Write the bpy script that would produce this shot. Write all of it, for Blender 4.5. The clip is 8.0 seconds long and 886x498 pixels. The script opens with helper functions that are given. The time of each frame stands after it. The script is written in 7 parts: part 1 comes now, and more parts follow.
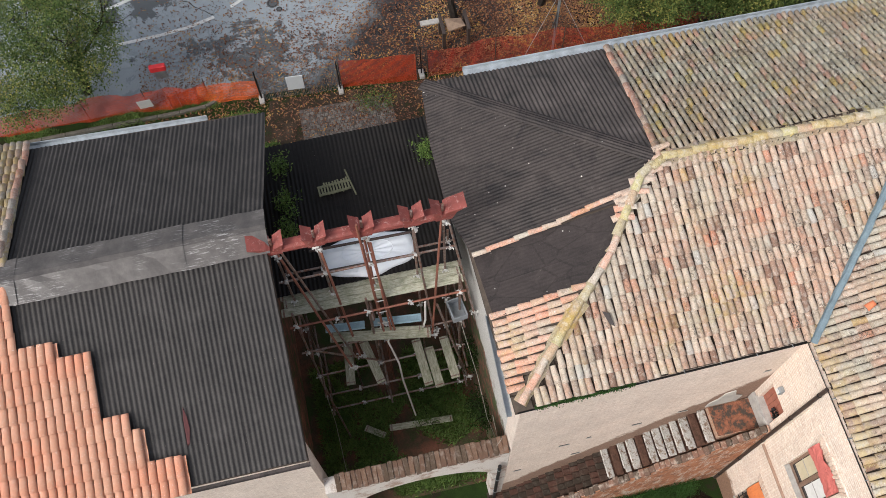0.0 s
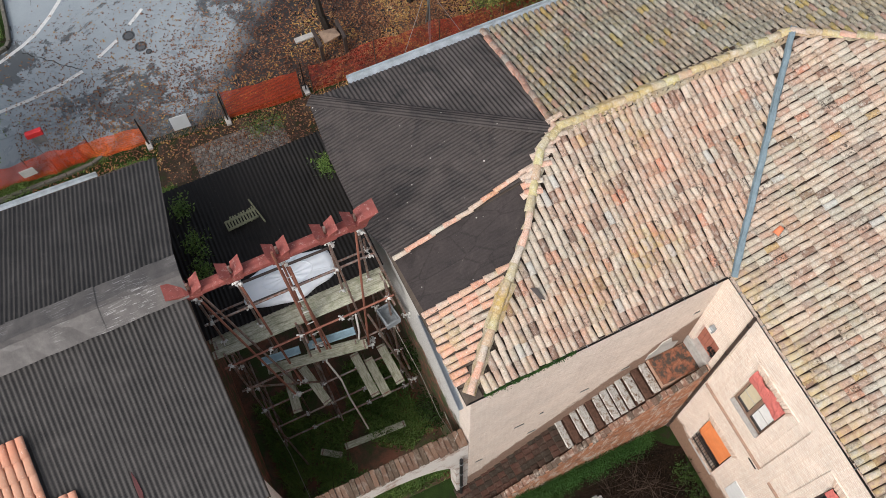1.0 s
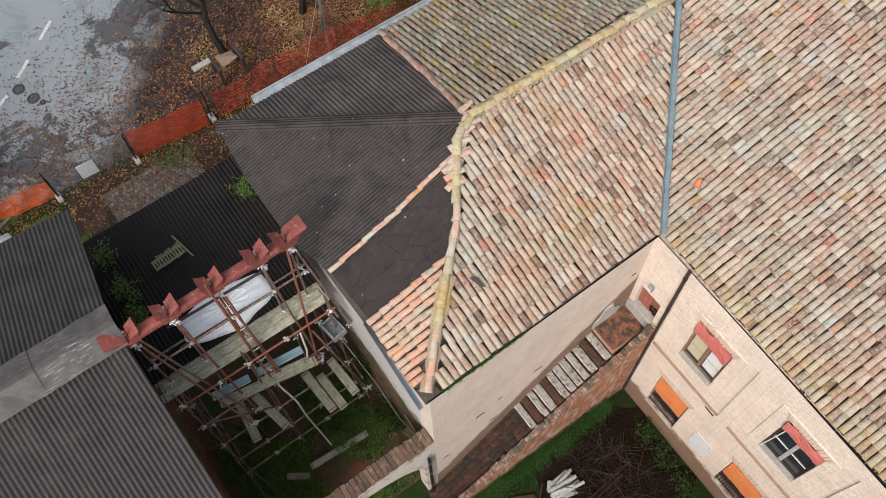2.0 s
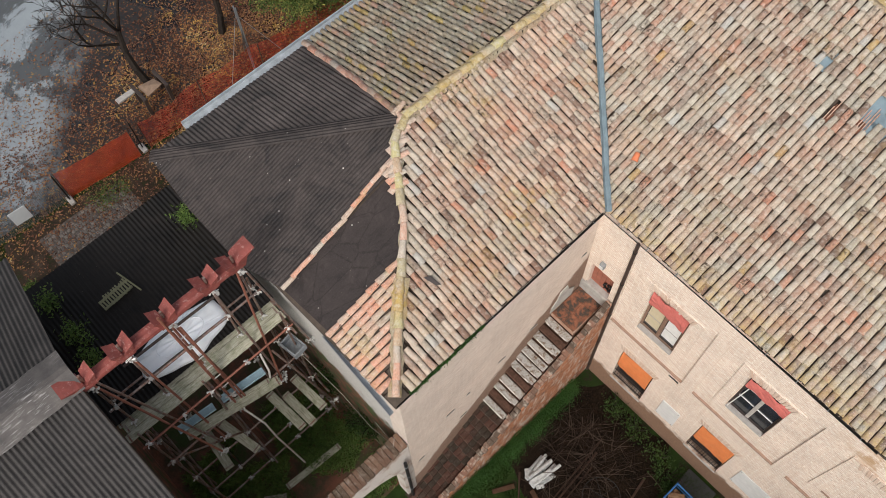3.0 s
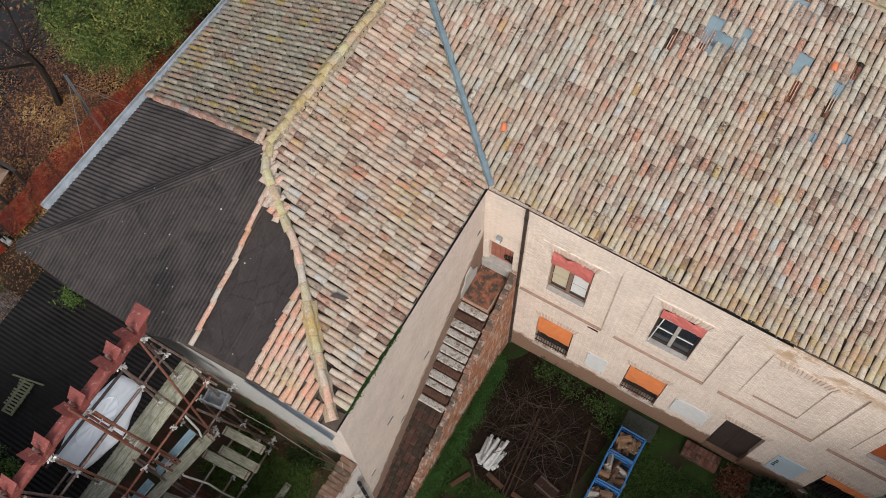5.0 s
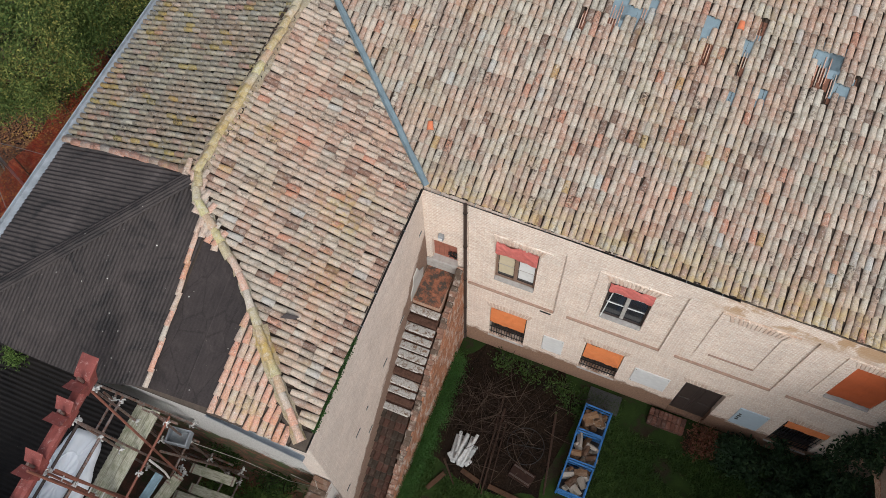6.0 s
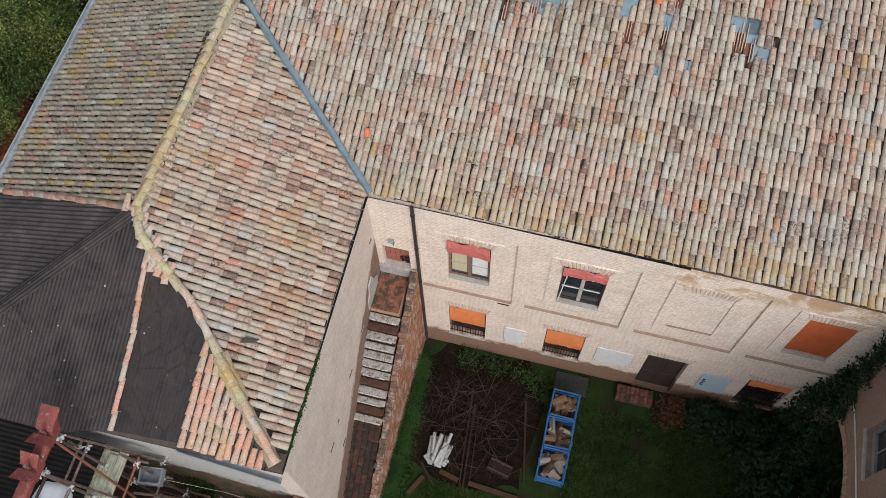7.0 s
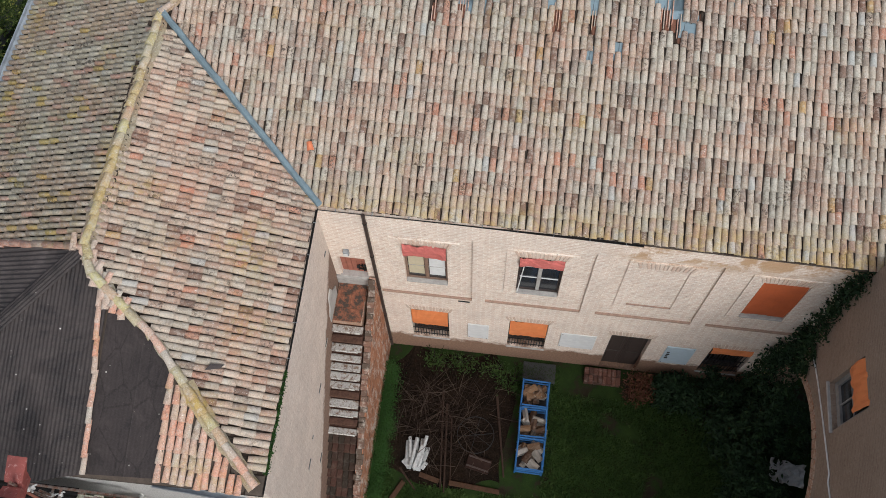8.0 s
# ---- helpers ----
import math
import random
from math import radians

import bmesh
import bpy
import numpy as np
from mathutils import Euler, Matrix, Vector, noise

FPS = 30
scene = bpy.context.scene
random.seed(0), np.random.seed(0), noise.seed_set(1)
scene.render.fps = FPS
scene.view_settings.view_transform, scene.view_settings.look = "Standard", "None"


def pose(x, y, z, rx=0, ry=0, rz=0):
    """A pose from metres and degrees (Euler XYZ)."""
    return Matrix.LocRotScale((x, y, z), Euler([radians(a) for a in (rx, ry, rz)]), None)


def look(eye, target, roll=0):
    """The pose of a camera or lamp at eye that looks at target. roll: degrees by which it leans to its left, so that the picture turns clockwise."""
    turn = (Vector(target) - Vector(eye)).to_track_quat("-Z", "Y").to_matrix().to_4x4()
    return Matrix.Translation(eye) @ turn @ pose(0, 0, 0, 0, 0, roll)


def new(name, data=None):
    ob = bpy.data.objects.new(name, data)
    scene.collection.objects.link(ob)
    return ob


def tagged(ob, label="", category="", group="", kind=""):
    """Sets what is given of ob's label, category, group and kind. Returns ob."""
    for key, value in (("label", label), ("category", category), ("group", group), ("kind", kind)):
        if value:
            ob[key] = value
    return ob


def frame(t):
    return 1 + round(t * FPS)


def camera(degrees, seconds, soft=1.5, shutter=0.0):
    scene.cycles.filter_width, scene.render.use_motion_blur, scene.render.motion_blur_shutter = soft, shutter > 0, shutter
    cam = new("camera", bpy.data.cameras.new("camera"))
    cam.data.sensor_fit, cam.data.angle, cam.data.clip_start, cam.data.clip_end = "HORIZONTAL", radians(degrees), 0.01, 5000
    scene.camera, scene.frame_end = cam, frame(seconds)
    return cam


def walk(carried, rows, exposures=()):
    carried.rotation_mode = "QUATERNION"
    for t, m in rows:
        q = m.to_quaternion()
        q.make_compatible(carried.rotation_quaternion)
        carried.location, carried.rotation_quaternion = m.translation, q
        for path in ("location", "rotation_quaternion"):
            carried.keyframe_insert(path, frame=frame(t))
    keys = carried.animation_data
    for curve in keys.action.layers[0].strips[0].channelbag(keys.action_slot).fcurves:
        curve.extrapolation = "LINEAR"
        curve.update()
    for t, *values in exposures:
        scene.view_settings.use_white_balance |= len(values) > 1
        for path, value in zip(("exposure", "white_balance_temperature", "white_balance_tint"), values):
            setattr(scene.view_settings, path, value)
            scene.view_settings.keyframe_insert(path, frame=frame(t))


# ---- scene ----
cam = camera(52.83, 8.0, soft=0.6)
# seconds, place, yaw, pitch, roll: the drone hovers and swings to its right
ROWS = [
    (0, 2.314, -7.209, 22.369, 79.13, -64.32, -2.02),
    (0.5, 2.314, -7.220, 22.360, 72.82, -64.33, -2.27),
    (1, 2.314, -7.242, 22.345, 66.94, -64.34, -2.36),
    (1.5, 2.306, -7.270, 22.336, 61.38, -64.44, -2.41),
    (3, 2.273, -7.327, 22.307, 48.98, -64.60, -2.44),
    (3.5, 2.256, -7.335, 22.291, 45.17, -64.64, -2.44),
    (4, 2.241, -7.339, 22.285, 41.29, -64.71, -2.49),
    (4.5, 2.237, -7.349, 22.280, 37.42, -64.75, -2.69),
    (6, 2.209, -7.358, 22.263, 24.55, -64.89, -2.92),
    (6.5, 2.194, -7.368, 22.272, 20.58, -64.90, -2.97),
    (7, 2.198, -7.382, 22.294, 17.04, -64.92, -3.12),
    (7.5, 2.197, -7.412, 22.311, 13.48, -64.90, -3.12),
    (8, 2.176, -7.405, 22.331, 10.05, -64.95, -3.10),
]
S = 1.3   # the plan below is drawn in units of 1.3 m
walk(cam, [(t, pose(S * x, S * y, S * z, 90 + p, 0, yaw) @ pose(0, 0, 0, 0, 0, r)) for t, x, y, z, yaw, p, r in ROWS],
     exposures=[(0, -0.38, 6250, 10), (1.0, -0.40, 6250, 10), (2.2, -0.55, 6400, 10), (3.5, -0.67, 6450, 10), (4.5, -0.75, 6330, 10), (6.5, -0.82, 6020, 9), (8.0, -0.83, 6000, 9)])

# ---- daylight: bright overcast with a weak veiled sun ----
world = bpy.data.worlds.new("overcast_sky")
scene.world = world
world.use_nodes = True
wn, wl = world.node_tree.nodes, world.node_tree.links
sky = wn.new("ShaderNodeTexSky")
sky.sky_type = "NISHITA"
sky.sun_disc = False
SUN_TO = Vector((-0.42, 0.68, -0.77)).normalized()
sky.sun_elevation = math.asin(-SUN_TO.z)
sky.sun_rotation = math.atan2(-SUN_TO.x, -SUN_TO.y)
sky.air_density, sky.dust_density, sky.ozone_density = 1.0, 6.0, 0.6
hsv = wn.new("ShaderNodeHueSaturation")
hsv.inputs["Saturation"].default_value = 0.45
wl.new(sky.outputs["Color"], hsv.inputs["Color"])
wl.new(hsv.outputs["Color"], wn["Background"].inputs["Color"])
wn["Background"].inputs["Strength"].default_value = 0.245
sun_data = bpy.data.lights.new("sun", "SUN")
sun_data.energy, sun_data.angle, sun_data.color = 1.14, radians(18), (1.0, 0.96, 0.91)
sun = new("sun", sun_data)
sun.matrix_world = look((0, 0, 40), Vector((0, 0, 40)) + SUN_TO)


# ---- materials ----
class Mat:
    """A node material in the making."""

    def __init__(self, name, rough=0.8, metal=0.0, spec=0.5):
        self.m = bpy.data.materials.new(name)
        self.m.use_nodes = True
        self.n, self.l = self.m.node_tree.nodes, self.m.node_tree.links
        self.b = self.n["Principled BSDF"]
        self.b.inputs["Roughness"].default_value = rough
        self.b.inputs["Metallic"].default_value = metal
        self.b.inputs["Specular IOR Level"].default_value = spec
        self.pos = self.n.new("ShaderNodeNewGeometry")

    def coord(self, scale=(1, 1, 1), rot=(0, 0, 0), local=False):
        src = self.n.new("ShaderNodeTexCoord").outputs["Object"] if local else self.pos.outputs["Position"]
        mp = self.n.new("ShaderNodeMapping")
        mp.inputs["Scale"].default_value = scale
        mp.inputs["Rotation"].default_value = rot
        self.l.new(src, mp.inputs["Vector"])
        return mp.outputs["Vector"]

    def noise(self, scale, detail=4, rough=0.6, vec=None, w=0.0):
        t = self.n.new("ShaderNodeTexNoise")
        t.inputs["Scale"].default_value, t.inputs["Detail"].default_value, t.inputs["Roughness"].default_value = scale, detail, rough
        t.inputs["Distortion"].default_value = w
        self.l.new(vec if vec else self.pos.outputs["Position"], t.inputs["Vector"])
        return t.outputs["Fac"]

    def voronoi(self, scale, vec=None, feature="F1"):
        t = self.n.new("ShaderNodeTexVoronoi")
        t.feature = feature
        t.inputs["Scale"].default_value = scale
        self.l.new(vec if vec else self.pos.outputs["Position"], t.inputs["Vector"])
        return t

    def ramp(self, fac, stops, sharp=False):
        r = self.n.new("ShaderNodeValToRGB")
        if sharp:
            r.color_ramp.interpolation = "CONSTANT"
        e = r.color_ramp.elements
        while len(e) < len(stops):
            e.new(0.5)
        for k, (p, c) in enumerate(stops):
            e[k].position = p
            e[k].color = (*c, 1) if isinstance(c, tuple) else (c, c, c, 1)
        self.l.new(fac, r.inputs["Fac"])
        return r.outputs["Color"]

    def mix(self, fac, a, b, kind="MIX"):
        x = self.n.new("ShaderNodeMix")
        x.data_type, x.blend_type = "RGBA", kind
        for sock, v in ((x.inputs["Factor"], fac), (x.inputs["A"], a), (x.inputs["B"], b)):
            if isinstance(v, (int, float)) and sock.type == "VALUE":
                sock.default_value = v
            elif isinstance(v, tuple):
                sock.default_value = (*v, 1)
            elif isinstance(v, (int, float)):
                sock.default_value = (v, v, v, 1)
            else:
                self.l.new(v, sock)
        return x.outputs["Result"]

    def math(self, op, a, b=0.0):
        x = self.n.new("ShaderNodeMath")
        x.operation = op
        for sock, v in zip(x.inputs, (a, b)):
            if isinstance(v, (int, float)):
                sock.default_value = v
            else:
                self.l.new(v, sock)
        return x.outputs["Value"]

    def random(self):
        """A chance value for each object and each island of a joined mesh."""
        info = self.n.new("ShaderNodeObjectInfo")
        return self.math("FRACT", self.math("ADD", info.outputs["Random"], self.pos.outputs["Random Per Island"]))

    def set(self, color=None, rough=None, height=None, strength=0.3, dist=0.01):
        if color is not None:
            if isinstance(color, tuple):
                self.b.inputs["Base Color"].default_value = (*color, 1)
            else:
                self.l.new(color, self.b.inputs["Base Color"])
        if rough is not None:
            self.l.new(rough, self.b.inputs["Roughness"])
        if height is not None:
            bp = self.n.new("ShaderNodeBump")
            bp.inputs["Strength"].default_value, bp.inputs["Distance"].default_value = strength, dist
            self.l.new(height, bp.inputs["Height"])
            self.l.new(bp.outputs["Normal"], self.b.inputs["Normal"])
        return self.m


def plain(name, color, rough=0.7, metal=0.0, vary=0.35, scale=6.0, bump=0.2, spec=0.5):
    """A paint or stuff of one colour with stains at two scales and fine relief."""
    k = Mat(name, rough, metal, spec)
    dark = tuple(c * (1 - vary) for c in color)
    light = tuple(min(1, c * (1 + 0.6 * vary)) for c in color)
    big, fine = k.noise(scale, 5, 0.65), k.noise(scale * 9, 4, 0.7)
    col = k.mix(0.35, k.ramp(big, [(0.3, dark), (0.7, light)]), k.ramp(fine, [(0.3, dark), (0.7, light)]))
    return k.set(col, height=fine, strength=bump, dist=0.004)


def tile_material(name, stops, moss=0.25, lichen=0.5, soot=0.8, edge=None, rough_grain=0.8):
    """Old clay: each tile of its own tone, with pale lichen bloom, zones of black algae, white specks and yellow moss."""
    k = Mat(name, 0.9, spec=0.25)
    chance = k.random()
    base = k.ramp(chance, stops, sharp=True)
    grain = k.noise(30, 5, 0.75)
    base = k.mix(rough_grain, base, k.ramp(grain, [(0.30, 0.40), (0.50, 0.98), (0.70, 1.30)]), "MULTIPLY")
    rosy = k.ramp(k.noise(0.8, 4, 0.65), [(0.42, (0.99, 1.0, 0.97)), (0.62, (1.05, 0.88, 0.80))])
    base = k.mix(1.0, base, rosy, "MULTIPLY")
    bloom = k.ramp(k.noise(9, 6, 0.75), [(0.50, 0.0), (0.60, lichen)])
    base = k.mix(bloom, base, (0.54, 0.515, 0.46))
    sooty = k.ramp(k.math("FRACT", k.math("MULTIPLY", chance, 7.31)), [(0.0, 0.0), (0.90, 0.65)], sharp=True)
    zone = k.math("ADD", sooty, k.ramp(k.noise(1.5, 5, 0.7, w=0.2), [(0.50, 0.05), (0.64, 0.85)]))
    blot = k.ramp(k.noise(15, 6, 0.8, w=0.4), [(0.49, 0.0), (0.57, soot)])
    base = k.mix(k.math("MINIMUM", k.math("MULTIPLY", zone, blot), 0.95), base, (0.070, 0.050, 0.040))
    specks = k.ramp(k.noise(42, 2, 0.5), [(0.68, 0.0), (0.72, 0.9)])
    base = k.mix(specks, base, (0.80, 0.79, 0.75))
    spread = k.ramp(k.noise(0.55, 3, 0.6), [(0.50, 0.0), (0.70, moss)])
    yellow = k.math("MULTIPLY", spread, k.ramp(k.noise(7, 5, 0.7), [(0.42, 0.0), (0.60, 1.0)]))
    base = k.mix(yellow, base, (0.44, 0.31, 0.07))
    if edge:
        sep = k.n.new("ShaderNodeSeparateXYZ")
        k.l.new(k.pos.outputs["Position"], sep.inputs[0])
        band = k.ramp(k.math("MULTIPLY", k.math("ADD", sep.outputs[edge[0]], -edge[1] * S), edge[2]), [(0.0, 0.55), (1.0, 0.0)])
        growth = k.math("MULTIPLY", band, k.ramp(k.noise(4.5, 5, 0.75), [(0.44, 0.0), (0.58, 1.0)]))
        base = k.mix(growth, base, (0.46, 0.31, 0.06))
    return k.set(base, height=grain, strength=0.5, dist=0.01)


OLD_CLAY = [(0.0, (0.44, 0.335, 0.275)), (0.15, (0.46, 0.400, 0.335)), (0.32, (0.42, 0.380, 0.325)), (0.48, (0.50, 0.440, 0.375)), (0.62, (0.40, 0.300, 0.245)), (0.72, (0.53, 0.485, 0.42)),
            (0.83, (0.33, 0.270, 0.23)), (0.90, (0.45, 0.45, 0.435)), (0.925, (0.47, 0.275, 0.205)), (0.950, (0.46, 0.34, 0.18)), (0.960, (0.22, 0.155, 0.125))]
MOSSY_CLAY = [(0.0, (0.44, 0.39, 0.30)), (0.25, (0.52, 0.46, 0.35)), (0.5, (0.39, 0.345, 0.27)), (0.70, (0.50, 0.38, 0.30)), (0.78, (0.58, 0.53, 0.43)), (0.90, (0.52, 0.41, 0.17)), (0.955, (0.52, 0.34, 0.265))]
MAIN_CLAY = [(p, (c[0] * 0.93, c[1] * 0.93, c[2] * 0.92)) for p, c in OLD_CLAY]
M_TILE = tile_material("old_clay_tile", MAIN_CLAY, 0.25, 0.42, 0.85, ("Y", -0.1, 1.0))
WING_CLAY = [(p, (c[0] * 1.04, c[1] * 0.98, c[2] * 0.94)) for p, c in OLD_CLAY]
M_TILE_WING = tile_material("old_mossy_wing_tile", WING_CLAY, 0.50, 0.4, 0.95)
M_TILE_ST = tile_material("mossy_clay_tile", MOSSY_CLAY, 0.75, 0.45, 0.95)
M_TILE_NEW = tile_material("orange_clay_tile", [(0.0, (0.52, 0.275, 0.190)), (0.3, (0.54, 0.285, 0.20)), (0.6, (0.51, 0.265, 0.182)), (0.85, (0.55, 0.30, 0.21))], 0.03, 0.08, 0.06, rough_grain=0.25)
M_TILE_RED = tile_material("reddish_clay_tile", [(0.0, (0.56, 0.34, 0.26)), (0.3, (0.52, 0.40, 0.33)), (0.6, (0.58, 0.37, 0.29)), (0.85, (0.48, 0.42, 0.36))], 0.4, 0.4, 0.6)
M_RIDGE = tile_material("lichened_ridge_tile", [(0.0, (0.44, 0.38, 0.21)), (0.4, (0.43, 0.38, 0.27)), (0.7, (0.48, 0.43, 0.24)), (0.88, (0.46, 0.34, 0.24))], 0.9, 0.45, 0.5)
# trough clays are near black: the shade between cover tiles is in their colour
M_PAN_DARK = plain("shade_black_trough_clay", (0.045, 0.038, 0.028), 0.95, vary=0.45, scale=7, spec=0.1)
M_PAN = plain("shade_dark_trough_clay", (0.055, 0.041, 0.032), 0.95, vary=0.45, scale=7, spec=0.1)
M_DECK = plain("dark_roof_deck", (0.10, 0.08, 0.065), 0.95, spec=0.1)


def sheet_material(name, color, wet=0.55, stain=(0.03, 0.028, 0.027), cracked=0.0):
    """Weathered corrugated bitumen sheet, damp and dusty."""
    k = Mat(name, wet, spec=0.22)
    worn = k.noise(1.1, 7, 0.74, w=1.1)
    col = k.ramp(worn, [(0.36, stain), (0.47, tuple(c * 0.85 for c in color)), (0.56, color), (0.68, tuple(c * 1.45 for c in color))])
    dust = k.ramp(k.noise(28, 5, 0.75), [(0.45, 0.0), (0.75, 0.35)])
    col = k.mix(dust, col, tuple(c * 2.1 for c in color))
    specks = k.ramp(k.noise(26, 2, 0.5), [(0.75, 0.0), (0.78, 0.7)])
    col = k.mix(specks, col, (0.30, 0.27, 0.22))
    if cracked:
        lines = k.voronoi(1.9, vec=k.coord((1.0, 0.45, 0.6), (0, 0, 0.6)), feature="DISTANCE_TO_EDGE").outputs["Distance"]
        lines = k.math("ADD", lines, k.math("MULTIPLY", k.noise(7, 4, 0.7), 0.10))
        col = k.mix(k.ramp(lines, [(0.050, cracked), (0.080, 0.0)]), col, tuple(c * 0.3 for c in color))
        smudge = k.ramp(k.noise(3.0, 6, 0.75, vec=k.coord((1.0, 0.5, 1.0), (0, 0, 0.5)), w=0.8), [(0.52, 0.0), (0.66, 0.6)])
        col = k.mix(smudge, col, tuple(c * 0.45 for c in color))
        spots = k.math("MULTIPLY", k.ramp(k.voronoi(4.5).outputs["Distance"], [(0.06, 1.0), (0.10, 0.0)]), k.ramp(k.noise(1.6, 2), [(0.54, 0.0), (0.60, 1.0)]))
        col = k.mix(spots, col, (0.62, 0.60, 0.55))
    return k.set(col, rough=k.ramp(worn, [(0.3, wet * 0.75), (0.7, min(1, wet * 1.3))]), height=k.noise(40, 4), strength=0.15, dist=0.004)


M_SHEET = sheet_material("brown_corrugated_sheet", (0.076, 0.064, 0.060), 0.6)
M_SHEET_FLAT = sheet_material("flat_brown_roofing_felt", (0.056, 0.047, 0.044), 0.66, (0.019, 0.017, 0.017), 0.12)
M_FELT = sheet_material("dark_roofing_felt", (0.044, 0.036, 0.034), 0.7, (0.018, 0.015, 0.015), 0.45)
M_SHEET_L = sheet_material("grey_corrugated_sheet", (0.050, 0.046, 0.044), 0.62)
M_SHEET_BLACK = sheet_material("black_corrugated_sheet", (0.014, 0.012, 0.011), 0.6, (0.005, 0.004, 0.004))


def brick_material(name, tones, mortar, rough=0.9, axis="x", plinth=False, worn=None):
    """Washed brickwork: courses 0.068 high with worn lime joints and damp stains."""
    k = Mat(name, rough, spec=0.25)
    rot = (radians(90), 0, 0) if axis == "x" else (radians(90), 0, radians(90))
    t = k.n.new("ShaderNodeTexBrick")
    mp = k.n.new("ShaderNodeCombineXYZ")
    sep = k.n.new("ShaderNodeSeparateXYZ")
    k.l.new(k.pos.outputs["Position"], sep.inputs[0])
    k.l.new(sep.outputs["X" if axis == "x" else "Y"], mp.inputs["X"])
    k.l.new(sep.outputs["Z"], mp.inputs["Y"])
    k.l.new(mp.outputs[0], t.inputs["Vector"])
    for key, v in (("Scale", 1.0), ("Brick Width", 0.29), ("Row Height", 0.085), ("Mortar Size", 0.016), ("Mortar Smooth", 0.35), ("Bias", 0.0)):
        t.inputs[key].default_value = v
    t.inputs["Color1"].default_value, t.inputs["Color2"].default_value, t.inputs["Mortar"].default_value = (*tones[0], 1), (*tones[1], 1), (*mortar, 1)
    soft = k.noise(14, 5, 0.75)
    streak = k.noise(8.0, 5, 0.8, vec=k.coord((1.0, 1.0, 2.6)))
    course = k.noise(5.0, 4, 0.7, vec=k.coord((1.0, 1.0, 3.4)), w=0.3)
    col = k.mix(k.ramp(k.noise(2.2, 5, 0.7), [(0.35, 0.30), (0.65, 0.70)]), t.outputs["Color"], k.ramp(streak, [(0.34, tuple(c * 0.66 for c in tones[1])), (0.45, tones[0]), (0.58, mortar), (0.70, tuple(min(1, c * 1.18) for c in mortar))]))
    col = k.mix(0.16, col, k.ramp(course, [(0.36, tuple(c * 0.80 for c in tones[1])), (0.47, tones[0]), (0.56, mortar), (0.66, tuple(min(1, c * 1.15) for c in mortar))]))
    col = k.mix(0.30, col, k.ramp(k.noise(0.9, 5, 0.7), [(0.3, 0.55), (0.65, 1.15)]), "MULTIPLY")
    if plinth:
        ragged = k.math("ADD", k.math("MULTIPLY", sep.outputs["Z"], 1 / S), k.math("MULTIPLY", k.noise(1.6, 5, 0.7), -0.9))
        bare = k.ramp(k.math("ADD", ragged, 0.45), [(0.82, 0.95), (1.04, 0.0)])
        col = k.mix(bare, col, k.ramp(soft, [(0.3, (0.13, 0.075, 0.048)), (0.7, (0.30, 0.17, 0.105))]))
        seep = k.math("MULTIPLY", k.ramp(k.math("MULTIPLY", sep.outputs["Z"], 0.1 / S), [(0.635, 0.0), (0.69, 1.0)]), k.ramp(k.noise(0.8, 5, 0.7, w=0.3), [(0.46, 0.0), (0.54, 0.8)]))
        seep = k.math("MULTIPLY", seep, k.ramp(k.math("MULTIPLY", sep.outputs["X"], 0.1 / S), [(0.40, 0.0), (0.46, 1.0)]))
        col = k.mix(seep, col, (0.46, 0.27, 0.12))
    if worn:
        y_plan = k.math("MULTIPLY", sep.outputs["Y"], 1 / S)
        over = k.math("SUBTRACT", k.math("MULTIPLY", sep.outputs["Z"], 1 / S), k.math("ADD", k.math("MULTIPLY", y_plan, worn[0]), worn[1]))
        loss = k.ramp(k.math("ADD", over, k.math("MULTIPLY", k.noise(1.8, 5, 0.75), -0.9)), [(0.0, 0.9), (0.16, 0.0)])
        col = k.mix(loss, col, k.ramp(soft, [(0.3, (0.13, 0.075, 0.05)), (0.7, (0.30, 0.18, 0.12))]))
    pits = k.ramp(k.noise(17, 4, 0.75, vec=k.coord((1.0, 1.0, 2.6))), [(0.57, 0.0), (0.65, 0.6)])
    col = k.mix(pits, col, tuple(c * 0.45 for c in tones[1]))
    h = k.mix(0.5, t.outputs["Fac"], k.math("SUBTRACT", 1.0, soft))
    return k.set(col, height=k.math("SUBTRACT", 1.0, h), strength=0.7, dist=0.012)


M_BRICK = brick_material("washed_pale_brick", ((0.74, 0.58, 0.46), (0.62, 0.44, 0.33)), (0.91, 0.85, 0.76), plinth=True)
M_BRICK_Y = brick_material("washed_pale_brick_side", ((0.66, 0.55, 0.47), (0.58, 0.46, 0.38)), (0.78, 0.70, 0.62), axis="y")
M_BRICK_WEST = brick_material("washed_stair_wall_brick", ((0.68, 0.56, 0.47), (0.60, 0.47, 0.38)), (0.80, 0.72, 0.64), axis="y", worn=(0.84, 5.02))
M_BRICK_RED_Y = brick_material("bare_red_brick_side", ((0.42, 0.22, 0.13), (0.32, 0.16, 0.10)), (0.58, 0.48, 0.38), axis="y")
# darkest of the brick tones, for the east wing
M_BRICK_BROWN = brick_material("dark_brown_brick", ((0.32, 0.23, 0.17), (0.26, 0.18, 0.13)), (0.36, 0.29, 0.23), axis="y")
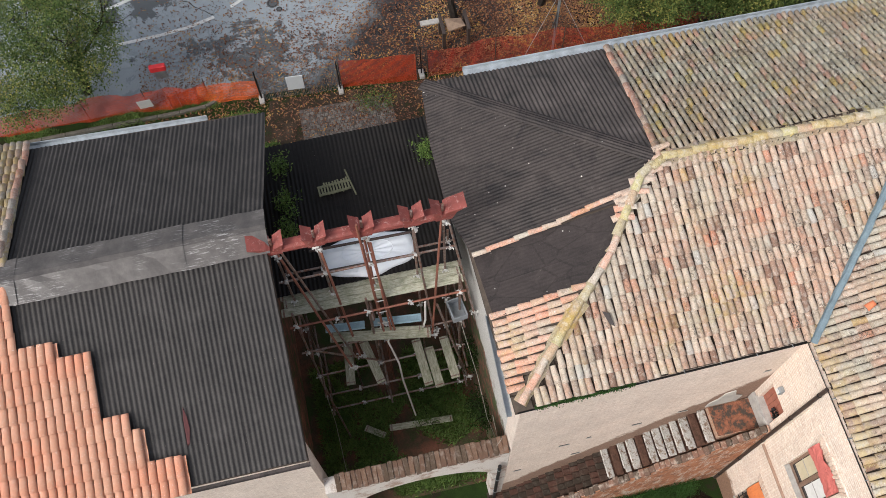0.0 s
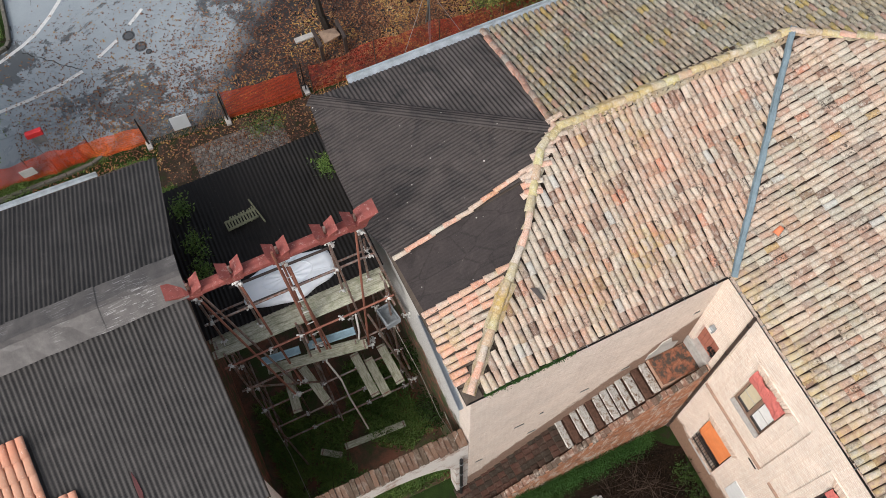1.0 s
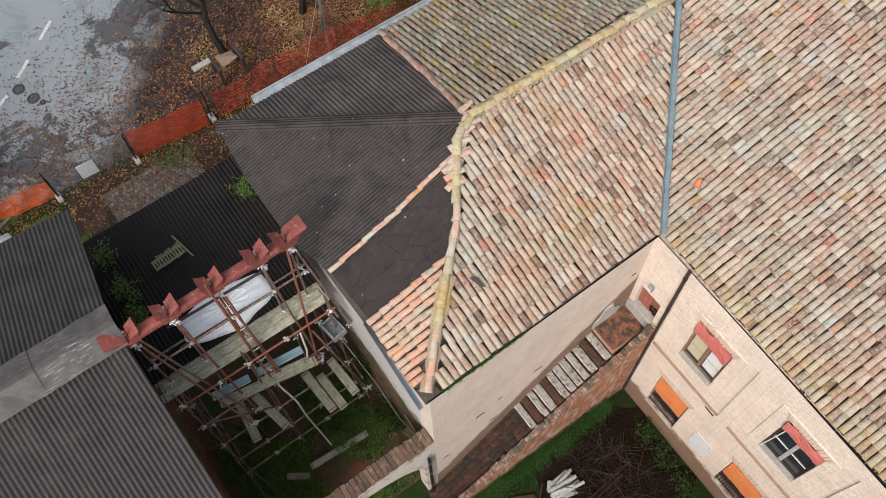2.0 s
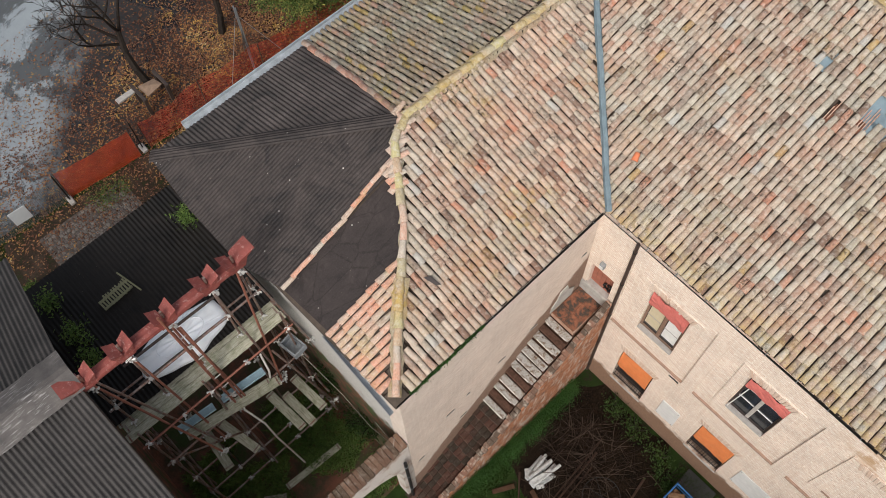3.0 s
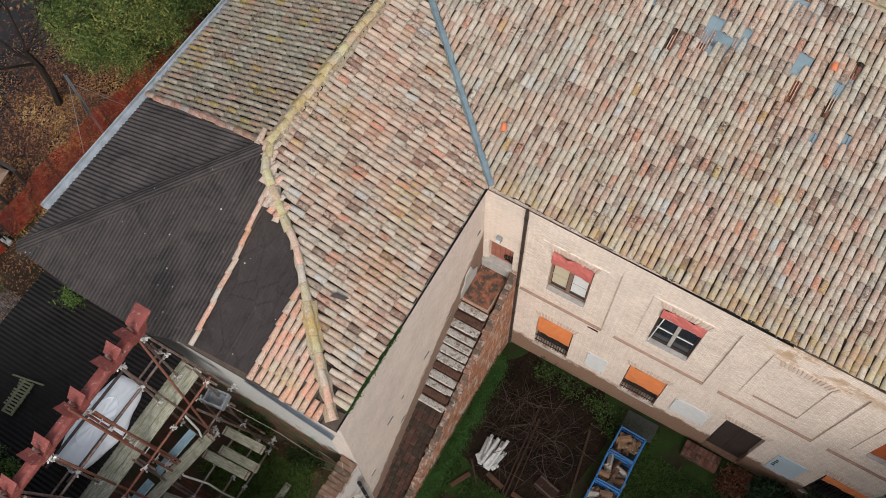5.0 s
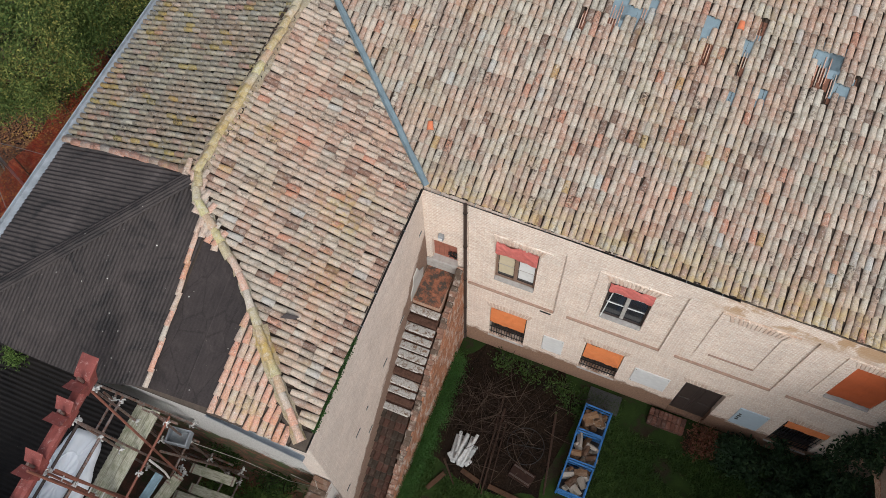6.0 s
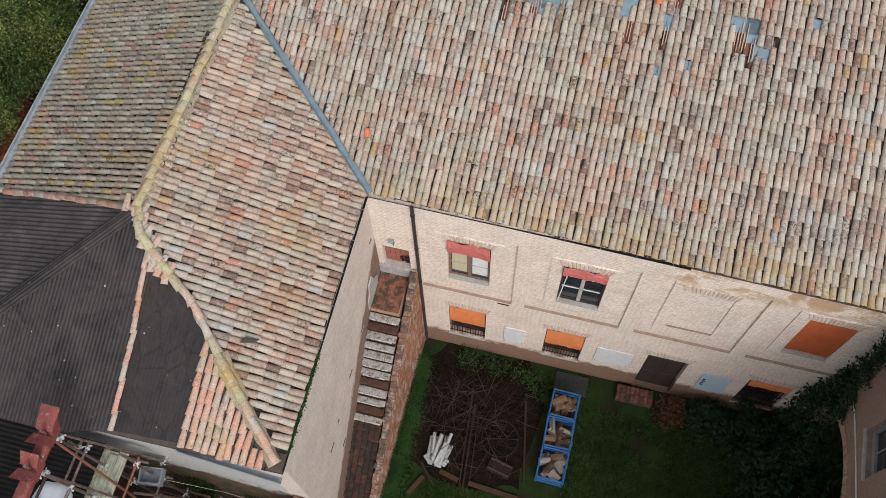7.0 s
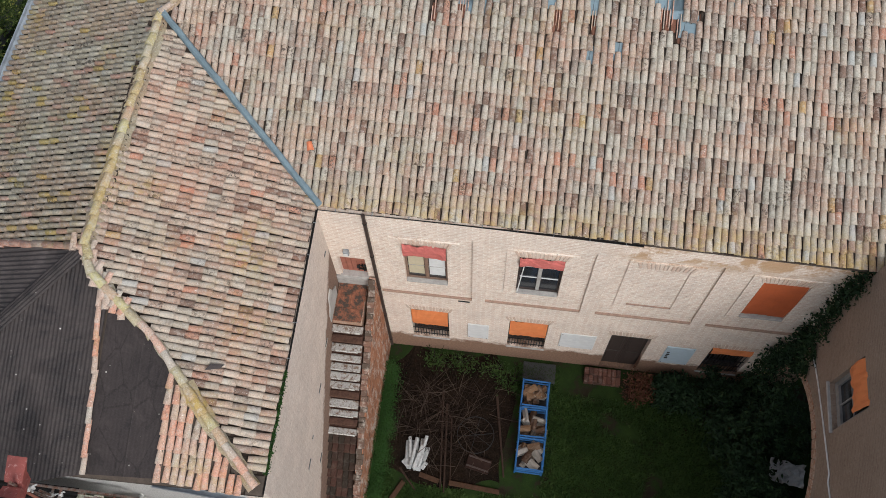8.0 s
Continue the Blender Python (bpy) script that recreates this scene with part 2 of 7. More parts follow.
def limewashed_brick():
    """Orange brick with white lime left in ragged upright streaks."""
    k = Mat("limewashed_orange_brick", 0.9)
    fine = k.noise(20, 5, 0.75)
    base = k.ramp(k.noise(3.0, 5, 0.75), [(0.33, (0.15, 0.07, 0.04)), (0.50, (0.37, 0.155, 0.075)), (0.68, (0.52, 0.24, 0.125))])
    base = k.mix(0.5, base, k.ramp(fine, [(0.3, 0.4), (0.7, 1.4)]), "MULTIPLY")
    lime = k.ramp(k.noise(2.6, 6, 0.8, vec=k.coord((1.0, 1.7, 0.55))), [(0.50, 0.0), (0.60, 0.85)])
    base = k.mix(lime, base, k.ramp(fine, [(0.3, (0.46, 0.39, 0.32)), (0.7, (0.68, 0.61, 0.53))]))
    return k.set(base, height=fine, strength=0.6, dist=0.015)


M_BRICK_PARAPET = limewashed_brick()
M_PLASTER = plain("grey_lime_plaster", (0.50, 0.48, 0.44), 0.9, vary=0.3, scale=2.2)
M_ZINC = plain("weathered_zinc", (0.36, 0.39, 0.41), 0.5, 0.6, vary=0.3, scale=4)
M_ZINC_PALE = plain("pale_chalky_zinc", (0.46, 0.50, 0.53), 0.5, 0.3, vary=0.45, scale=4)
M_LEAD = plain("blue_grey_lead_flashing", (0.22, 0.29, 0.32), 0.55, 0.3, vary=0.35, scale=5)
M_GUTTER = plain("black_rusty_gutter", (0.030, 0.028, 0.027), 0.6, 0.3)
M_PIPE = plain("dark_brown_downpipe", (0.075, 0.052, 0.042), 0.5, 0.3)


# ---- mesh helpers ----
def mesh_of(bm, name, material, smooth=False):
    me = bpy.data.meshes.new(name)
    bm.normal_update()
    bm.to_mesh(me)
    bm.free()
    for m in material if isinstance(material, (list, tuple)) else [material]:
        me.materials.append(m)
    if smooth:
        for p in me.polygons:
            p.use_smooth = True
    return me


def part(name, bm, material, parent=None, label="", smooth=False):
    ob = new(name, mesh_of(bm, name, material, smooth))
    if parent is not None:
        ob.parent = parent
    return tagged(ob, label=label)


def thing(name, label, category, at=(0, 0, 0), turn=0.0, group="", kind=""):
    ob = new(name)
    ob.empty_display_size = 0.2
    ob.matrix_basis = pose(*at, 0, 0, turn)
    return tagged(ob, label, category, group, kind)


def box(bm, lo, hi, m=None, bevel=0.0):
    """A box from corner to corner, bevelled if asked, set into bm."""
    c = [(a + b) / 2 for a, b in zip(lo, hi)]
    s = [abs(b - a) for a, b in zip(lo, hi)]
    mat = Matrix.Translation(c) @ Matrix.Diagonal((*s, 1))
    if m is not None:
        mat = m @ mat
    out = bmesh.ops.create_cube(bm, size=1.0, matrix=mat)
    if bevel:
        edges = list({e for v in out["verts"] for e in v.link_edges})
        bmesh.ops.bevel(bm, geom=edges, offset=bevel, segments=1, affect="EDGES")
    return bm


def tube(bm, a, b, r, r2=None, sides=8, caps=True):
    """A round bar from a to b."""
    a, b = Vector(a), Vector(b)
    d = b - a
    rot = d.to_track_quat("Z", "Y").to_matrix().to_4x4()
    bmesh.ops.create_cone(bm, cap_ends=caps, segments=sides, radius1=r, radius2=r if r2 is None else r2, depth=d.length,
                          matrix=Matrix.Translation((a + b) / 2) @ rot)
    return bm


def prism(bm, pts, axis, lo, hi):
    """A polygon pushed along an axis (0, 1 or 2) from lo to hi. pts: pairs in the other two axes."""
    def at(p, w):
        q = list(p)
        q.insert(axis, w)
        return q
    va = [bm.verts.new(at(p, lo)) for p in pts]
    vb = [bm.verts.new(at(p, hi)) for p in pts]
    n = len(pts)
    bm.faces.new(va)
    bm.faces.new(vb[::-1])
    for i in range(n):
        bm.faces.new((va[i], vb[i], vb[(i + 1) % n], va[(i + 1) % n]))
    bmesh.ops.recalc_face_normals(bm, faces=bm.faces[:])
    return bm


def slab(bm, pts, thick):
    """A sloping plate: its upper face through pts (3D), its lower face thick below."""
    up = [bm.verts.new(p) for p in pts]
    dn = [bm.verts.new((p[0], p[1], p[2] - thick)) for p in pts]
    n = len(pts)
    bm.faces.new(up)
    bm.faces.new(dn[::-1])
    for i in range(n):
        bm.faces.new((up[i], dn[i], dn[(i + 1) % n], up[(i + 1) % n]))
    bmesh.ops.recalc_face_normals(bm, faces=bm.faces[:])
    return bm


def wall_holes(bm, span, height, thick, holes, place):
    """A wall with rectangular openings cut through. span, height: (lo, hi); holes: (s0, s1, z0, z1); place(s, d, z) gives the point."""
    ss = sorted({*span, *[h[0] for h in holes], *[h[1] for h in holes]})
    zs = sorted({*height, *[h[2] for h in holes], *[h[3] for h in holes]})
    solid = {}
    for i in range(len(ss) - 1):
        for j in range(len(zs) - 1):
            s, z = (ss[i] + ss[i + 1]) / 2, (zs[j] + zs[j + 1]) / 2
            solid[i, j] = not any(h[0] < s < h[1] and h[2] < z < h[3] for h in holes)
    made = {}

    def v(i, j, d):
        if (i, j, d) not in made:
            made[i, j, d] = bm.verts.new(place(ss[i], d * thick, zs[j]))
        return made[i, j, d]
    for (i, j), ok in solid.items():
        if not ok:
            continue
        for d in (0, 1):
            bm.faces.new([v(i, j, d), v(i + 1, j, d), v(i + 1, j + 1, d), v(i, j + 1, d)])
        for di, dj, q in ((-1, 0, ((i, j), (i, j + 1))), (1, 0, ((i + 1, j), (i + 1, j + 1))), (0, -1, ((i, j), (i + 1, j))), (0, 1, ((i, j + 1), (i + 1, j + 1)))):
            if not solid.get((i + di, j + dj), False):
                bm.faces.new([v(*q[0], 0), v(*q[1], 0), v(*q[1], 1), v(*q[0], 1)])
    bmesh.ops.recalc_face_normals(bm, faces=bm.faces[:])
    return bm


# ---- the plan ----
ZE = 7.45                       # eaves
C_IN = Vector((-1.55, 0.10, ZE))   # inner corner of the two courtyard eaves
J = Vector((-5.0, 3.25, 8.65))     # where the lower ridge meets the valley
APEX = Vector((-2.60, 5.65, 9.57)) # west end of the main ridge
R_S = Vector((-5.0, -1.80, 8.65))  # south end of the lower ridge
SE = Vector((-1.43, -5.33, ZE))    # south-east roof corner
SW = Vector((-8.47, -5.46, 7.42))  # south-west roof corner


def inside(p, poly):
    """Whether the plan point lies within the polygon."""
    hit, n = False, len(poly)
    for i in range(n):
        (x0, y0), (x1, y1) = poly[i][:2], poly[(i + 1) % n][:2]
        if (y0 > p[1]) != (y1 > p[1]) and p[0] < (x1 - x0) * (p[1] - y0) / (y1 - y0) + x0:
            hit = not hit
    return hit


def cover_mesh(name, material, length=0.32, wide=0.0655, narrow=0.0500, rise=0.056, thick=0.013, seg=6):
    """One curved cover tile: y runs up the slope from its wide lower end, z out of the roof."""
    bm = bmesh.new()
    rows = []
    for y, r, lift in ((0.0, wide, 0.047), (length, narrow, 0.0)):
        for off in (0.0, -thick):
            rows.append([bm.verts.new(((r + off) * math.cos(math.pi * k / seg), y, lift + rise * (r + off) / wide * math.sin(math.pi * k / seg))) for k in range(seg + 1)])
    lo_o, lo_i, hi_o, hi_i = rows
    for k in range(seg):
        bm.faces.new((lo_o[k], lo_o[k + 1], hi_o[k + 1], hi_o[k]))
        bm.faces.new((lo_i[k + 1], lo_i[k], lo_o[k], lo_o[k + 1])[::-1])
    bmesh.ops.recalc_face_normals(bm, faces=bm.faces[:])
    me = mesh_of(bm, name, material)
    for p in me.polygons[:]:
        p.use_smooth = len(p.vertices) == 4 and abs(p.normal.y) < 0.6
    return me


def roof_tiles(roof, e0, e1, t0, t1, clip, mesh, pan, material, step=0.131, lap=0.247, chosen=None, seed=1, gone=None, wobble=1.0, pick=300, trough=None):
    """Lays cover tiles and the troughs between them on a patch whose eave runs from e0 to e1 and whose top from t0 to t1, within the plan
    polygon clip. The tiles within chosen are objects under roof, the rest one mesh."""
    rnd = random.Random(seed)
    e0, e1, t0, t1 = map(Vector, (e0, e1, t0, t1))
    cols = int((e1 - e0).length / step)
    verts, faces, slots = [], [], []
    tv = [v.co.copy() for v in mesh.vertices]
    tf = [tuple(p.vertices) for p in mesh.polygons]
    pv = [v.co.copy() for v in pan.vertices]
    pf = [tuple(p.vertices) for p in pan.polygons]
    count, smooth = 0, []
    for i in range(cols):
        sway = rnd.uniform(-0.007, 0.007) * wobble
        slip = (0.022 * math.sin(i * 0.13) + 0.012 * math.sin(i * 0.47 + seed) + rnd.uniform(-0.009, 0.009)) * wobble
        for which in (0, 1):
            s = (i + 0.5 * which) / cols
            a, b = e0.lerp(e1, s), t0.lerp(t1, s)
            up = (b - a).normalized()
            along = (e1 - e0).normalized()
            out = along.cross(up).normalized()
            if out.z < 0:
                out = -out
            right = up.cross(out)
            rows = int((b - a).length / lap) + 1
            for j in range(rows):
                d = j * lap - 0.05 + slip * (j > 0)
                p = a + up * d
                mid = p + up * (lap * 0.5)
                if not inside(p + up * (0.20 if which else lap * 0.5), clip):
                    continue
                lost = gone(mid) if gone is not None else 0
                if lost == 2 or (lost == 1 and which):
                    continue
                k = wobble
                turn = rnd.gauss(0, 1.6) * k
                p = p + right * (sway + rnd.gauss(0, 0.004) * k) + up * rnd.gauss(0, 0.009) * k + out * ((0.022 if which else 0.0) + abs(rnd.gauss(0, 0.004)) * k)
                m = Matrix((right, up, out)).transposed().to_4x4()
                m = Matrix.Translation(p) @ m @ pose(0, 0, 0, rnd.gauss(0, 0.8) * k, rnd.gauss(0, 1.5) * k, turn)
                if which and chosen is not None and count < pick and inside(mid, chosen):
                    ob = new("roof_tile", mesh)
                    ob.parent = roof
                    ob.matrix_basis = m
                    count += 1
                    continue
                o = len(verts)
                verts += [m @ v for v in (tv if which else pv)]
                new_faces = [tuple(o + q for q in f) for f in (tf if which else pf)]
                faces += new_faces
                slots += [1 - which] * len(new_faces)
    me = bpy.data.meshes.new("roof_tiles")
    me.from_pydata(verts, [], faces)
    me.materials.append(material)
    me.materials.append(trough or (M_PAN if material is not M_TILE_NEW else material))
    me.polygons.foreach_set("material_index", slots)
    me.polygons.foreach_set("use_smooth", [True] * len(me.polygons))
    me.update()
    rest = new("tile_field", me)
    rest.parent = roof
    return tagged(rest, kind="stuff")


def pan_mesh(name, material):
    """One trough tile, hollow side up."""
    bm = bmesh.new()
    a, b = [], []
    for k in range(4):
        t = math.pi * k / 3
        a.append(bm.verts.new((0.055 * math.cos(t), 0.0, 0.038 - 0.036 * math.sin(t))))
        b.append(bm.verts.new((0.062 * math.cos(t), 0.33, 0.026 - 0.036 * math.sin(t))))
    for k in range(3):
        bm.faces.new((a[k], a[k + 1], b[k + 1], b[k]))
    bmesh.ops.recalc_face_normals(bm, faces=bm.faces[:])
    return mesh_of(bm, name, material)


def corrugated(bm, e0, e1, t0, t1, clip, pitch=0.086, amp=0.022, rows=10):
    """A corrugated sheet with ribs that run from the eave e0-e1 to the top t0-t1, cut to the plan polygon clip."""
    e0, e1, t0, t1 = map(Vector, (e0, e1, t0, t1))
    n = int((e1 - e0).length / pitch) * 6
    normal = (e1 - e0).cross(t0 - e0).normalized()
    if normal.z < 0:
        normal = -normal
    grid = {}
    flat = [Vector((p[0], p[1])) for p in clip]
    for i in range(n):
        s = (i + 0.5) / n
        a, b = e0.lerp(e1, s), t0.lerp(t1, s)
        # crossings of this rib line with the outline, in plan
        ks = []
        for k in range(len(flat)):
            p, q = flat[k], flat[(k + 1) % len(flat)]
            d, w = Vector((b.x - a.x, b.y - a.y)), q - p
            den = d.x * w.y - d.y * w.x
            if abs(den) < 1e-9:
                continue
            rel = p - Vector((a.x, a.y))
            u = (rel.x * w.y - rel.y * w.x) / den
            v = (rel.x * d.y - rel.y * d.x) / den
            if 0 <= v < 1:
                ks.append(u)
        if len(ks) < 2:
            continue
        lo, hi = min(ks), max(ks)
        h = amp * (0.5 + 0.5 * math.cos(2 * math.pi * i / 6))
        for j in range(rows + 1):
            uneven = 0.005 * ((i // 66) % 2) + 0.18 * amp * math.sin(i * 0.05 + j * 0.9) + 0.12 * amp * math.sin(i * 0.31 - j * 1.7)
            grid[i, j] = bm.verts.new(a.lerp(b, lo + (hi - lo) * j / rows) + normal * (h + uneven))
    for (i, j) in list(grid):
        if (i + 1, j) in grid and (i, j + 1) in grid:
            bm.faces.new((grid[i, j], grid[i + 1, j], grid[i + 1, j + 1], grid[i, j + 1]))
    bmesh.ops.recalc_face_normals(bm, faces=bm.faces[:])
    return bm


# ---- ground, one sheet to the horizon ----
def ground_material():
    # earth and grass tones are lowered to hold the court's shade
    k = Mat("damp_earth_grass_and_leaves", 0.95, spec=0.06)
    g = k.ramp(k.noise(1.3, 6, 0.7), [(0.32, (0.022, 0.016, 0.011)), (0.42, (0.030, 0.026, 0.016)), (0.48, (0.020, 0.036, 0.010)), (0.70, (0.032, 0.056, 0.014))])
    fine = k.noise(38, 5, 0.75)
    g = k.mix(0.6, g, k.ramp(fine, [(0.3, 0.45), (0.7, 1.4)]), "MULTIPLY")
    return k.set(g, height=fine, strength=0.7, dist=0.03)


M_GROUND = ground_material()
bm = bmesh.new()
bmesh.ops.create_grid(bm, x_segments=2, y_segments=2, size=400)
ground = part("ground", bm, M_GROUND)
tagged(ground, "damp earth with patches of green grass, toned down for shade", "ground", kind="structure")


# ---- main wing: courtyard facade ----
PERIOD = 2.38
W_X0, W_W = 0.02, 0.91
E_X = 8.75
PANELS = [(-0.58, 1.46), (1.75, 3.87), (4.20, 6.30), (6.62, 8.70)]   # sunk fields between the pilasters
P_LO, P_HI, SINK = 3.68, 6.72, 0.045
uppers = [(W_X0 + PERIOD * k, W_X0 + PERIOD * k + W_W, 4.40, 6.20) for k in (0, 1, 3)]
lowers = [(0.0, 0.91, 0.88, 2.70), (2.36, 3.28, 0.88, 2.64), (7.13, 8.10, 0.60, 2.35)]
door_low, door_up = (4.77, 5.70, 0.02, 2.45), (-1.40, -0.82, 4.40, 5.32)
wall_north = tagged(new("wall_north"), "pale washed brick facade with sunk panels and window openings", "wall", kind="structure")
bm = bmesh.new()
wall_holes(bm, (-1.55, 9.6), (-0.3, 7.42), 0.40, uppers + lowers + [door_low, door_up], lambda s, d, z: (s, SINK + d, z))
part("wall_core", bm, M_BRICK, wall_north)
bm = bmesh.new()
wall_holes(bm, (-1.55, 9.6), (-0.3, 7.42), SINK - 0.003, [(a, b, P_LO, P_HI) for a, b in PANELS] + lowers + [door_low, door_up], lambda s, d, z: (s, d, z))
part("wall_face", bm, M_BRICK, wall_north)
for x0, x1, z0, z1 in uppers + [(4.78, 5.73, 4.37, 6.28)]:
    bm = bmesh.new()
    wall_holes(bm, (x0 - 0.26, x1 + 0.26), (z0 - 0.16, z1 + 0.28), 0.022, [(x0, x1, z0, z1)], lambda s, d, z: (s, SINK - 0.025 + d, z))
    part("window_surround", bm, M_BRICK, wall_north)

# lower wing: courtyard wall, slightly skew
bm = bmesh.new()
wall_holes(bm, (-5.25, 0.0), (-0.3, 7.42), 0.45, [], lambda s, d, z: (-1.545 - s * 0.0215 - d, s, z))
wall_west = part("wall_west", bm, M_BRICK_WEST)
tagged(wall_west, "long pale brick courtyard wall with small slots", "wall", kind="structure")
# its south end
bm = bmesh.new()
wall_holes(bm, (-8.30, -1.885), (-0.3, 7.30), 0.40, [], lambda s, d, z: (s, -5.25 + d, z))
k = Mat("broken_plaster_over_damp_brick", 0.9)
sep = k.n.new("ShaderNodeSeparateXYZ")
k.l.new(k.pos.outputs["Position"], sep.inputs[0])
edge = k.math("ADD", k.math("MULTIPLY", sep.outputs["Z"], 0.1 / S), k.math("MULTIPLY", k.noise(1.4, 5, 0.75), -0.25))
bare = k.ramp(k.math("ADD", edge, 0.12), [(0.40, 1.0), (0.44, 0.0)])
fine = k.noise(22, 5, 0.75)
old = k.ramp(k.noise(2.5, 5, 0.7), [(0.40, (0.06, 0.11, 0.025)), (0.50, (0.10, 0.07, 0.04)), (0.62, (0.30, 0.12, 0.07))])
old = k.mix(0.6, old, k.ramp(fine, [(0.3, 0.4), (0.7, 1.4)]), "MULTIPLY")
M_GABLE = k.set(k.mix(bare, k.ramp(fine, [(0.3, (0.36, 0.35, 0.32)), (0.6, (0.62, 0.61, 0.58))]), old), height=fine, strength=0.5, dist=0.02)
k = Mat("damp_mossy_red_brick", 0.9, spec=0.2)
fine = k.noise(22, 5, 0.75)
old = k.ramp(k.noise(2.0, 5, 0.7), [(0.38, (0.08, 0.14, 0.035)), (0.47, (0.17, 0.10, 0.065)), (0.62, (0.36, 0.14, 0.085))])
M_GABLE_LOW = k.set(k.mix(0.6, old, k.ramp(fine, [(0.3, 0.4), (0.7, 1.4)]), "MULTIPLY"), height=fine, strength=0.5, dist=0.02)
wall_gable = part("wall_gable", bm, M_GABLE)
tagged(wall_gable, "grey plastered end wall beside the open yard", "wall", kind="structure")
bm = bmesh.new()
wall_holes(bm, (-5.25, 9.0), (-0.3, 7.30), 0.40, [], lambda s, d, z: (-8.30 + d, s, z))
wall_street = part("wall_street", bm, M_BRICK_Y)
tagged(wall_street, "brick street wall under the zinc gutter", "wall", kind="structure")
# east wing with its arch and upper window
wall_east = tagged(new("wall_east"), "shaded brown brick wall with a wide arch below", "wall", kind="structure")
AY, AR, AZ = -2.15, 1.80, 2.15
arch = [(-10.5, -0.3), (AY - AR, -0.3), (AY - AR, AZ)] + [(AY - AR * math.cos(t), AZ + AR * math.sin(t)) for t in np.linspace(0, math.pi, 25)[1:-1]] + [(AY + AR, AZ), (AY + AR, -0.3), (0.0, -0.3), (0.0, 4.30), (-10.5, 4.30)]
bm = bmesh.new()
prism(bm, arch, 0, E_X, E_X + 0.5)
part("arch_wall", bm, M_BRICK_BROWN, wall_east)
bm = bmesh.new()
wall_holes(bm, (-10.5, -0.15), (4.30, 7.95), 0.5, [(-2.42, -1.46, 5.02, 6.75)], lambda s, d, z: (E_X + d, s, z))
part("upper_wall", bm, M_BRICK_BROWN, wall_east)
bm = bmesh.new()
for k in range(30):
    t0, t1 = math.pi * k / 30, math.pi * (k + 0.88) / 30
    prism(bm, [(AY - r * math.cos(t), AZ + r * math.sin(t)) for r, t in ((AR - 0.004, t0), (AR + 0.20, t0), (AR + 0.20, t1), (AR - 0.004, t1))], 0, E_X - 0.02, E_X + 0.1)
part("arch_ring", bm, M_BRICK_RED_Y, wall_east)
# unseen shell behind the arch, added to keep its inside dark
bm = bmesh.new()
box(bm, (12.6, -10.5, -0.3), (12.9, 0.0, 7.3))
box(bm, (E_X, -10.8, -0.3), (12.9, -10.5, 7.3))
part("unseen_back_wall", bm, M_BRICK_BROWN, wall_east)
bm = bmesh.new()
box(bm, (E_X + 0.5, -10.5, 4.05), (12.6, 0.0, 4.30))
part("unseen_upper_floor", bm, M_BRICK_BROWN, wall_east)

# ---- roofs ----
def roof_root(name, label, decks, material=M_DECK, thick=0.14):
    bm = bmesh.new()
    for pts in decks:
        slab(bm, pts, thick)
    ob = part(name, bm, material)
    return tagged(ob, label, "roof", kind="structure")


COVER = cover_mesh("cover_tile", M_TILE, wide=0.0645, narrow=0.0545, rise=0.060, thick=0.016)
PAN = pan_mesh("trough_tile", M_TILE)
COVER_ST = cover_mesh("street_cover_tile", M_TILE_ST, wide=0.054, narrow=0.041, rise=0.062)
COVER_NEW = cover_mesh("new_cover_tile", M_TILE_NEW, length=0.36, seg=6, wide=0.071, narrow=0.065, rise=0.048)
PAN_NEW = pan_mesh("new_trough_tile", M_TILE_NEW)
COVER_RED = cover_mesh("red_cover_tile", M_TILE_RED)
COVER_WING = cover_mesh("wing_cover_tile", M_TILE_WING, wide=0.0645, narrow=0.0545, rise=0.060, thick=0.016)

A_E0, A_E1 = Vector((-5.2, 0.17, ZE + 0.01)), Vector((11.5, -0.10, ZE))
A_T0, A_T1 = Vector((-5.2, 5.66, 9.58)), Vector((11.5, 5.64, 9.58))
A_CLIP = [(C_IN.x + 0.09, C_IN.y - 0.2), (11.5, -0.3), (11.5, 5.65), (APEX.x, APEX.y), (J.x + 0.09, J.y)]
roof_main = roof_root("roof_main", "old clay-tiled roof in mottled pink and grey with slipped tiles",
                      [[C_IN, (11.5, -0.12, ZE), (11.5, 5.65, 9.57), APEX, J], [(11.5, 5.65, 9.57), (11.5, 11.2, 7.45), (-8.36, 11.2, 7.45), APEX]])
# bare patches: (x, y, half width, half depth)
BARE = [(0.83, 4.20, 0.16, 0.20), (1.08, 3.96, 0.15, 0.12), (1.41, 4.24, 0.10, 0.13), (1.55, 5.10, 0.10, 0.06), (2.10, 5.06, 0.36, 0.06), (2.51, 4.17, 0.12, 0.12), (-0.37, 4.36, 0.10, 0.09),
        (3.31, 4.10, 0.09, 0.10), (4.67, 4.30, 0.22, 0.10), (4.83, 4.15, 0.10, 0.10), (5.06, 3.83, 0.13, 0.10), (5.88, 4.36, 0.07, 0.08), (3.76, 3.28, 0.10, 0.05), (3.30, 3.18, 0.08, 0.05)]
STREAK = [(0.31, 3.70, 0.07, 0.18), (0.85, 3.80, 0.14, 0.15), (1.35, 4.03, 0.07, 0.13), (2.63, 3.77, 0.09, 0.26), (3.33, 3.76, 0.07, 0.22), (3.41, 4.34, 0.07, 0.22), (4.65, 3.94, 0.17, 0.23),
          (4.91, 3.80, 0.07, 0.28), (5.20, 3.95, 0.06, 0.12), (2.05, 5.28, 0.50, 0.07)]


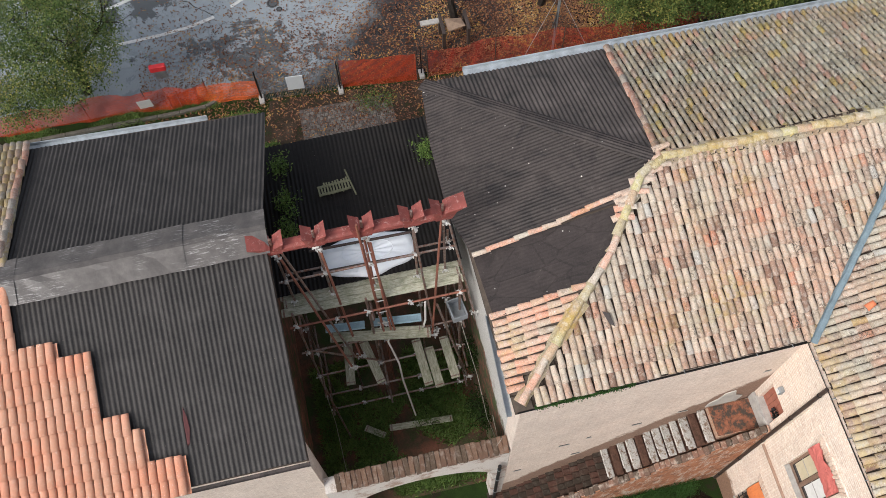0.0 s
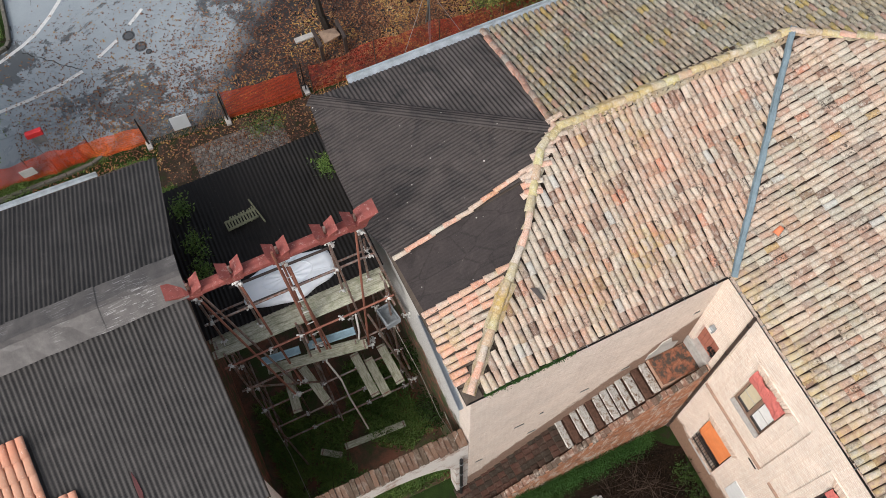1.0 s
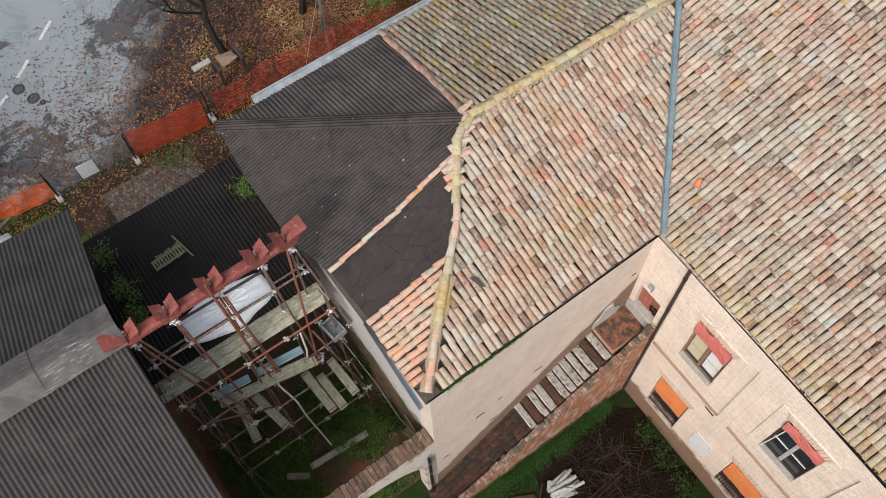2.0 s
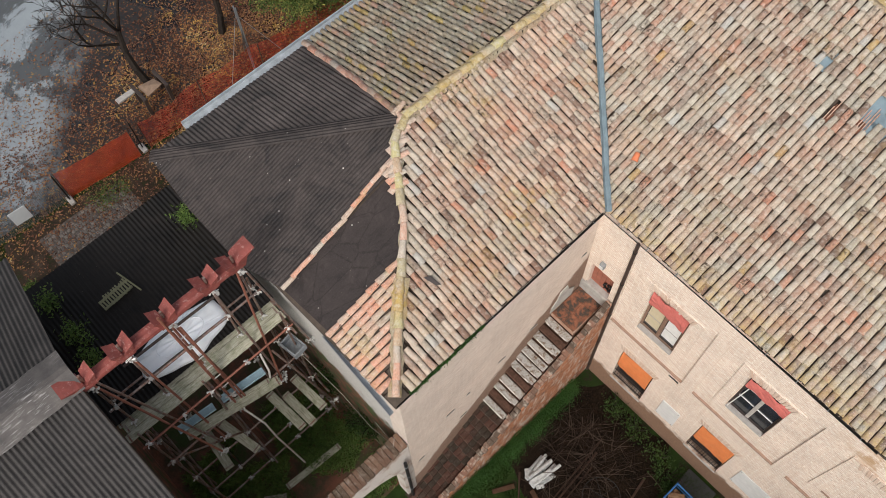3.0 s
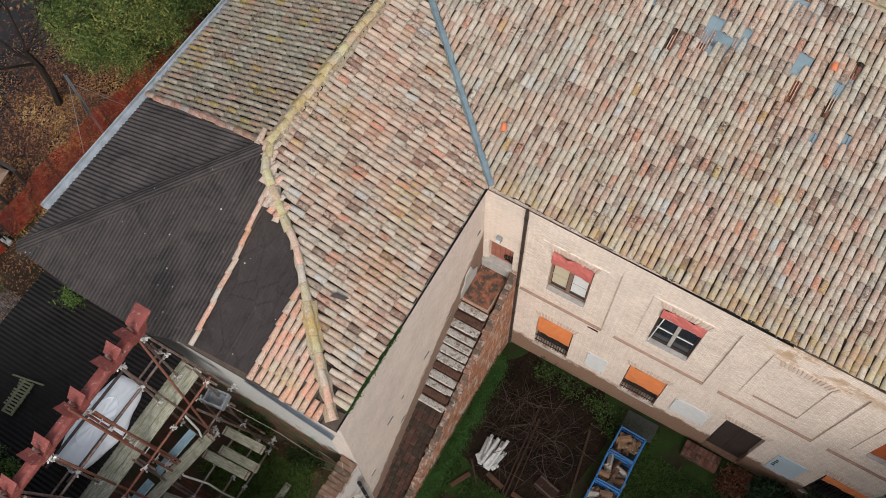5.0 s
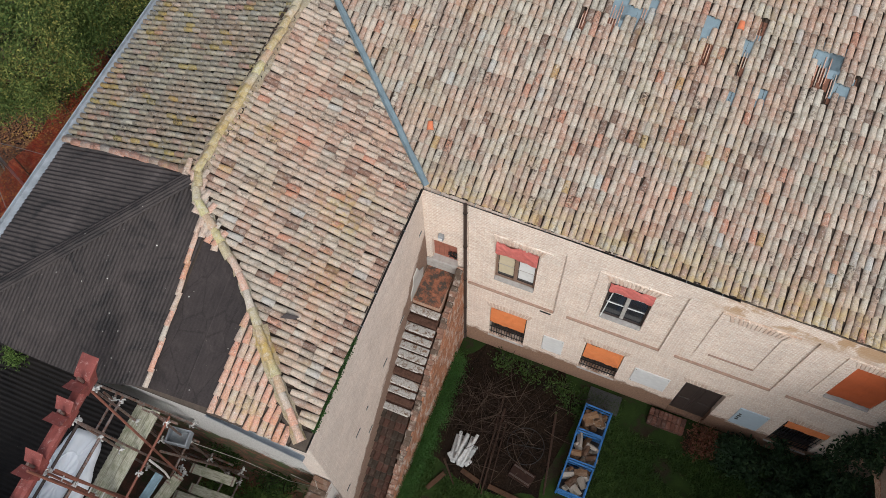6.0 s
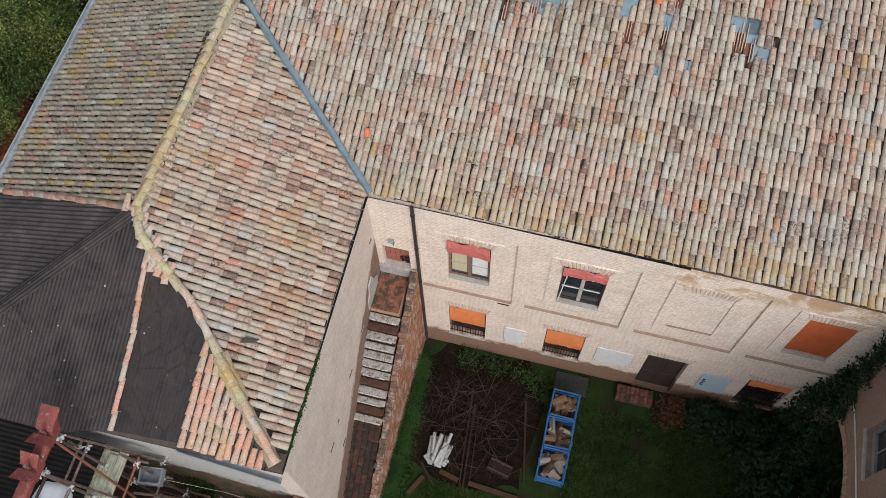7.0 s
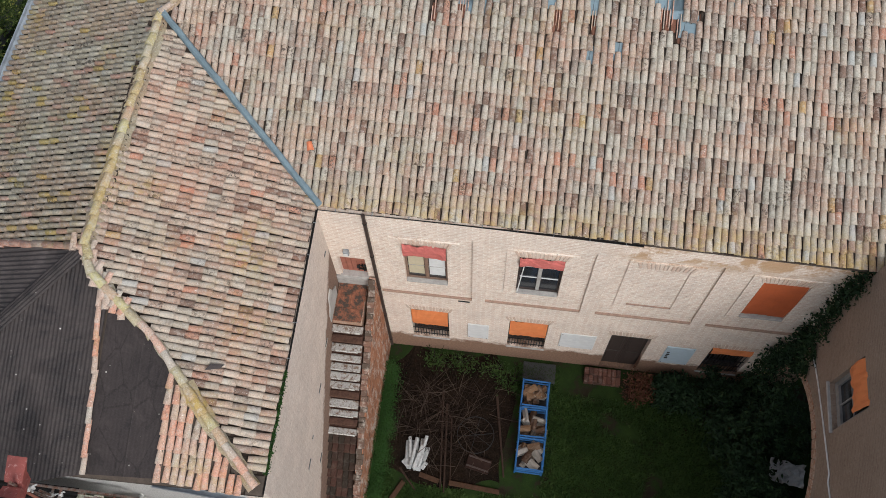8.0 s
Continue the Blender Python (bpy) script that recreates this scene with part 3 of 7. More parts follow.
def lost_tiles(p):
    for x, y, w, d in BARE:
        if abs(p.x - x) < w and abs(p.y - y) < d:
            return 2
    for x, y, w, d in STREAK:
        if abs(p.x - x) < w and abs(p.y - y) < d:
            return 1
    return 0


roof_tiles(roof_main, A_E0, A_E1, A_T0, A_T1, A_CLIP, COVER, PAN, M_TILE, seed=3, gone=lost_tiles,
           chosen=[(-1.7, -0.3), (6.3, -0.3), (6.3, 2.5), (-4.2, 2.5)])

roof_wing = roof_root("roof_wing", "hipped roof, half old clay tiles and half dark sheets",
                      [[SE, C_IN, J, R_S], [SW, R_S, J, APEX, (-2.6, 9.6, 9.57), (-8.36, 9.6, 7.42)], [SE, R_S, SW]])
B_CLIP = [(SE.x + 0.1, SE.y + 0.05), (C_IN.x + 0.1, C_IN.y - 0.1), (J.x, J.y - 0.12), (R_S.x, R_S.y)]
roof_tiles(roof_wing, (-1.495, -5.5, ZE + 0.025), (-1.675, 3.6, ZE + 0.02), (-5.0, -5.5, 8.65), (-5.0, 3.6, 8.65), B_CLIP, COVER_WING, PAN, M_TILE_WING, seed=5,
           chosen=[(-0.5, -6), (-0.5, 1), (-4.0, 1), (-4.0, -6)])
W_CLIP = [(-8.6, -1.55), (-8.6, 9.4), (-2.6, 9.4), (APEX.x, APEX.y), (J.x, J.y), (R_S.x, R_S.y)]
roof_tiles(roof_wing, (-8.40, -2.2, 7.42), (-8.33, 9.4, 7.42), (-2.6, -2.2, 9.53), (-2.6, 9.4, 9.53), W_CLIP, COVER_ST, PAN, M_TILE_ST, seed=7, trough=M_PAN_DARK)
bm = bmesh.new()
corrugated(bm, (SE.x, -5.36, 7.49), (SW.x, -5.50, 7.46), (SE.x, -1.8, 8.69), (SW.x, -1.8, 8.69),
           [(-4.47, -5.36), (-5.4, -5.60), (-7.0, -5.60), (-8.49, -5.48), (-5.0, -1.80), (-4.47, -2.30)], pitch=0.070, amp=0.013, rows=14)
part("ribbed_sheet", bm, M_SHEET_FLAT, roof_wing, "fine-ribbed dark brown weathered sheeting")
bm = bmesh.new()
corrugated(bm, (SE.x, -5.36, 7.49), (SW.x, -5.50, 7.46), (SE.x, -1.8, 8.69), (SW.x, -1.8, 8.69),
           [(-3.15, -5.28), (-4.44, -5.35), (-4.44, -2.34), (-3.15, -3.62)], pitch=0.070, amp=0.0025, rows=14)
part("felt_sheet", bm, M_FELT, roof_wing, "smooth dark brown roofing felt")
bm = bmesh.new()
corrugated(bm, (-8.45, -5.46, 7.46), (-8.43, -1.5, 7.46), (-5.0, -5.46, 8.69), (-5.0, -1.5, 8.69), [(-8.47, -5.46), (-8.45, -1.60), (-5.0, -1.80)], pitch=0.088, amp=0.024)
part("dark_sheet", bm, M_SHEET, roof_wing, "dark brown weathered corrugated sheeting")
roof_tiles(roof_wing, (-1.35, -5.33, ZE), (-3.4, -5.24, ZE), (-1.35, -1.8, 8.65), (-3.4, -1.8, 8.65), [(-1.5, -5.5), (-3.25, -5.5), (-3.2, -3.6)], COVER_RED, PAN, M_TILE_RED, seed=9)

# southern building
LN, LS = -8.92, -17.5
roof_south = roof_root("roof_south", "gabled roof of grey corrugated sheets with new orange tiles",
                       [[(-1.46, LN, 7.40), (-1.46, LS, 7.40), (-5.25, LS, 8.62), (-5.25, LN, 8.62)], [(-8.6, LN, 7.40), (-5.25, LN, 8.62), (-5.25, LS, 8.62), (-8.9, LS, 7.40)]])
bm = bmesh.new()
corrugated(bm, (-1.44, LN, 7.44), (-1.40, LS, 7.44), (-5.25, LN, 8.66), (-5.25, LS, 8.66), [(-1.44, LN), (-1.40, LS), (-5.25, LS), (-5.25, LN)])
corrugated(bm, (-8.55, LN + 0.3, 7.44), (-8.9, LS, 7.44), (-5.25, LN, 8.66), (-5.25, LS, 8.66), [(-8.5, LN + 0.25), (-8.9, LS), (-5.25, LS), (-5.25, LN + 0.02)])
part("grey_sheet", bm, M_SHEET_L, roof_south, "grey-brown corrugated sheets with rust stains")
bm = bmesh.new()
wall_holes(bm, (LS, LN - 0.10), (-0.3, 7.3), 0.4, [], lambda s, d, z: (-1.6 - d, s, z))
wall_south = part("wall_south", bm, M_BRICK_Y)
tagged(wall_south, "pale brick wall of the southern building", "wall", kind="structure")
bm = bmesh.new()
wall_holes(bm, (-8.4, -2.0), (-0.3, 7.3), 0.4, [], lambda s, d, z: (s, LN - 0.66 - d, z))
part("wall_south_end", bm, M_GABLE_LOW)
tagged(bpy.data.objects["wall_south_end"], "dark damp brick end wall facing the scaffold yard", "wall", kind="structure")

# low wall with an arch across the gap
k = Mat("worn_white_lime_on_brick", 0.9)
fine = k.noise(24, 5, 0.75)
lime = k.ramp(fine, [(0.3, (0.50, 0.46, 0.42)), (0.7, (0.70, 0.66, 0.61))])
M_LIME = k.set(k.mix(k.ramp(k.noise(1.7, 6, 0.75), [(0.52, 0.0), (0.62, 0.85)]), lime, k.ramp(fine, [(0.3, (0.22, 0.13, 0.09)), (0.7, (0.40, 0.27, 0.19))])), height=fine, strength=0.5, dist=0.015)
bm = bmesh.new()
GY, GR, GZ = -7.10, 1.55, 2.35
gate = [(LN - 0.1, -0.2), (GY - GR, -0.2), (GY - GR, GZ)] + [(GY - GR * math.cos(t), GZ + 1.35 * math.sin(t)) for t in np.linspace(0, math.pi, 21)[1:-1]] + [(GY + GR, GZ), (GY + GR, -0.2), (-5.26, -0.2), (-5.26, 4.42), (LN - 0.1, 4.42)]
prism(bm, gate, 0, -1.76, -1.44)
wall_low = part("wall_low", bm, M_LIME)
tagged(wall_low, "old screen wall with a wide plastered arch between the two buildings", "wall", kind="structure")

# black lean-to roof
bm = bmesh.new()
corrugated(bm, (-8.55, -5.42, 6.15), (-8.55, LN - 0.25, 6.15), (-5.0, -5.42, 6.22), (-5.0, LN - 0.25, 6.22), [(-8.55, -5.42), (-8.55, LN - 0.25), (-5.0, LN - 0.25), (-5.0, -5.42)])
black = part("lean_to_roof", bm, M_SHEET_BLACK)
tagged(black, "black wet corrugated sheet roof between the buildings", "roof", kind="structure")

# plain slab out of view, added for the shade it casts on the facade
roof_east_unseen = roof_root("roof_east_unseen", "plain unseen roof slab of the east wing, added for its shade", [[(8.80, -10.8, 8.10), (12.9, -10.8, 9.5), (12.9, -0.45, 9.5), (8.80, -0.45, 8.10)]], M_PAN)


# ---- roof fittings ----
def slope_main(x, y):
    return 7.45 + (y - 0.10) * (9.57 - 7.45) / 5.55


M_BED_RED = plain("bare_red_clay_bed", (0.22, 0.105, 0.07), 0.9, vary=0.5, scale=12, spec=0.1)
M_MEMBRANE = plain("blue_grey_membrane", (0.21, 0.29, 0.33), 0.6, vary=0.25, scale=5)
for x, y, w, d in BARE:
    bm = bmesh.new()
    w, d = w + 0.05, d + 0.11
    slab(bm, [(x - w, y - d, slope_main(x, y - d) + 0.052), (x + w, y - d, slope_main(x, y - d) + 0.052), (x + w, y + d, slope_main(x, y + d) + 0.052), (x - w, y + d, slope_main(x, y + d) + 0.052)], 0.02)
    part("membrane_patch", bm, M_MEMBRANE, roof_main, "bare blue-grey roofing membrane")
for x, y, w, d in STREAK:
    bm = bmesh.new()
    slab(bm, [(x - w, y - d, slope_main(x, y - d) + 0.042), (x + w, y - d, slope_main(x, y - d) + 0.042), (x + w, y + d, slope_main(x, y + d) + 0.042), (x - w, y + d, slope_main(x, y + d) + 0.042)], 0.01)
    part("clay_bed", bm, M_BED_RED, roof_main)
    # bare red troughs that stand on edge where the covers have slid off
    rnd = random.Random(int(x * 100))
    for i in range(int(w * 2 / 0.05)):
        bm = bmesh.new()
        px, y0, ln = x - w + 0.05 * i, y - d + rnd.uniform(0, 0.15), rnd.uniform(0.25, 0.45)
        slab(bm, [(px, y0, slope_main(px, y0) + 0.09), (px + 0.016, y0, slope_main(px, y0) + 0.09), (px + 0.016, y0 + ln, slope_main(px, y0 + ln) + 0.085), (px, y0 + ln, slope_main(px, y0 + ln) + 0.085)], 0.07)
        part("bare_trough", bm, M_TILE_RED, roof_main)

RIDGE = cover_mesh("ridge_cap_tile", M_RIDGE, length=0.36, wide=0.082, narrow=0.070, rise=0.07)
RIDGE_RED = cover_mesh("red_ridge_cap_tile", M_TILE_RED, length=0.36, wide=0.070, narrow=0.058, rise=0.06)
M_BED = tile_material("lichened_mortar", [(0.0, (0.40, 0.34, 0.22)), (0.5, (0.36, 0.31, 0.22))], 0.9, 0.3)


def ridge_line(roof, pts, lift=0.075, meshes=(RIDGE,), seed=1, bed=0.11, name="ridge_tile"):
    """Cap tiles lapped along a line, on a strip of mortar."""
    rnd = random.Random(seed)
    pts = [Vector(p) for p in pts]
    for a, b in zip(pts, pts[1:]):
        d = (b - a)
        n = max(1, round(d.length / 0.285))
        up = d.normalized()
        right = up.cross(Vector((0, 0, 1))).normalized()
        out = right.cross(up)
        for i in range(n):
            p = a + d * (i / n) + out * (lift + rnd.uniform(-0.008, 0.012)) + right * rnd.uniform(-0.015, 0.015)
            ob = new(name, meshes[rnd.randrange(len(meshes))])
            ob.parent = roof
            ob.matrix_basis = Matrix.Translation(p) @ Matrix((right, up, out)).transposed().to_4x4() @ pose(0, 0, 0, rnd.gauss(0, 1), rnd.gauss(0, 2), rnd.gauss(0, 2))
        if bed:
            bm = bmesh.new()
            rows = []
            m = max(4, int(d.length / 0.15))
            for i in range(m + 1):
                p = a + d * (i / m)
                rows.append([bm.verts.new(p + right * (w + rnd.uniform(-0.035, 0.035)) + out * h) for w, h in ((-bed, 0.035), (-bed * 0.6, lift - 0.005), (bed * 0.6, lift - 0.005), (bed, 0.035))])
            for r0, r1 in zip(rows, rows[1:]):
                for k in range(3):
                    bm.faces.new((r0[k], r0[k + 1], r1[k + 1], r1[k]))
            bmesh.ops.recalc_face_normals(bm, faces=bm.faces[:])
            part("mortar_bed", bm, M_BED, roof)


ridge_line(roof_wing, [J, R_S][::-1], meshes=(RIDGE,), seed=4, bed=0.17)
ridge_line(roof_wing, [SE + Vector((-0.12, 0.12, 0.03)), Vector((-2.35, -4.42, 7.78))], meshes=(RIDGE, RIDGE_RED), seed=6, bed=0.11, name="hip_tile")
ridge_line(roof_wing, [Vector((-2.35, -4.42, 7.78)), Vector((-2.95, -3.78, 7.99))], meshes=(RIDGE,), seed=8, bed=0.13, name="hip_tile")
ridge_line(roof_wing, [Vector((-2.95, -3.78, 7.99)), Vector((-3.62, -3.10, 8.21)), Vector((-4.10, -2.74, 8.36))], meshes=(RIDGE, RIDGE_RED, RIDGE_RED), seed=9, bed=0.08, name="hip_tile")
ridge_line(roof_wing, [Vector((-4.10, -2.74, 8.36)), Vector((-4.76, -2.25, 8.57)), R_S], meshes=(RIDGE,), seed=10, bed=0.10, name="hip_tile")
ridge_line(roof_main, [J, APEX], meshes=(RIDGE, RIDGE_RED), seed=12, bed=0.08, name="hip_tile")
ridge_line(roof_main, [APEX, Vector((11.5, 5.65, 9.57))], meshes=(RIDGE, RIDGE_RED), seed=13, bed=0.13)
STRIP = cover_mesh("strip_tile", M_TILE_RED, length=0.34, wide=0.050, narrow=0.045, rise=0.045)
# single row of tiles across the dark sheets, and the ragged tile ends at the ridge
ridge_line(roof_wing, [(-4.44, -5.34, 7.48), (-4.50, -3.77, 8.00), (-4.62, -2.45, 8.44)], 0.045, (STRIP,), 14, 0, "cover_tile")
rnd = random.Random(5)
for k in range(22):
    f = k / 22
    p = Vector((-4.15 - 1.0 * f, -2.9 + 1.15 * f, 8.33 + 0.28 * f)) + Vector((rnd.uniform(-0.12, 0.06), rnd.uniform(-0.12, 0.02), 0.05))
    ob = new("broken_tile", COVER_RED)
    ob.parent = roof_wing
    ob.matrix_basis = Matrix.Translation(p) @ pose(0, 0, 0, 18, rnd.uniform(-6, 6), rnd.uniform(-25, 10))
# verge row where tiles meet the street-side sheets
ridge_line(roof_wing, [(-8.42, -1.58, 7.46), (-6.6, -1.66, 8.10), (-5.1, -1.80, 8.63)], 0.03, (RIDGE_RED,), 15, 0, "verge_tile")
# loose tiles
LOOSE = cover_mesh("loose_cover_tile", plain("bright_orange_clay", (0.66, 0.20, 0.09), 0.85, vary=0.25), length=0.18)
for x, y, turn in ((-1.74, 1.13, 20), (3.05, 4.41, 4)):
    ob = new("loose_tile", LOOSE)
    ob.parent = roof_main
    ob.matrix_basis = Matrix.Translation((x, y - 0.15, slope_main(x, y - 0.15) + 0.11)) @ pose(0, 0, 0, 21, 0, turn)
bm = bmesh.new()
slab(bm, [(-2.68, -3.50, 8.02), (-2.46, -3.42, 7.94), (-2.40, -3.34, 7.925), (-2.62, -3.38, 8.00)], 0.012)
part("dark_shingle", bm, M_SHEET, roof_wing, "stray dark sheet offcut on the tiles")

# hip cap of folded sheet
bm = bmesh.new()
a, b = SW + Vector((0.0, 0.0, 0.06)), R_S + Vector((-0.1, -0.1, 0.07))
d = (b - a).normalized()
side = d.cross(Vector((0, 0, 1))).normalized()
n = 14
rows = []
for i in range(n + 1):
    p = a.lerp(b, i / n)
    drop = 0.055
    rows.append([bm.verts.new(p + side * w + Vector((0, 0, h))) for w, h in ((-0.15, -drop + 0.02), (-0.12, -0.016), (-0.09, -0.022), (-0.06, -0.002), (-0.03, -0.006), (0.0, 0.010), (0.03, -0.006), (0.06, -0.002), (0.09, -0.022), (0.12, -0.016), (0.15, -drop + 0.02))])
for r0, r1 in zip(rows, rows[1:]):
    for k in range(10):
        bm.faces.new((r0[k], r0[k + 1], r1[k + 1], r1[k]))
bmesh.ops.recalc_face_normals(bm, faces=bm.faces[:])
part("hip_cap", bm, M_SHEET_FLAT, roof_wing, "folded brown sheet cap over the hip")

# lead valley
bm = bmesh.new()
d = (J - C_IN).normalized()
side = d.cross(Vector((0, 0, 1))).normalized()
rows = []
rnd = random.Random(2)
for i in range(25):
    p = C_IN.lerp(J, (i - 0.9) / 23.1) + Vector((-0.02, 0.035, 0.055))
    rows.append([bm.verts.new(p + side * (w + rnd.uniform(-0.012, 0.012)) + Vector((0, 0, h))) for w, h in ((-0.066, 0.10), (-0.055, 0.140), (-0.028, 0.118), (0.028, 0.118), (0.055, 0.140), (0.066, 0.10))])
for r0, r1 in zip(rows, rows[1:]):
    for k in range(5):
        bm.faces.new((r0[k], r0[k + 1], r1[k + 1], r1[k]))
bmesh.ops.recalc_face_normals(bm, faces=bm.faces[:])
part("valley_flashing", bm, M_LEAD, roof_main, "blue-grey lead valley strip")


def gutter(name, pts, r, material, label, brackets=0.0, flat=False):
    """An open half-round (or flat boxed) gutter along pts."""
    g = thing(name, label, "gutter", kind="structure")
    pts = [Vector(p) for p in pts]
    bm = bmesh.new()
    for a, b in zip(pts, pts[1:]):
        d = (b - a).normalized()
        s = d.cross(Vector((0, 0, 1))).normalized()
        prof = [(-r, 0.03), (-r, -0.09), (r, -0.09), (r, 0.03), (r * 0.86, 0.03), (r * 0.86, -0.05), (-r * 0.86, -0.05), (-r * 0.86, 0.03)] if flat else \
            [(r * math.cos(t), r * math.sin(t)) for t in np.linspace(math.pi, 2 * math.pi, 8)] + [(0.86 * r * math.cos(t), 0.86 * r * math.sin(t)) for t in np.linspace(2 * math.pi, math.pi, 8)]
        va = [bm.verts.new(a + s * u + Vector((0, 0, w))) for u, w in prof]
        vb = [bm.verts.new(b + s * u + Vector((0, 0, w))) for u, w in prof]
        k = len(prof)
        for i in range(k):
            bm.faces.new((va[i], va[(i + 1) % k], vb[(i + 1) % k], vb[i]))
        bm.faces.new(va)
        bm.faces.new(vb[::-1])
    bmesh.ops.recalc_face_normals(bm, faces=bm.faces[:])
    part("trough", bm, material, g)
    if brackets:
        for a, b in zip(pts, pts[1:]):
            d = b - a
            n = int(d.length / brackets)
            s = d.normalized().cross(Vector((0, 0, 1))).normalized()
            for i in range(n):
                p = a + d * ((i + 0.5) / n)
                bm = bmesh.new()
                tube(bm, p - s * (r + 0.02) + Vector((0, 0, 0.012)), p + s * (r + 0.02) + Vector((0, 0, 0.012)), 0.008, sides=5)
                part("bracket", bm, M_ZINC, g)
    return g


gutter("gutter_north", [(-1.50, 0.035, 7.455), (1.3, 0.018, 7.45), (4.63, -0.032, 7.445)], 0.060, M_GUTTER, "black rusted half-round gutter on thin brackets", 0.62)
gutter("gutter_west", [(-1.545, 0.03, 7.455), (-1.455, -5.30, 7.455)], 0.060, M_GUTTER, "black gutter overgrown with moss at its end", 0.62)
gutter("gutter_street", [(-8.565, -4.55, 7.40), (-8.465, 9.6, 7.40)], 0.15, M_ZINC_PALE, "wide weathered zinc street gutter", flat=True)
gutter("gutter_south", [(-8.66, -9.85, 7.36), (-8.98, LS, 7.36)], 0.11, M_ZINC_PALE, "pale weathered zinc gutter", flat=True)
gutter("gutter_gable", [(-1.42, -5.44, 7.40), (-3.30, -5.36, 7.40)], 0.045, M_ZINC, "thin grey gutter under the end tiles", flat=True)

# southern roof: new tiles in steps, old tiles beyond, ridge cap
STEPS = [(-5.05, LS - 0.1, -13.28), (-4.08, -13.28, -12.66), (-3.81, -12.66, -12.10), (-2.72, -12.10, -11.68), (-2.45, -11.68, -11.46), (-1.90, -11.46, -10.88)]
for k, (x0, y0, y1) in enumerate(STEPS):
    roof_tiles(roof_south, (-1.36, -9.0, 7.48), (-1.36, LS, 7.48), (-5.05, -9.0, 8.66), (-5.05, LS, 8.66), [(-1.0, y0), (-1.0, y1), (x0, y1), (x0, y0)],
               COVER_NEW, PAN_NEW, M_TILE_NEW, step=0.146, lap=0.285, seed=20, wobble=0.25, chosen=[(-1, -16), (-1, -10), (-6, -10), (-6, -16)] if k else None)
roof_tiles(roof_south, (-8.75, -12.9, 7.48), (-8.92, LS, 7.48), (-5.3, -12.9, 8.68), (-5.3, LS, 8.68), [(-9.5, -13.35), (-9.5, LS), (-5.5, LS), (-5.5, -13.35)], COVER, PAN, M_TILE, seed=22)
ridge_line(roof_south, [(-8.72, -13.32, 7.50), (-5.75, -13.42, 8.55)], 0.06, (RIDGE_RED,), 17, 0, "verge_tile")


def cap_material():
    k = Mat("scratched_grey_cap", 0.36, spec=0.5)
    base = k.ramp(k.noise(2.2, 5, 0.7), [(0.3, (0.055, 0.049, 0.046)), (0.6, (0.11, 0.098, 0.090)), (0.8, (0.17, 0.155, 0.145))])
    # pale scratches, strengthened in patches to paint the wet sheen as well
    scr = k.ramp(k.noise(9, 5, 0.75, vec=k.coord((4.0, 0.35, 1.0))), [(0.55, 0.0), (0.63, 0.9)])
    patchy = k.math("MULTIPLY", scr, k.ramp(k.noise(0.7, 3), [(0.42, 0.0), (0.58, 1.0)]))
    return k.set(k.mix(patchy, base, (0.42, 0.41, 0.40)), height=k.noise(12, 4), strength=0.3, dist=0.01)


M_CAP = cap_material()
for k in range(6):
    y1, y0 = LN + 0.06 - 1.42 * k, LN + 0.06 - 1.42 * (k + 1) - 0.08
    rnd = random.Random(k)
    bm = bmesh.new()
    prof = [(-0.44, -0.08), (-0.16, 0.02), (-0.05, 0.06), (0.05, 0.06), (0.16, 0.02), (0.44, -0.08)]
    rows = [[bm.verts.new((-5.22 + u + rnd.uniform(-0.01, 0.01), y, 8.70 + w + 0.012 * (k % 2) + rnd.uniform(-0.006, 0.006))) for u, w in prof] for y in np.linspace(y0, y1, 7)]
    for r0, r1 in zip(rows, rows[1:]):
        for i in range(5):
            bm.faces.new((r0[i], r0[i + 1], r1[i + 1], r1[i]))
    bmesh.ops.recalc_face_normals(bm, faces=bm.faces[:])
    part("ridge_cap", bm, M_CAP, roof_south, "flat grey ridge cap with pale scratches")
bm = bmesh.new()
slab(bm, [(-2.66, -10.775, 7.875), (-2.45, -10.80, 7.81), (-2.05, -10.80, 7.68), (-2.08, -10.76, 7.69), (-2.30, -10.72, 7.76), (-2.50, -10.735, 7.825)], 0.05)
part("rust_slit", bm, plain("dark_rust", (0.085, 0.022, 0.022), 0.8), roof_south, "rusty torn slit in the sheet")
gutter("gutter_south_yard", [(-1.38, LN + 0.02, 7.34), (-1.36, LS, 7.34)], 0.04, M_SHEET, "dark narrow gutter along the sheet eave")


# ---- windows, blinds, doors ----
M_WOOD_DARK = plain("dark_brown_paint", (0.055, 0.040, 0.034), 0.55)


def glass_material():
    k = Mat("dusty_window_glass", 0.12, spec=0.6)
    return k.set(k.ramp(k.noise(3, 4), [(0.3, (0.012, 0.014, 0.018)), (0.8, (0.04, 0.045, 0.05))]))


M_GLASS = glass_material()
M_STONE = plain("grey_stone_sill", (0.42, 0.40, 0.37), 0.85, vary=0.35, scale=7)
M_RED_BLIND = plain("faded_red_canvas", (0.55, 0.15, 0.125), 0.85, vary=0.25, scale=4)
M_ORANGE = plain("orange_canvas", (0.74, 0.235, 0.075), 0.8, vary=0.15, scale=3)
M_ORANGE_DEEP = plain("deep_orange_blind", (0.47, 0.105, 0.030), 0.8, vary=0.18, scale=2.5)
M_CREAM = plain("cream_blind", (0.55, 0.48, 0.33), 0.8, vary=0.15)
M_WHITE = plain("white_paint", (0.72, 0.72, 0.70), 0.6, vary=0.15)
M_IRON = plain("black_iron", (0.025, 0.024, 0.024), 0.55, 0.5)


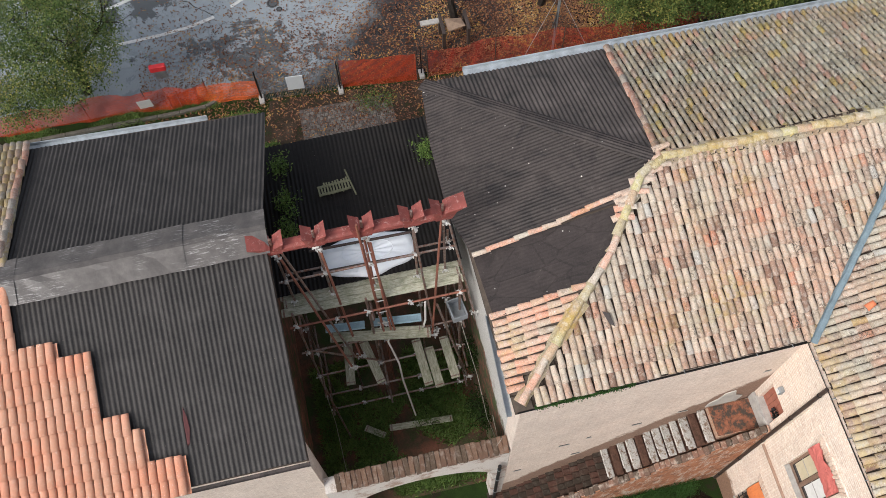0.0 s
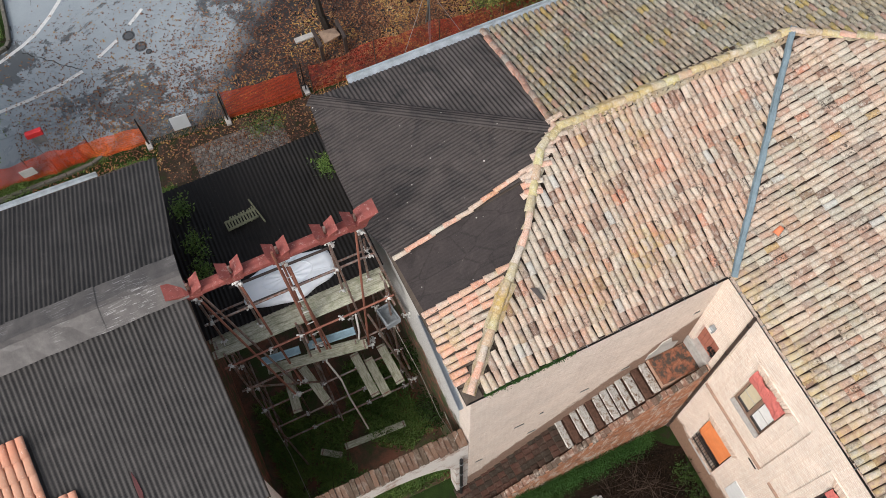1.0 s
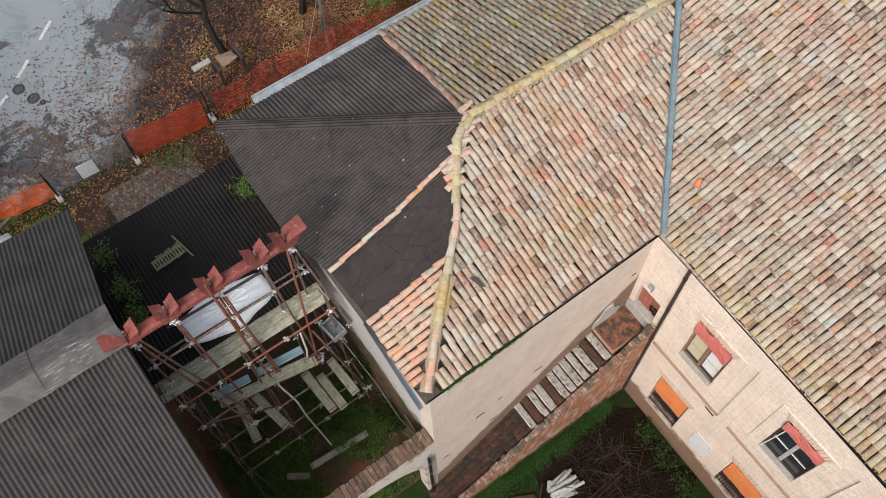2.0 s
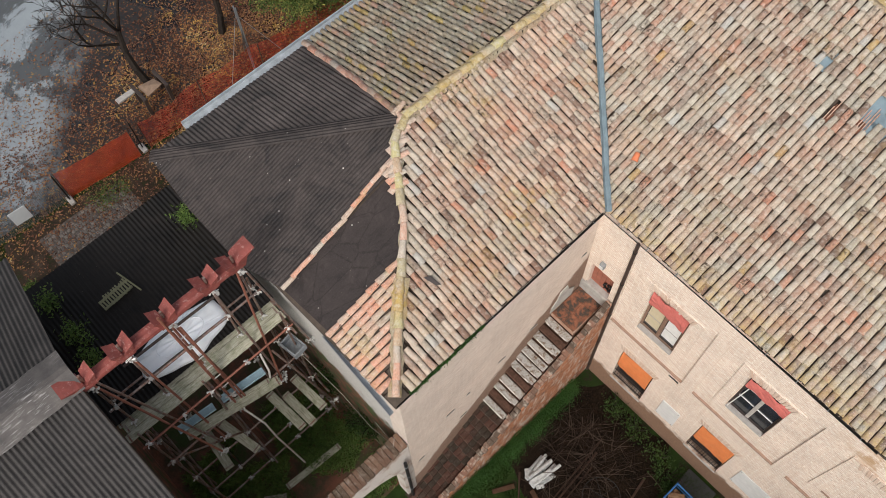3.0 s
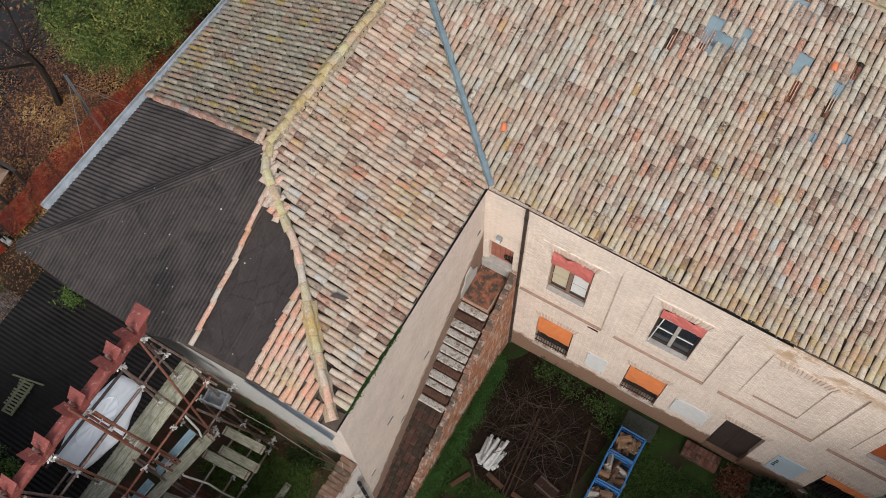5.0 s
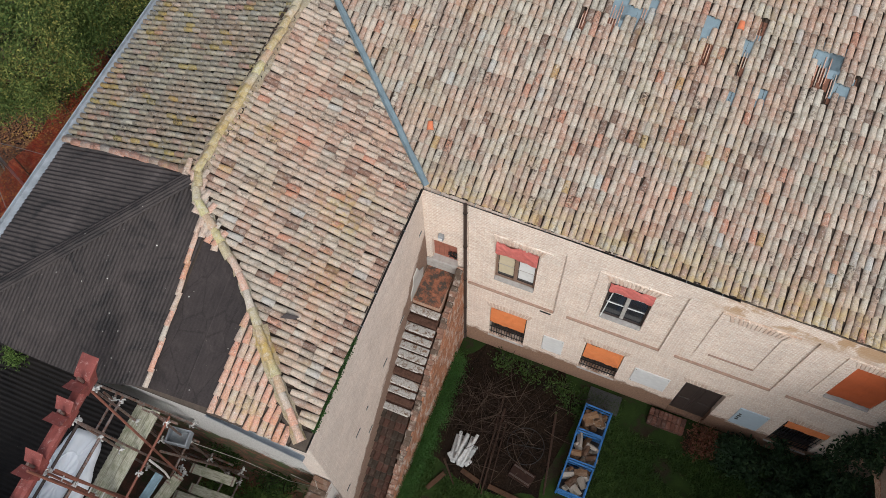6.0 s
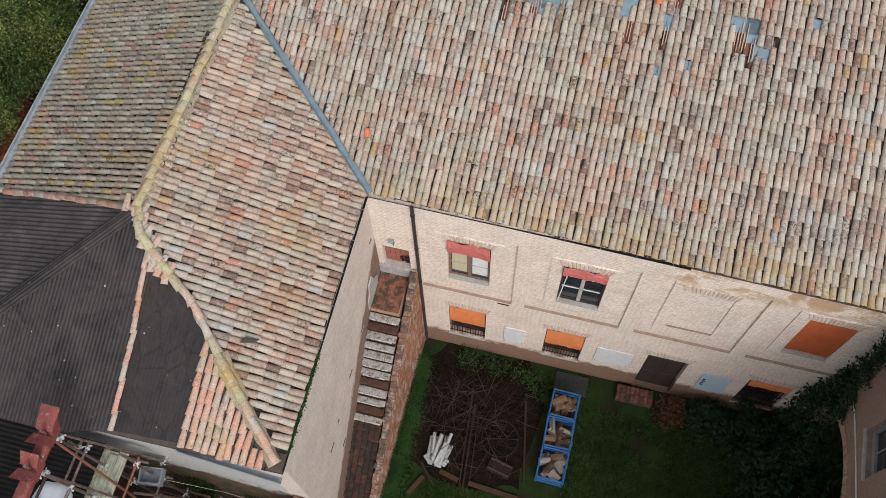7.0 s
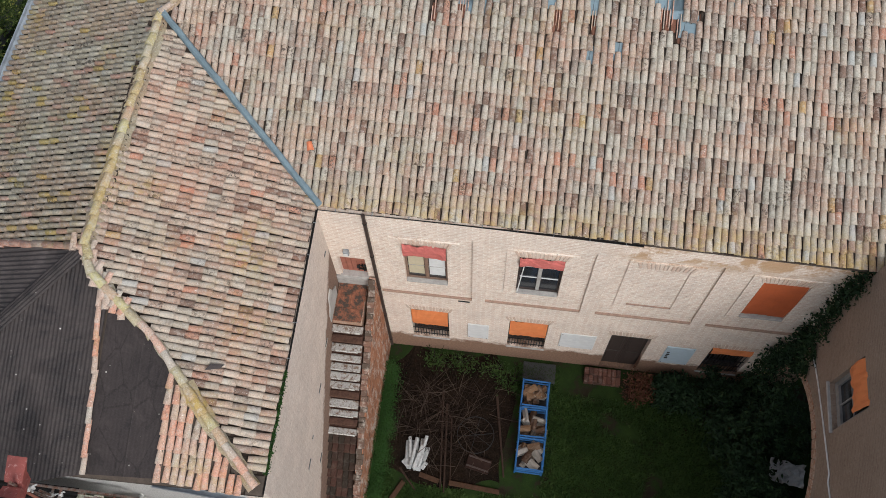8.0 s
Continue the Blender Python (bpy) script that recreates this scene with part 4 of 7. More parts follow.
def piece_material(name, c1, c2, c3, pale=0.3):
    k = Mat(name, 0.92, spec=0.25)
    col = k.ramp(k.random(), [(0.0, c1), (0.35, c2), (0.7, c3)], sharp=True)
    col = k.mix(0.5, col, k.ramp(k.noise(40, 4, 0.7), [(0.25, 0.4), (0.75, 1.2)]), "MULTIPLY")
    col = k.mix(k.ramp(k.noise(6, 5, 0.7), [(0.5, 0.0), (0.65, pale)]), col, (0.55, 0.50, 0.43))
    return k.set(col, height=k.noise(40, 4), strength=0.5, dist=0.008)


M_FAN = piece_material("pale_arch_brick", (0.70, 0.54, 0.43), (0.74, 0.60, 0.49), (0.66, 0.49, 0.38), 0.5)
M_COPING_RED = piece_material("worn_orange_coping_brick", (0.21, 0.115, 0.08), (0.15, 0.095, 0.07), (0.105, 0.075, 0.056), 0.5)
M_COPING = piece_material("worn_coping_brick", (0.15, 0.090, 0.062), (0.19, 0.115, 0.078), (0.11, 0.075, 0.052), 0.25)


def blind(bm, x0, x1, z0, z1, y, waves=5, depth=0.02, sag=0.0):
    """A hanging cloth with soft folds, creases and an uneven hem."""
    nx, nz = 26, 14
    grid = []
    for j in range(nz + 1):
        row = []
        for i in range(nx + 1):
            u, v = i / nx, j / nz
            fold = 0.5 + 0.5 * math.sin(waves * 2 * math.pi * u + 1.7 * v)
            crease = noise.noise((x0 + 7.0 * u, 5.0 * v + 2.0 * u, z0)) + 0.6 * noise.noise((x0 + 15.0 * u, 11.0 * v, z0 + 3.0))
            hem = sag * (math.sin(math.pi * u) + 0.8 * noise.noise((5.0 * u, x0, 0.5))) * v
            row.append(bm.verts.new((x0 + (x1 - x0) * u, y - depth * fold - 0.03 * math.sin(math.pi * v) - 0.9 * depth * crease, z1 - (z1 - z0) * v - hem)))
        grid.append(row)
    for j in range(nz):
        for i in range(nx):
            bm.faces.new((grid[j][i], grid[j][i + 1], grid[j + 1][i + 1], grid[j + 1][i]))
    return bm


def brick_fan(x0, x1, z, y, rise=0.24, over=0.14):
    """Soldier bricks fanned over an opening, each one proud of the wall."""
    n = 14
    for i in range(n):
        f = (i + 0.5) / n
        lean = (f - 0.5) * 34
        bm = bmesh.new()
        box(bm, (-0.029, -0.012, 0.0), (0.029, 0.008, rise), bevel=0.006)
        b = part("brick", bm, M_FAN, wall_north)
        b.matrix_basis = pose(x0 - over * 0.4 + (x1 - x0 + over * 0.8) * f, y, z + 0.02, 0, lean, 0)


M_WOOD_MID = plain("brown_weathered_wood", (0.23, 0.145, 0.10), 0.75, vary=0.4, scale=12)
M_PALE_FRAME = plain("pale_weathered_frame", (0.44, 0.42, 0.385), 0.8, vary=0.3, scale=9)


def casement(name, x0, x1, z0, z1, label, fill, group="courtyard windows"):
    """A two-leaf window set back in its opening, with stone sill."""
    w = tagged(new(name), label, "window", group, "structure")
    y = SINK + 0.05
    bm = bmesh.new()
    for a, b in (((x0, y, z0), (x0 + 0.05, y + 0.06, z1)), ((x1 - 0.05, y, z0), (x1, y + 0.06, z1)), ((x0 + 0.05, y, z1 - 0.05), (x1 - 0.05, y + 0.06, z1)), ((x0 + 0.05, y, z0), (x1 - 0.05, y + 0.06, z0 + 0.06))):
        box(bm, a, b)
    part("window_frame", bm, M_WOOD_DARK if fill == "dark" else M_WOOD_MID, w)
    mid = (x0 + x1) / 2
    bm = bmesh.new()
    box(bm, (mid - 0.04, y - 0.012, z0 + 0.06), (mid + 0.04, y + 0.05, z1 - 0.05), bevel=0.006)
    part("mullion", bm, M_PALE_FRAME if fill == "dark" else M_WOOD_MID, w)
    for a, b in ((x0 + 0.05, mid - 0.04), (mid + 0.04, x1 - 0.05)):
        bm = bmesh.new()
        box(bm, (a, y + 0.03, z0 + 0.06), (b, y + 0.036, z1 - 0.05))
        leaf = part("pane", bm, M_GLASS, w)
        for zz in (z0 + (z1 - z0) * 0.36, z0 + (z1 - z0) * 0.66):
            bm = bmesh.new()
            box(bm, (a, y + 0.012, zz - 0.009), (b, y + 0.03, zz + 0.009))
            part("glazing_bar", bm, M_WHITE if fill == "dark" else M_PALE_FRAME, leaf)
        if fill == "cream":
            bm = bmesh.new()
            box(bm, (a + 0.015, y + 0.020, z0 + 0.22), (b - 0.015, y + 0.027, z1 - 0.15))
            part("inner_blind", bm, M_CREAM if a < mid - 0.2 else M_WHITE, w, "pale drawn blind behind the glass")
    bm = bmesh.new()
    box(bm, (x0 + 0.005, SINK - 0.05, z0 - 0.035), (x1 - 0.005, y, z0 + 0.03), bevel=0.01)
    part("window_sill", bm, M_STONE, w)
    return w


(ux0, ux1, uz0, uz1), (vx0, vx1, vz0, vz1), (bx0, bx1, bz0, bz1) = uppers
win = casement("window_1", ux0, ux1, uz0, uz1, "dark wooden casement with cream blinds and faded red canvas", "cream")
part("canvas", blind(bmesh.new(), ux0 + 0.01, ux1 - 0.01, 5.74, 6.29, SINK - 0.04, 1, 0.03, 0.03), M_RED_BLIND, win, "faded red canvas rolled at the top")
win = casement("window_2", vx0, vx1, vz0, vz1, "dark open casement with white glazing bars and red canvas", "dark")
part("canvas", blind(bmesh.new(), vx0 + 0.01, vx1 - 0.01, 5.86, 6.25, SINK - 0.04, 2, 0.03, 0.03), M_RED_BLIND, win, "faded red canvas rolled at the top")
bm = bmesh.new()
tube(bm, (vx0 + 0.03, -0.06, 4.62), (vx0 + 0.12, 0.02, 5.95), 0.012, sides=6)
part("stay_rod", bm, M_WHITE, win)
win = casement("window_3", bx0, bx1, bz0, bz1, "window closed by a full-length deep orange blind", "dark")
part("canvas", blind(bmesh.new(), bx0 + 0.005, bx1 - 0.005, 4.47, 6.20, SINK + 0.022, 1, 0.012), M_ORANGE_DEEP, win, "deep orange blind let down fully")
for (x0, x1, z0, z1), nm in zip(lowers, ("window_4", "window_5", "window_6")):
    w = tagged(new(nm), "barred ground-floor window with an orange canvas above", "window", "barred windows", "structure")
    bm = bmesh.new()
    box(bm, (x0, 0.30, z0), (x1, 0.32, z1))
    part("pane", bm, M_GLASS, w)
    bm = bmesh.new()
    for a, b in (((x0, 0.22, z0), (x0 + 0.05, 0.29, z1)), ((x1 - 0.05, 0.22, z0), (x1, 0.29, z1)), ((x0 + 0.05, 0.22, z1 - 0.05), (x1 - 0.05, 0.29, z1)), ((x0 + 0.05, 0.22, z0), (x1 - 0.05, 0.29, z0 + 0.05))):
        box(bm, a, b)
    part("window_frame", bm, M_WOOD_DARK, w)
    drop = 0.95 if nm != "window_6" else 0.40
    part("canvas", blind(bmesh.new(), x0 + 0.02, x1 - 0.02, z1 - drop, z1 - 0.01, 0.02, 1, 0.02, 0.05), M_ORANGE, w, "orange canvas hung over the upper half")
    for i in range(13):
        bm = bmesh.new()
        xx = x0 + 0.05 + (x1 - x0 - 0.10) * i / 12
        tube(bm, (xx, 0.05, z0), (xx, 0.05, z1 - 0.3), 0.010, sides=6)
        part("iron_bar", bm, M_IRON, w)
    for zz in (z0 + 0.12, z0 + 0.45, z0 + 0.8):
        bm = bmesh.new()
        box(bm, (x0, 0.035, zz), (x1, 0.048, zz + 0.035))
        part("iron_rail", bm, M_IRON, w)
    bm = bmesh.new()
    box(bm, (x0 - 0.02, -0.03, z0 - 0.05), (x1 + 0.02, 0.2, z0 - 0.004), bevel=0.008)
    part("window_sill", bm, M_STONE, w)
for x0, x1, z0, z1 in uppers + [(4.78, 5.73, 4.37, 6.28)]:
    brick_fan(x0, x1, z1, SINK - 0.03)
for x0, x1, z0, z1 in lowers + [door_low]:
    brick_fan(x0, x1, z1, 0.0)
# dirty ledges of the sunk fields
M_LEDGE = plain("damp_red_ledge", (0.37, 0.25, 0.185), 0.9, vary=0.4, scale=5)
for a, b in PANELS + [(4.78, 5.73)]:
    z = P_LO if b - a > 1.5 else 4.37
    bm = bmesh.new()
    box(bm, (a + 0.004, 0.0 if z == P_LO else 0.022, z - 0.03), (b - 0.004, SINK - 0.004, z + 0.006))
    box(bm, (a + 0.004, -0.010 if z == P_LO else 0.014, z - 0.03), (b - 0.004, 0.0 if z == P_LO else 0.022, z + 0.005))
    part("ledge", bm, M_LEDGE, wall_north)

d = tagged(new("door_1"), "dark brown double door, closed, at courtyard level", "door", kind="structure")
x0, x1, z0, z1 = door_low
for a, b in ((x0, (x0 + x1) / 2 - 0.004), ((x0 + x1) / 2 + 0.004, x1)):
    bm = bmesh.new()
    box(bm, (a, 0.16, z0), (b, 0.205, z1))
    leaf = part("door_leaf", bm, M_WOOD_DARK, d)
    for zz0, zz1 in ((z0 + 0.15, z0 + 0.95), (z0 + 1.1, z1 - 0.15)):
        bm = bmesh.new()
        box(bm, (a + 0.08, 0.145, zz0), (b - 0.08, 0.16, zz1), bevel=0.01)
        part("door_panel", bm, M_WOOD_DARK, leaf)
M_DOOR_RED = plain("faded_red_door", (0.36, 0.13, 0.085), 0.75, vary=0.35)
d = tagged(new("door_2"), "faded red plank door at the head of the stairs", "door", kind="structure")
x0, x1, z0, z1 = door_up
for i in range(5):
    bm = bmesh.new()
    a = x0 + (x1 - x0) * i / 5
    box(bm, (a + 0.003, 0.10, z0 + 0.02), (a + (x1 - x0) / 5 - 0.003, 0.14, z1), bevel=0.004)
    part("plank", bm, M_DOOR_RED, d)
bm = bmesh.new()
box(bm, (x0 - 0.03, -0.05, 4.36), (x1 + 0.03, 0.14, 4.42), bevel=0.01)
part("threshold", bm, M_STONE, d)
w = thing("door_wreath", "dark round wreath hung on the red door", "wreath", (-0.93, 0.06, 4.75))
bm = bmesh.new()
for i in range(40):
    t = i * 2 * math.pi / 40
    tube(bm, (0.10 * math.cos(t), random.uniform(-0.02, 0.02), 0.10 * math.sin(t)), (0.10 * math.cos(t) + random.uniform(-0.05, 0.05), random.uniform(-0.05, 0.02), 0.10 * math.sin(t) + random.uniform(-0.05, 0.05)), 0.016, sides=4)
part("twig_ring", bm, M_IRON, w)

# downpipe, lamp, boards on the facade
p = thing("downpipe", "dark brown downpipe fixed to the brick facade", "downpipe")
bm = bmesh.new()
tube(bm, (-0.625, -0.042, 0.05), (-0.625, -0.042, 7.46), 0.038, sides=10)
part("pipe", bm, M_PIPE, p)
for z in (0.5, 2.2, 3.9, 5.6, 7.1):
    bm = bmesh.new()
    tube(bm, (-0.625, -0.042, z), (-0.625, -0.042, z + 0.04), 0.046, sides=10)
    part("clip", bm, M_IRON, p)
p = thing("wall_lamp", "small grey wall lamp above the upper door", "wall lamp", (-1.16, 0, 5.58))
bm = bmesh.new()
box(bm, (-0.06, -0.10, 0.0), (0.06, 0.0, 0.18), bevel=0.015)
part("housing", bm, M_ZINC, p)
bm = bmesh.new()
box(bm, (-0.045, -0.115, 0.03), (0.045, -0.10, 0.13))
part("lens", bm, M_WHITE, p)
for x0, x1, z0, z1, lab in ((1.37, 1.88, 1.25, 2.17, "small white board fixed to the brick wall"), (3.61, 4.45, 1.32, 2.24, "white board fixed to the brick wall"), (6.13, 6.80, 0.98, 2.13, "pale blue notice board with dark bars of text")):
    p = thing("wall_board", lab, "board", ((x0 + x1) / 2, 0, z0), group="boards on the facade")
    hw, h = (x1 - x0) / 2, z1 - z0
    bm = bmesh.new()
    box(bm, (-hw, -0.03, 0), (hw, -0.004, h), bevel=0.006)
    face = part("panel", bm, plain("pale_blue_board", (0.50, 0.60, 0.66), 0.5, vary=0.1) if "blue" in lab else M_WHITE, p)
    for sx in (-1, 1):
        for sz in (0.05, h - 0.05):
            bm = bmesh.new()
            tube(bm, (sx * (hw - 0.04), -0.034, sz), (sx * (hw - 0.04), -0.028, sz), 0.012, sides=8)
            part("screw", bm, M_IRON, face)
    if "blue" in lab:
        for i in range(4):
            bm = bmesh.new()
            box(bm, (-hw + 0.06, -0.033, h * (0.30 + 0.11 * i)), (-hw + 0.14 - 0.02 * (i % 2), -0.031, h * (0.37 + 0.11 * i)))
            part("text_bar", bm, M_IRON, face)
p = thing("wall_vent", "small dark vent slot in the facade", "vent", (1.28, 0, 3.50))
bm = bmesh.new()
box(bm, (-0.13, -0.008, 0), (0.13, -0.004, 0.07))
part("grille", bm, M_IRON, p)


# ---- the outside stairs ----
def lichen_stone():
    k = Mat("lichened_stair_stone", 0.9, spec=0.3)
    base = k.ramp(k.noise(7, 5, 0.7), [(0.3, (0.10, 0.06, 0.04)), (0.55, (0.19, 0.12, 0.08)), (0.7, (0.21, 0.18, 0.14))])
    fl = k.ramp(k.noise(6.5, 6, 0.78, w=0.4), [(0.40, 0.0), (0.50, 0.92)])
    base = k.mix(fl, base, k.ramp(k.noise(22, 5, 0.75), [(0.3, (0.26, 0.25, 0.23)), (0.7, (0.56, 0.54, 0.50))]))
    return k.set(base, height=k.noise(25, 5), strength=0.6, dist=0.012)


def red_floor():
    k = Mat("worn_red_landing_tile", 0.85)
    base = k.ramp(k.noise(5, 5, 0.7), [(0.44, (0.06, 0.045, 0.034)), (0.54, (0.22, 0.085, 0.046)), (0.72, (0.38, 0.15, 0.08))])
    return k.set(base, height=k.noise(30, 4), strength=0.3, dist=0.006)


M_STEP = lichen_stone()
M_STEP_RED = plain("bare_brick_step", (0.105, 0.058, 0.042), 0.9, vary=0.65, scale=9, spec=0.1)
M_LANDING = red_floor()
k = Mat("lichen_white_nosing", 0.9)
M_NOSING = k.set(k.mix(k.ramp(k.noise(9, 6, 0.8), [(0.43, 0.0), (0.52, 1.0)]), (0.16, 0.12, 0.09), k.ramp(k.noise(40, 4), [(0.3, (0.46, 0.44, 0.40)), (0.7, (0.72, 0.70, 0.65))])), height=k.noise(25, 5), strength=0.6, dist=0.012)
M_TREAD_BRICK = piece_material("worn_tread_brick", (0.085, 0.042, 0.030), (0.060, 0.036, 0.026), (0.045, 0.033, 0.024), 0.06)
stairs = thing("outside_stairs", "steep brick stairs with lichened stone treads against the wall", "stairs", kind="structure")
RUN, RISE, TOP = 0.171, 0.1465, 4.00
X_IN, X_OUT = -1.44, -0.832
bm = bmesh.new()
box(bm, (-1.52, -0.95, -0.2), (-0.87, 0.0, TOP - 0.03))
part("landing_block", bm, M_BRICK_RED_Y, stairs)
for i in range(2):
    for j in range(3):
        bm = bmesh.new()
        box(bm, (X_IN - 0.06 + 0.31 * i, -0.94 + 0.31 * j, TOP - 0.03), (X_IN - 0.06 + 0.31 * i + 0.305, -0.94 + 0.31 * j + 0.305, TOP), bevel=0.004)
        part("floor_tile", bm, M_LANDING, stairs)
rnd = random.Random(11)
n_steps = 27
for i in range(n_steps):
    y1 = -0.95 - RUN * i
    z1 = TOP - RISE * (i + 1)
    bm = bmesh.new()
    box(bm, (X_IN - 0.08, y1 - RUN, max(-0.2, z1 - 0.5)), (X_OUT, y1, z1 - 0.045))
    st = part("step", bm, M_STEP_RED, stairs)
    # stone treads stop short; the dark strip behind stands for the step's shadow line
    bm = bmesh.new()
    box(bm, (X_IN - 0.08, y1 - RUN - 0.03 + rnd.uniform(-0.015, 0.015), z1 - 0.045), (X_OUT, y1 - (0.038 + rnd.uniform(-0.02, 0.02) if i < 12 else -0.005), z1 + rnd.uniform(-0.008, 0.008)), bevel=0.012)
    if i < 12:
        part("tread", bm, M_STEP if i not in (1, 7, 10) else M_STEP_RED, st, "lichened stone tread")
    else:
        bm.free()
        for q in range(5):
            bm = bmesh.new()
            wq = (X_OUT - X_IN + 0.08) / 5
            box(bm, (X_IN - 0.08 + wq * q + 0.005, y1 - RUN - 0.03 + rnd.uniform(-0.014, 0.014), z1 - 0.05), (X_IN - 0.08 + wq * (q + 1) - 0.005, y1 + 0.005, z1 + rnd.uniform(-0.014, 0.008)), bevel=0.009)
            part("brick", bm, M_TREAD_BRICK, st)
    if i < 12 and i not in (1, 7, 10):
        bm = bmesh.new()
        a = X_IN - 0.06 + rnd.uniform(0, 0.05)
        box(bm, (a, y1 - RUN - 0.042, z1 - 0.05), (X_OUT - rnd.uniform(0.0, 0.1), y1 - RUN - 0.024 + rnd.uniform(0.0, 0.012), z1 + 0.010), bevel=0.008)
        part("nosing", bm, M_NOSING, st, "pale worn stone nosing")
# parapet
PAR = lambda y: 4.50 + (y + 0.05) * 0.755
para = thing("stair_parapet", "sloping brick parapet beside the stairs with worn coping", "parapet", kind="structure")
bm = bmesh.new()
prism(bm, [(-0.04, -0.2), (-0.04, PAR(-0.04) - 0.06), (-5.9, PAR(-5.9) - 0.06), (-5.9, -0.2)], 0, -0.80, -0.655)
part("parapet_wall", bm, M_BRICK_PARAPET, para)
L = math.hypot(1, 0.74)
n = 56
for i in range(n):
    y = -0.08 - (5.75 / n) * i
    bm = bmesh.new()
    w = 5.75 / n * L * 0.96
    box(bm, (-0.078 + rnd.uniform(-0.012, 0.012), -w * rnd.uniform(0.98, 1.12), -0.03), (0.078 + rnd.uniform(-0.02, 0.015), 0, 0.03), bevel=0.012)
    b = part("brick", bm, M_COPING_RED, para)
    b.matrix_basis = Matrix.Translation((-0.728 + rnd.uniform(-0.018, 0.018), y, PAR(y) - 0.04 + rnd.uniform(-0.02, 0.012))) @ pose(0, 0, 0, math.degrees(math.atan(0.74)) + rnd.uniform(-3, 3), rnd.uniform(-2, 2), rnd.uniform(-3, 3))
# niche of broken plaster and slots in the side wall
XW = lambda y: -1.545 - y * 0.0215
for y, z, ly in ((-1.55, 4.21, 0.10), (-2.52, 4.07, 0.10), (-4.07, 3.81, 0.11), (-3.68, 2.65, 0.10), (-4.99, 2.39, 0.08), (-0.23, 5.91, 0.06), (-3.54, 3.96, 0.04)):
    p = thing("wall_slot", "small dark slot in the brick wall", "vent", (XW(y), y, z), group="slots in the side wall")
    bm = bmesh.new()
    box(bm, (0.002, -ly, -0.03), (0.006, ly, 0.03))
    part("opening", bm, M_IRON, p)
    bm = bmesh.new()
    box(bm, (0.0, -ly - 0.02, -0.055), (0.012, ly + 0.02, -0.032))
    part("rim", bm, M_PLASTER, p)
p = thing("broken_plaster", "patch of broken grey plaster beside the landing", "plaster", (XW(-0.8), -0.8, 4.05), kind="structure")
bm = bmesh.new()
prism(bm, [(-0.22, 0), (0.45, 0), (0.50, 0.35), (0.30, 0.55), (0.22, 0.86), (0.02, 0.80), (-0.06, 0.45), (-0.20, 0.30)], 0, 0.0, 0.022)
part("plaster", bm, M_PLASTER, p)
bm = bmesh.new()
box(bm, (X_IN - 0.1, -0.06, TOP), (-0.82, -0.004, 4.36), bevel=0.01)
part("upper_step", bm, M_STONE, stairs)

# ---- screen wall with coping, arch, plaster and pipe ----
rnd = random.Random(12)
for i in range(33):
    y = -5.32 - 0.107 * i
    bm = bmesh.new()
    box(bm, (-0.18, -0.052, -0.03), (0.18, 0.052, 0.04), bevel=0.01)
    b = part("brick", bm, M_COPING, wall_low)
    b.matrix_basis = pose(-1.60 + rnd.uniform(-0.015, 0.015), y, 4.45 + rnd.uniform(-0.012, 0.012), rnd.uniform(-3, 3), rnd.uniform(-3, 3), rnd.uniform(-4, 4))
p = thing("yard_downpipe", "dark downpipe at the corner of the screen wall", "downpipe")
bm = bmesh.new()
tube(bm, (-1.36, -5.46, 0.0), (-1.36, -5.46, 3.65), 0.038, sides=10)
part("pipe", bm, M_IRON, p)
for zz in (0.9, 2.3, 3.3):
    bm = bmesh.new()
    tube(bm, (-1.36, -5.46, zz), (-1.36, -5.46, zz + 0.04), 0.047, sides=10)
    part("pipe_clip", bm, M_ZINC, p)
# ---- courtyard things ----
M_STEP_BRICK = piece_material("red_step_brick", (0.12, 0.052, 0.036), (0.15, 0.066, 0.045), (0.09, 0.044, 0.032), 0.12)
M_BLUE = plain("blue_painted_steel", (0.025, 0.13, 0.34), 0.5, vary=0.3)
M_LOG = piece_material("split_firewood", (0.13, 0.075, 0.042), (0.19, 0.11, 0.06), (0.09, 0.052, 0.032), 0.12)
M_LOG_END = piece_material("pale_rubble", (0.30, 0.27, 0.23), (0.36, 0.33, 0.29), (0.20, 0.16, 0.12), 0.4)


